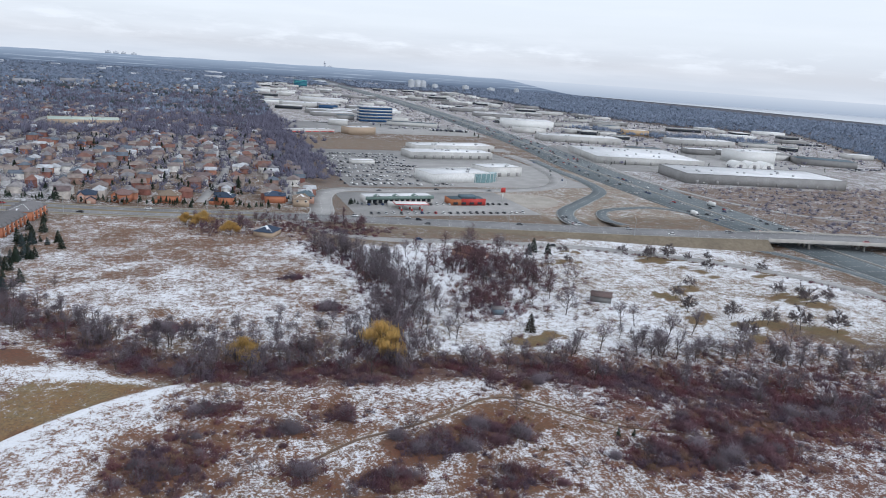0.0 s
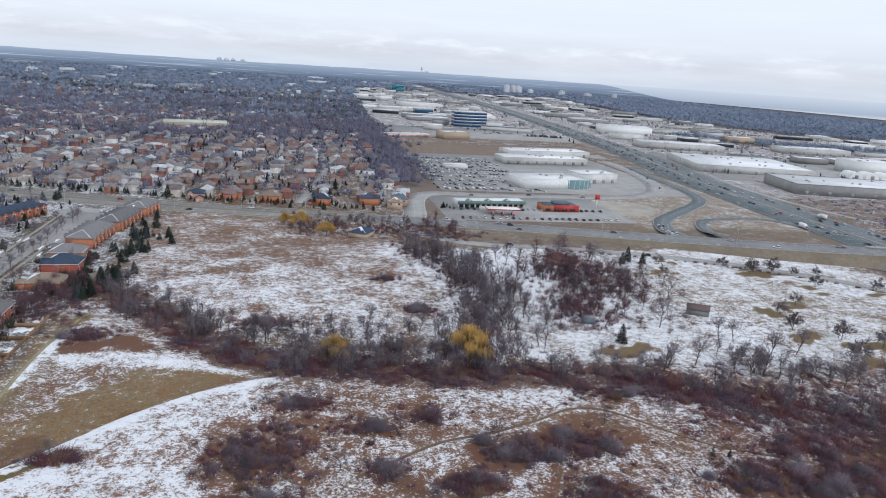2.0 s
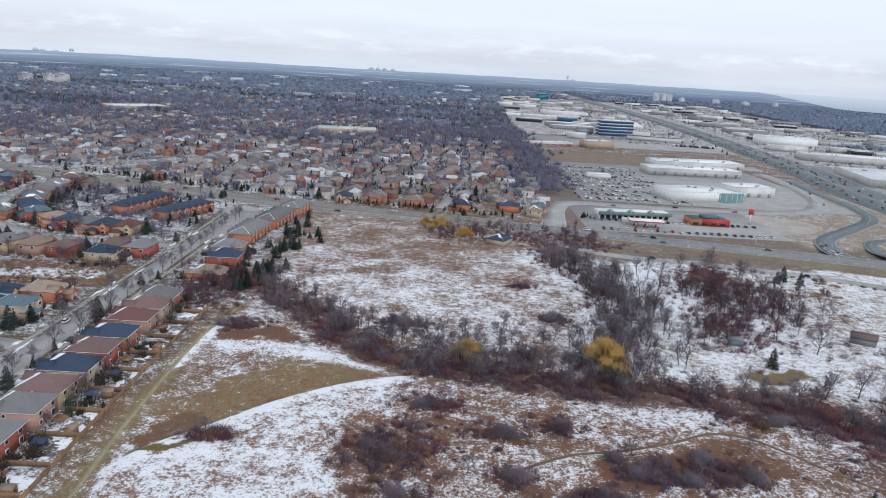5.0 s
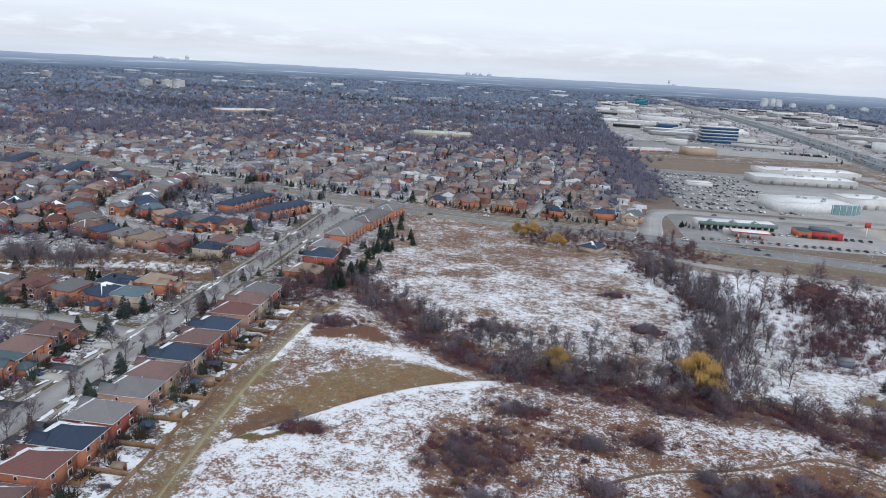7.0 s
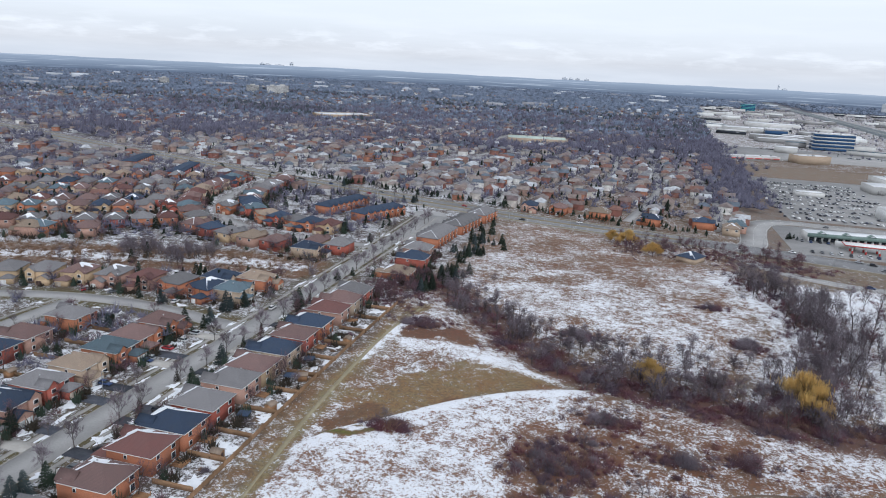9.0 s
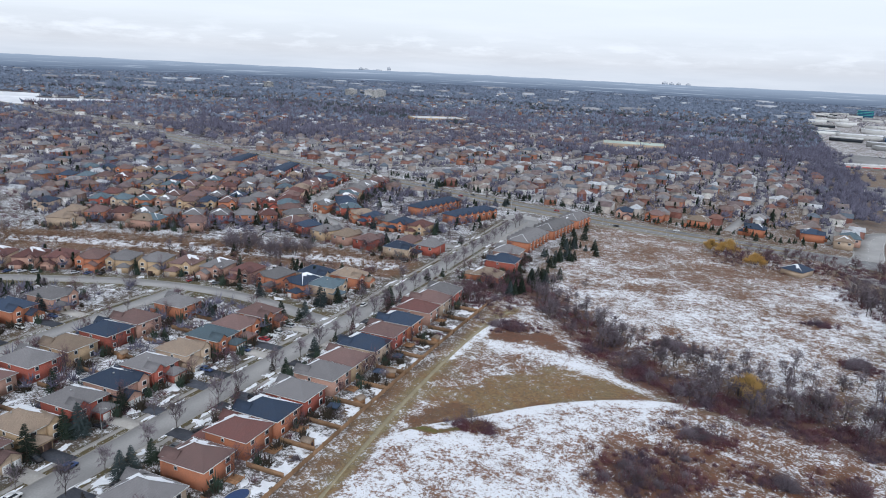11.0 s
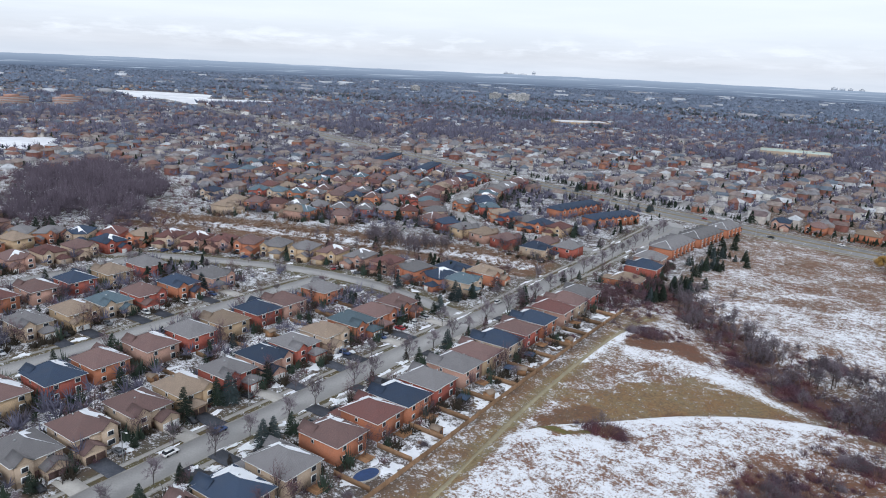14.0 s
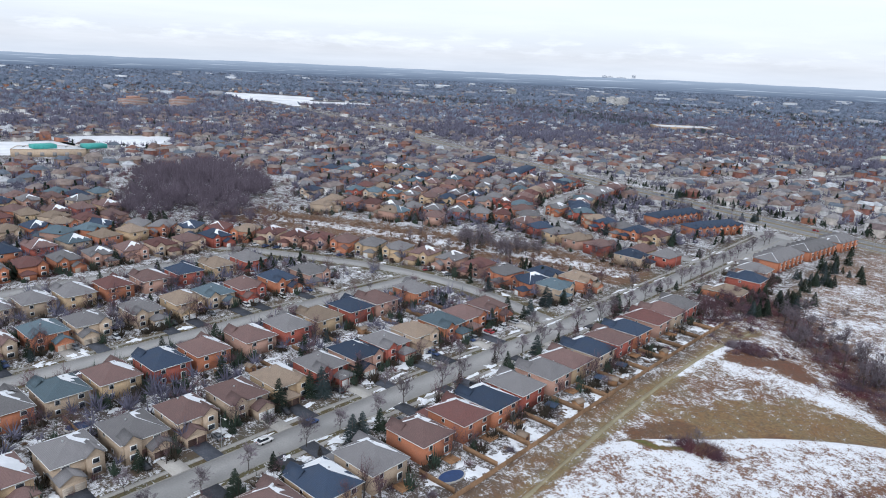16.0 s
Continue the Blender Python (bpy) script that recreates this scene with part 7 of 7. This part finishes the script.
for y, c in ((128, "red"), (130.5, "grey"), (140, "black"), (153, "black"), (164, "black"), (186, "silver"), (214, "white"), (226, "black"), (240, "black"), (110, "black"), (95, "black")):
    park(-129.5 + vr.uniform(-1, 0.5), y, 180 if vr.random() < 0.5 else 0, c, 0.17)
for y in (60, 82, 96, 118, 134, 150, 168, 182):
    park(-244.8, y + 2, 0, None, 0.17)
    park(-218.6, y - 3, 180, None, 0.17)
for k in range(16):
    i = vr.randrange(6, len(SIDE_STREET) - 2)
    n = sideways(SIDE_STREET)[i]
    park(SIDE_STREET[i][0] + n[0] * 9, SIDE_STREET[i][1] + n[1] * 9, vr.uniform(60, 110), None, 0.02)


def traffic(line, offs, n, z, seed, lo=0, hi=None):
    q = random.Random(seed)
    nn, dd = sideways(line), np.gradient(line, axis=0)
    for k in range(n):
        i = q.randrange(lo, hi or len(line) - 1)
        u = q.random()
        o = q.choice(offs)
        p = line[i] * (1 - u) + line[i + 1] * u + nn[i] * o
        a = math.degrees(math.atan2(dd[i][1], dd[i][0])) + (180 if o > 0 else 0)
        park(p[0], p[1], a, None, p[2] + z, None, True)


traffic(HIGHWAY, [-24.3, -20.6, -16.9, -13.2, -9.5, -5.6, 5.6, 9.5, 13.2, 16.9, 20.6, 24.3], 214, 0.07, 4, int(len(HIGHWAY) * 0.66), int(len(HIGHWAY) * 0.90))
traffic(ARTERIAL, [-9.5, -6.2, 6.2, 9.5], 34, 0.09, 5, int(len(ARTERIAL) * 0.30), int(len(ARTERIAL) * 0.72))
traffic(LOOP_ROAD, [-4, 4], 7, 0.07, 6)
traffic(RAMP, [-4, -1], 12, 0.07, 7, 1, 9)
traffic(FRONTAGE, [-2, 2], 2, 0.07, 8)
place("truck", truck, 397, 478, 0.07, 262)
place("truck", truck, 448, 520, 0.07, 85)
# car parks
for k in range(46):
    park(120 + (k % 23) * 5.6 + vr.uniform(-0.5, 0.5), 492 + (k // 23) * 34 + vr.uniform(-1, 1), vr.choice([90, 270]) + vr.uniform(-3, 3), None, 0.04, None, True)
lots = Geo()
for k in range(620):
    i, j = k % 31, k // 31
    x, y = 126 + i * 3.4 + vr.uniform(-0.3, 0.3), 618 + (j // 2) * 24 + (j % 2) * 5.6 + vr.uniform(-0.4, 0.4)
    if vr.random() < 0.5 or (x > 205 and 628 < y < 690) or x > 236:
        continue
    lots.box(x - 0.9, x + 0.9, y - 2.2, y + 2.2, 0.35, 1.0)
    lots.box(x - 0.75, x + 0.75, y - 1.3, y + 1.1, 1.0, 1.5)
thing("parked_cars", "rows of cars in the showroom's car park", "cars", kind="stuff", geo=lots, mats=[picked("lot_paint", [(0.6, 0.6, 0.6), (0.03, 0.03, 0.035), (0.35, 0.36, 0.38), (0.12, 0.12, 0.13), (0.05, 0.055, 0.08), (0.7, 0.7, 0.7)], 0.35, 1, 0.1)])

# ---- lamps, fences and gardens ----
def street_lamp(h=9.0):
    ob = thing("street_lamp", "grey metal street lamp with one arm", "street lamp", "street lamps")
    g = Geo()
    prisms(g, [(0, 0, 0)], [(0, 0, h)], np.array([0.14]), np.array([0.08]))
    part("pole", g, metal_grey, ob)
    g = Geo()
    prisms(g, [(0, 0, h - 0.2)], [(2.2, 0, h + 0.2)], np.array([0.06]), np.array([0.05]))
    part("arm", g, metal_grey, ob)
    part("lamp_head", Geo().box(1.9, 2.7, -0.18, 0.18, h + 0.1, h + 0.28), pale_wall, ob)
    return ob


for y in (86, 126, 166, 206, 256, 306, 356, 406):
    place("lamp", street_lamp, street_x(y) - 8.8, y, 0.1, 0)
for i in range(0, len(ARTERIAL), 5):
    p = ARTERIAL[i]
    if -700 < p[0] < 620:
        n = sideways(ARTERIAL)[i]
        place("lamp", street_lamp, p[0] + n[0] * 12.6, p[1] + n[1] * 12.6, p[2], math.degrees(math.atan2(-n[1], -n[0])), 1.25)
for i in range(0, len(HIGHWAY), 7):
    p = HIGHWAY[i]
    if 250 < p[1] < 1500:
        place("lamp", street_lamp, p[0] + 33, p[1], 0, 180, 1.9)

# garden fence along the field
fence = thing("fence", "weathered brown board fence behind the gardens", "fence")
r = random.Random(2)
panel_meshes = []
for k in range(3):
    top, bot = [], []
    for j in range(16):
        a, x = j * 0.305, 0.02 * (j % 2) - 0.02
        h = 1.72 + r.uniform(-0.04, 0.05)
        for y in (a, a + 0.30):
            top.append((x, y, h)), bot.append((x, y, 0.05))
    m = len(top)
    g = Geo().add(bot + top + [(p[0] + 0.03, p[1], p[2]) for p in bot + top], [(i, m + i, m + i + 1, i + 1) for i in range(m - 1)] + [(2 * m + i, 2 * m + i + 1, 3 * m + i + 1, 3 * m + i) for i in range(m - 1)] + [(m + i, 3 * m + i, 3 * m + i + 1, m + i + 1) for i in range(m - 1)])
    me = g.mesh("fence_panel")
    me.materials.append(wood_fence)
    panel_meshes.append(me)
post = Geo().box(-0.06, 0.06, -0.06, 0.06, 0, 1.9).mesh("post")
post.materials.append(wood_fence)
for k in range(50):
    y = 40 + k * 4.96
    x = -95.5 + 1.2 * math.sin(y * 0.02)
    for nm, me, dy in (("fence_panel", panel_meshes[k % 3], 0.03), ("post", post, 0.0)):
        ob = new(nm, me)
        ob.parent = fence
        ob.matrix_basis = pose(x, y + dy, 0)
side = Geo()
for j in range(40):
    side.box(j * 0.3, j * 0.3 + 0.285, -0.02, 0.02, 0.05, 1.7)
side.box(0, 12, 0.02, 0.06, 0.45, 0.55).box(0, 12, 0.02, 0.06, 1.35, 1.45)
side_me = side.mesh("garden_fence")
side_me.materials.append(wood_fence)
for (y, *_), nxt in zip(ROW_EAST[:-1], ROW_EAST[1:]):
    ob = tagged(new("garden_fence", side_me), "brown board fence between two gardens", "fence", "garden fences")
    ob.matrix_basis = pose(-108, (y + nxt[0]) / 2, 0)
for rows, x in ((ROW_WEST, -188),):
    for (y, *_), nxt in zip(rows[:-1], rows[1:]):
        ob = tagged(new("garden_fence", side_me), "brown board fence between two gardens", "fence", "garden fences")
        ob.matrix_basis = pose(x - 8, (y + nxt[0]) / 2, 0)


def shed():
    ob = thing("shed", "small wooden garden shed with a pitched roof", "shed", "garden sheds")
    w = Geo().box(-1.5, 1.5, -1.2, 1.2, 0, 2.0)
    t = Geo()
    gable(t, -1.7, 1.5, -1.2, 1.2, 2.0, 0.8, 0, w)
    part("wall", w, deck_wood, ob)
    part("roof", t, MATS["roof_tan"], ob)
    part("door", Geo().box(1.48, 1.56, -0.5, 0.5, 0.05, 1.8), dark_door, ob)
    return ob


def deck():
    ob = thing("deck", "raised wooden deck behind a house", "deck", "garden decks")
    for k in range(9):
        part("plank", Geo().box(-1.9, 1.9, -1.9 + k * 0.43, -1.9 + k * 0.43 + 0.40, 0.55, 0.62), deck_wood, ob)
    for x in (-1.8, 1.8):
        for y in (-1.8, 1.8):
            part("post", Geo().box(x - 0.06, x + 0.06, y - 0.06, y + 0.06, 0, 1.5), deck_wood, ob)
    part("rail", Geo().box(1.76, 1.84, -1.9, 1.9, 1.4, 1.5).box(-1.9, 1.9, -1.84, -1.76, 1.4, 1.5), deck_wood, ob)
    return ob


def gazebo():
    ob = thing("gazebo", "garden gazebo with a dark blue canopy", "gazebo")
    for x in (-1.5, 1.5):
        for y in (-1.5, 1.5):
            part("post", Geo().box(x - 0.05, x + 0.05, y - 0.05, y + 0.05, 0, 2.2), rubber, ob)
    g = Geo()
    hip(g, -1.5, 1.5, -1.49, 1.49, 2.2, 0.9, 0.3)
    part("canopy", g, MATS["roof_navy"], ob)
    return ob


def pool(cover):
    ob = thing("swimming_pool", "oval garden pool with a dark blue winter cover", "pool")
    ring = [(math.cos(a), math.sin(a)) for a in np.linspace(0, 6.283, 28, endpoint=False)]
    g = Geo()
    loft(g, [[(4.2 * a, 2.6 * b, 0) for a, b in ring], [(4.2 * a, 2.6 * b, 0.3) for a, b in ring]])
    part("rim", g, concrete, ob)
    g = Geo()
    loft(g, [[(3.8 * a, 2.25 * b, 0.2) for a, b in ring], [(3.8 * a, 2.25 * b, 0.34) for a, b in ring]])
    part("cover", g, cover, ob, "sagging blue tarpaulin")
    return ob


for y, k in ((124, "d"), (140, "d"), (153, "d"), (167, "g"), (183, "d"), (196, "g"), (211, "g"), (226, "d"), (257, "d"), (106, "d")):
    if k == "d":
        place("deck", deck, -106.5, y + 1.5, 0, 0)
    else:
        place("gazebo", gazebo, -104, y + 2, 0, 10)
for x, y, rz in ((-100, 200, 20), (-99.5, 177, 80), (-99.5, 148, 0), (-190, 168, 90), (-189, 118, 0), (-99, 236, 90)):
    place("shed", shed, x, y, 0, rz)
place("pool_a", lambda: pool(blue_cover), -101.5, 120, 0, 80)
place("pool_b", lambda: pool(surface("pool_liner", (0.10, 0.16, 0.22), (0.40, 0.42, 0.44), 1.0, 0.3, 0.4, vary=0)), -100.5, 100, 0, 60)
place("pool_c", lambda: pool(blue_cover), -189.5, 64, 0, 80)
# patches of lying snow in gardens and verges
snow_geo = Geo()
r = np.random.default_rng(9)
for k in range(420):
    if k >= 330:
        cx, cy, a, b = r.choice([-136, -133.5, -158, -160.5, -224, -238]) + r.normal(0, 0.8), r.uniform(40, 300), r.uniform(0.8, 2.0), r.uniform(1.0, 3.0)
    elif k >= 150:
        cx, cy, a, b = r.uniform(-290, -158), r.uniform(40, 330), r.uniform(0.8, 2.6), r.uniform(0.8, 2.6)
        if min(abs(cx + 231), abs(cx - street_x(cy))) < 6.0 or near_line(cx, cy, SIDE_STREET) < 6:
            continue
    elif k < 60:
        cx, cy, a, b = r.uniform(-104.5, -97.5), r.uniform(60, 290), r.uniform(1.0, 3.2), r.uniform(1.0, 3.0)
    elif k < 110:
        cy, a, b = r.uniform(50, 420), r.uniform(0.6, 1.2), r.uniform(2, 6)
        cx = street_x(cy) + r.choice([5.9, -5.9, 9.6, -9.6]) + r.normal(0, 0.3)
    else:
        cx, cy, a, b = r.uniform(-196, -180), r.uniform(40, 225), r.uniform(1.0, 3.0), r.uniform(1.0, 3.0)
    t = np.linspace(0, 6.283, 14, endpoint=False)
    w = 0.85 + r.normal(0, 0.34, 14)
    ring = np.c_[cx + a * w * np.cos(t), cy + b * w * np.sin(t), np.full(14, 0.02)]
    top = ring * 1.0
    top[:, 0], top[:, 1], top[:, 2] = cx + (ring[:, 0] - cx) * 0.85, cy + (ring[:, 1] - cy) * 0.85, 0.05 + 0.0006 * k
    snow_geo.add(np.vstack([ring, top]), [(i, (i + 1) % 14, 14 + (i + 1) % 14, 14 + i) for i in range(14)])
    snow_geo.add(top, [tuple(range(14))])
thing("snow_patches", "patches of melting snow on lawns and verges", "snow", kind="stuff", geo=snow_geo, mats=[snow])

# barn and blue shed by the orchard
barn = thing("barn", "small grey barn with a dull brown roof", "barn")
w, t = Geo().box(-5, 5, -3, 3, -0.2, 2.8), Geo()
gable(t, -5.2, 5, -3, 3, 2.8, 2.0, 0, w)
part("wall", w, grey_wall, barn)
part("roof", t, brickwork("rust_roof", (0.115, 0.080, 0.076)), barn, "dull brown metal roof")
barn.matrix_basis = pose(187, 284, float(ground_z(187, 284)), 0, 0, -30)
hut = thing("shed", "faded blue garden hut under bare trees", "shed")
w, t = Geo().box(-2.6, 2.6, -2, 2, -0.2, 2.6), Geo()
gable(t, -2.8, 2.6, -2, 2, 2.6, 1.0, 0, w)
part("wall", w, surface("faded_blue", (0.16, 0.22, 0.27), (0.22, 0.28, 0.33), 2, 0.3, 0.8, vary=0), hut)
part("roof", t, MATS["roof_grey"], hut)
hut.matrix_basis = pose(128, 276, float(ground_z(128, 276)), 0, 0, -15)
put_house(150, 372, -60, "low", "maroon", "pink", 1, "wn", 1, 1)
put_house(40, 432, 60, "low", "navy", "beige", 1, "wn", 1, 1)

# street and garden trees
for k, y in enumerate(np.arange(46, 470, 13.5)):
    plant("street", street_x(y) + 6.0 + rng.normal(0, 0.3), y + rng.normal(0, 2), rng.uniform(0.9, 1.35))
    if k % 3 == 1:
        plant("street", street_x(y) - 6.0 + rng.normal(0, 0.3), y + rng.normal(0, 2), rng.uniform(0.7, 1.1))
for x, y, k, s in ((-159, 124, "spruce_blue", 1.2), (-161, 121, "spruce", 1.1), (-160, 109, "spruce", 1.3), (-161.5, 112, "cedar", 1.3), (-158, 92, "spruce", 0.55), (-161, 250, "spruce_blue", 1.15), (-157, 258, "spruce", 0.95), (-158, 229, "spruce", 0.75),
                   (-136, 163, "cedar", 1.0), (-134, 232, "cedar", 1.0), (-136, 310, "spruce", 0.8), (-132, 320, "spruce", 0.6), (-155, 180, "red", 0.85), (-134.5, 276, "cedar", 0.9), (-176, 68, "cedar", 0.8), (-222, 104, "spruce", 0.8), (-216, 140, "pine", 0.6),
                   (-188, 186, "pine", 0.6), (-192, 152, "spruce_blue", 0.6), (-186, 108, "spruce_blue", 0.5), (-190, 92, "pine", 0.5), (-268, 122, "spruce", 0.8), (-205, 250, "spruce", 0.7), (-184, 258, "cedar", 0.9), (-180, 300, "spruce", 0.7), (-162, 300, "red", 0.8),
                   (-186, 292, "spruce", 0.7), (-150.5, 392, "spruce", 0.75), (-155, 440, "spruce", 0.7), (-390, 190, "pine", 1.1), (-396, 184, "pine", 1.2), (-402, 192, "pine", 1.0), (-312, 120, "spruce", 0.8), (-276, 150, "spruce", 0.7)):
    plant(k, x, y, s)
for i in range(54):
    cy = rng.choice([312, 330, 338, 352, 372, 388, 405, 425, 448, 470])
    plant(rng.choice(["spruce", "spruce", "pine", "spruce_blue"]), rng.normal(-88, 4.0), cy + rng.normal(0, 4.5), rng.uniform(0.45, 0.9))
for i in range(40):
    p = ARTERIAL[rng.integers(0, len(ARTERIAL))]
    if -620 < p[0] < 20:
        n = sideways(ARTERIAL)[np.argmin(np.hypot(ARTERIAL[:, 0] - p[0], ARTERIAL[:, 1] - p[1]))]
        o = rng.choice([-21, -20, 21])
        plant(rng.choice(["spruce", "spruce", "pine"]), p[0] + n[0] * o, p[1] + n[1] * o, rng.uniform(0.5, 0.9))
for k in range(18):
    u = k / 17
    plant("cedar", -262 + 45 * u, 518 + 18 * u + rng.normal(0, 0.4), rng.uniform(1.0, 1.35))
for cx, cy, n in ((-247, 584, 8), (-94, 332, 4), (-81, 343, 5), (-81, 390, 5), (-74, 419, 4), (-166, 528, 5), (114, 532, 7)):
    for i in range(n):
        plant(rng.choice(["pine", "spruce", "spruce_blue"]), cx + rng.normal(0, 4), cy + rng.normal(0, 4), rng.uniform(0.45, 0.8) if cx < 0 else rng.uniform(0.35, 0.55))
thing("parking_lot", "wide asphalt court before the townhouses", "car park", kind="structure", geo=Geo().box(-143, -124, 398, 486, -0.05, 0.058), mats=[asphalt])
for i in range(28):
    x, y = rng.choice([-158, -160, -131, -133, -190, -220, -245]) + rng.normal(0, 1.5), rng.uniform(60, 290)
    if all(abs(x - a) > 8.5 or abs(y - b) > 7.5 for a, b in HOUSES):
        plant(rng.choice(["spruce", "spruce_blue", "cedar", "pine"]), x, y, rng.uniform(0.5, 1.0))
for i in range(70):
    y = rng.uniform(40, 290)
    x = rng.choice([-99.5, -186.5, -190, -222, -274, -277]) + rng.normal(0, 2)
    plant(rng.choice(["wide", "red", "cedar", "shrub", "shrub_tan", "shrub_grey", "thin"]), x, y, rng.uniform(0.35, 0.65))
bare = []
for x0, x1, y0, y1, n in ((-420, -155, 250, 560, 130), (-520, -240, 40, 230, 110)):
    for i in range(n):
        x, y = rng.uniform(x0, x1), rng.uniform(y0, y1)
        if all(math.hypot(x - a, y - b) > 8.5 for a, b in HOUSES) and min(near_line(x, y, s) for s in (STREET, SIDE_STREET, SECOND_STREET, THIRD_STREET, NORTH_STREET, INNER_STREET)) > 6:
            if i % 4 == 0:
                plant(rng.choice(["spruce", "pine"]), x, y, rng.uniform(0.6, 1.0))
            else:
                bare.append((shape(), x, y, rng.uniform(0.5, 0.9)))
for i in range(60):
    bare.append((shape(), rng.uniform(-262, -212), rng.normal(312, 7), rng.uniform(0.5, 0.9)))
grove("garden_trees", "bare grey trees between houses and meadow", bare, twigs_grey)
# hedges, bushes and bare trees of the gardens
hs_x, hs_y = np.array([a for a, _ in HOUSES]), np.array([b for _, b in HOUSES])
streets = [STREET, SIDE_STREET, SECOND_STREET, THIRD_STREET, NORTH_STREET, INNER_STREET]


def garden_spots(n, lo, hi, seed):
    """Places in the gardens, clear of walls and streets."""
    q = np.random.default_rng(seed)
    i = q.integers(0, len(hs_x), n)
    a, d = q.random(n) * 6.28, q.uniform(lo, hi, n)
    x, y = hs_x[i] + np.cos(a) * d, hs_y[i] + np.sin(a) * d
    ok = x < -97
    for line in streets:
        ok &= near_line(x, y, line) > 8.5
    for a_, b_ in HOUSES:
        ok &= ~((np.abs(x - a_) < 8.2) & (np.abs(y - b_) < 7.0))
    return np.c_[x[ok], y[ok]]


thicket("garden_hedges", "dark cedar hedges and clipped evergreens in the gardens", garden_spots(2400, 8.5, 15, 41), cedar, 3.9, 4.2, 46, 41, 0.24)
thicket("garden_hedges", "dark green clipped evergreens beside the houses", garden_spots(1300, 8.5, 15, 42), needles, 6.0, 3.4, 46, 42, 0.22)
thicket("garden_bushes", "leafless purple-brown bushes in the gardens", garden_spots(2200, 8, 15, 43), wood_scrub, 3.0, 3.6, 36, 43, 0.06)
c = garden_spots(900, 9, 15, 44)
grove("garden_trees", "bare trees in the gardens between the houses", [(shape(), a, b, rng.uniform(0.5, 0.95)) for a, b in c[:460]], twigs_red, 0.5)

c = garden_spots(500, 8.5, 13, 45)
for a, b in c[:56]:
    plant(rng.choice(["spruce", "pine", "spruce", "spruce_blue"]), a, b, rng.uniform(0.6, 1.15))
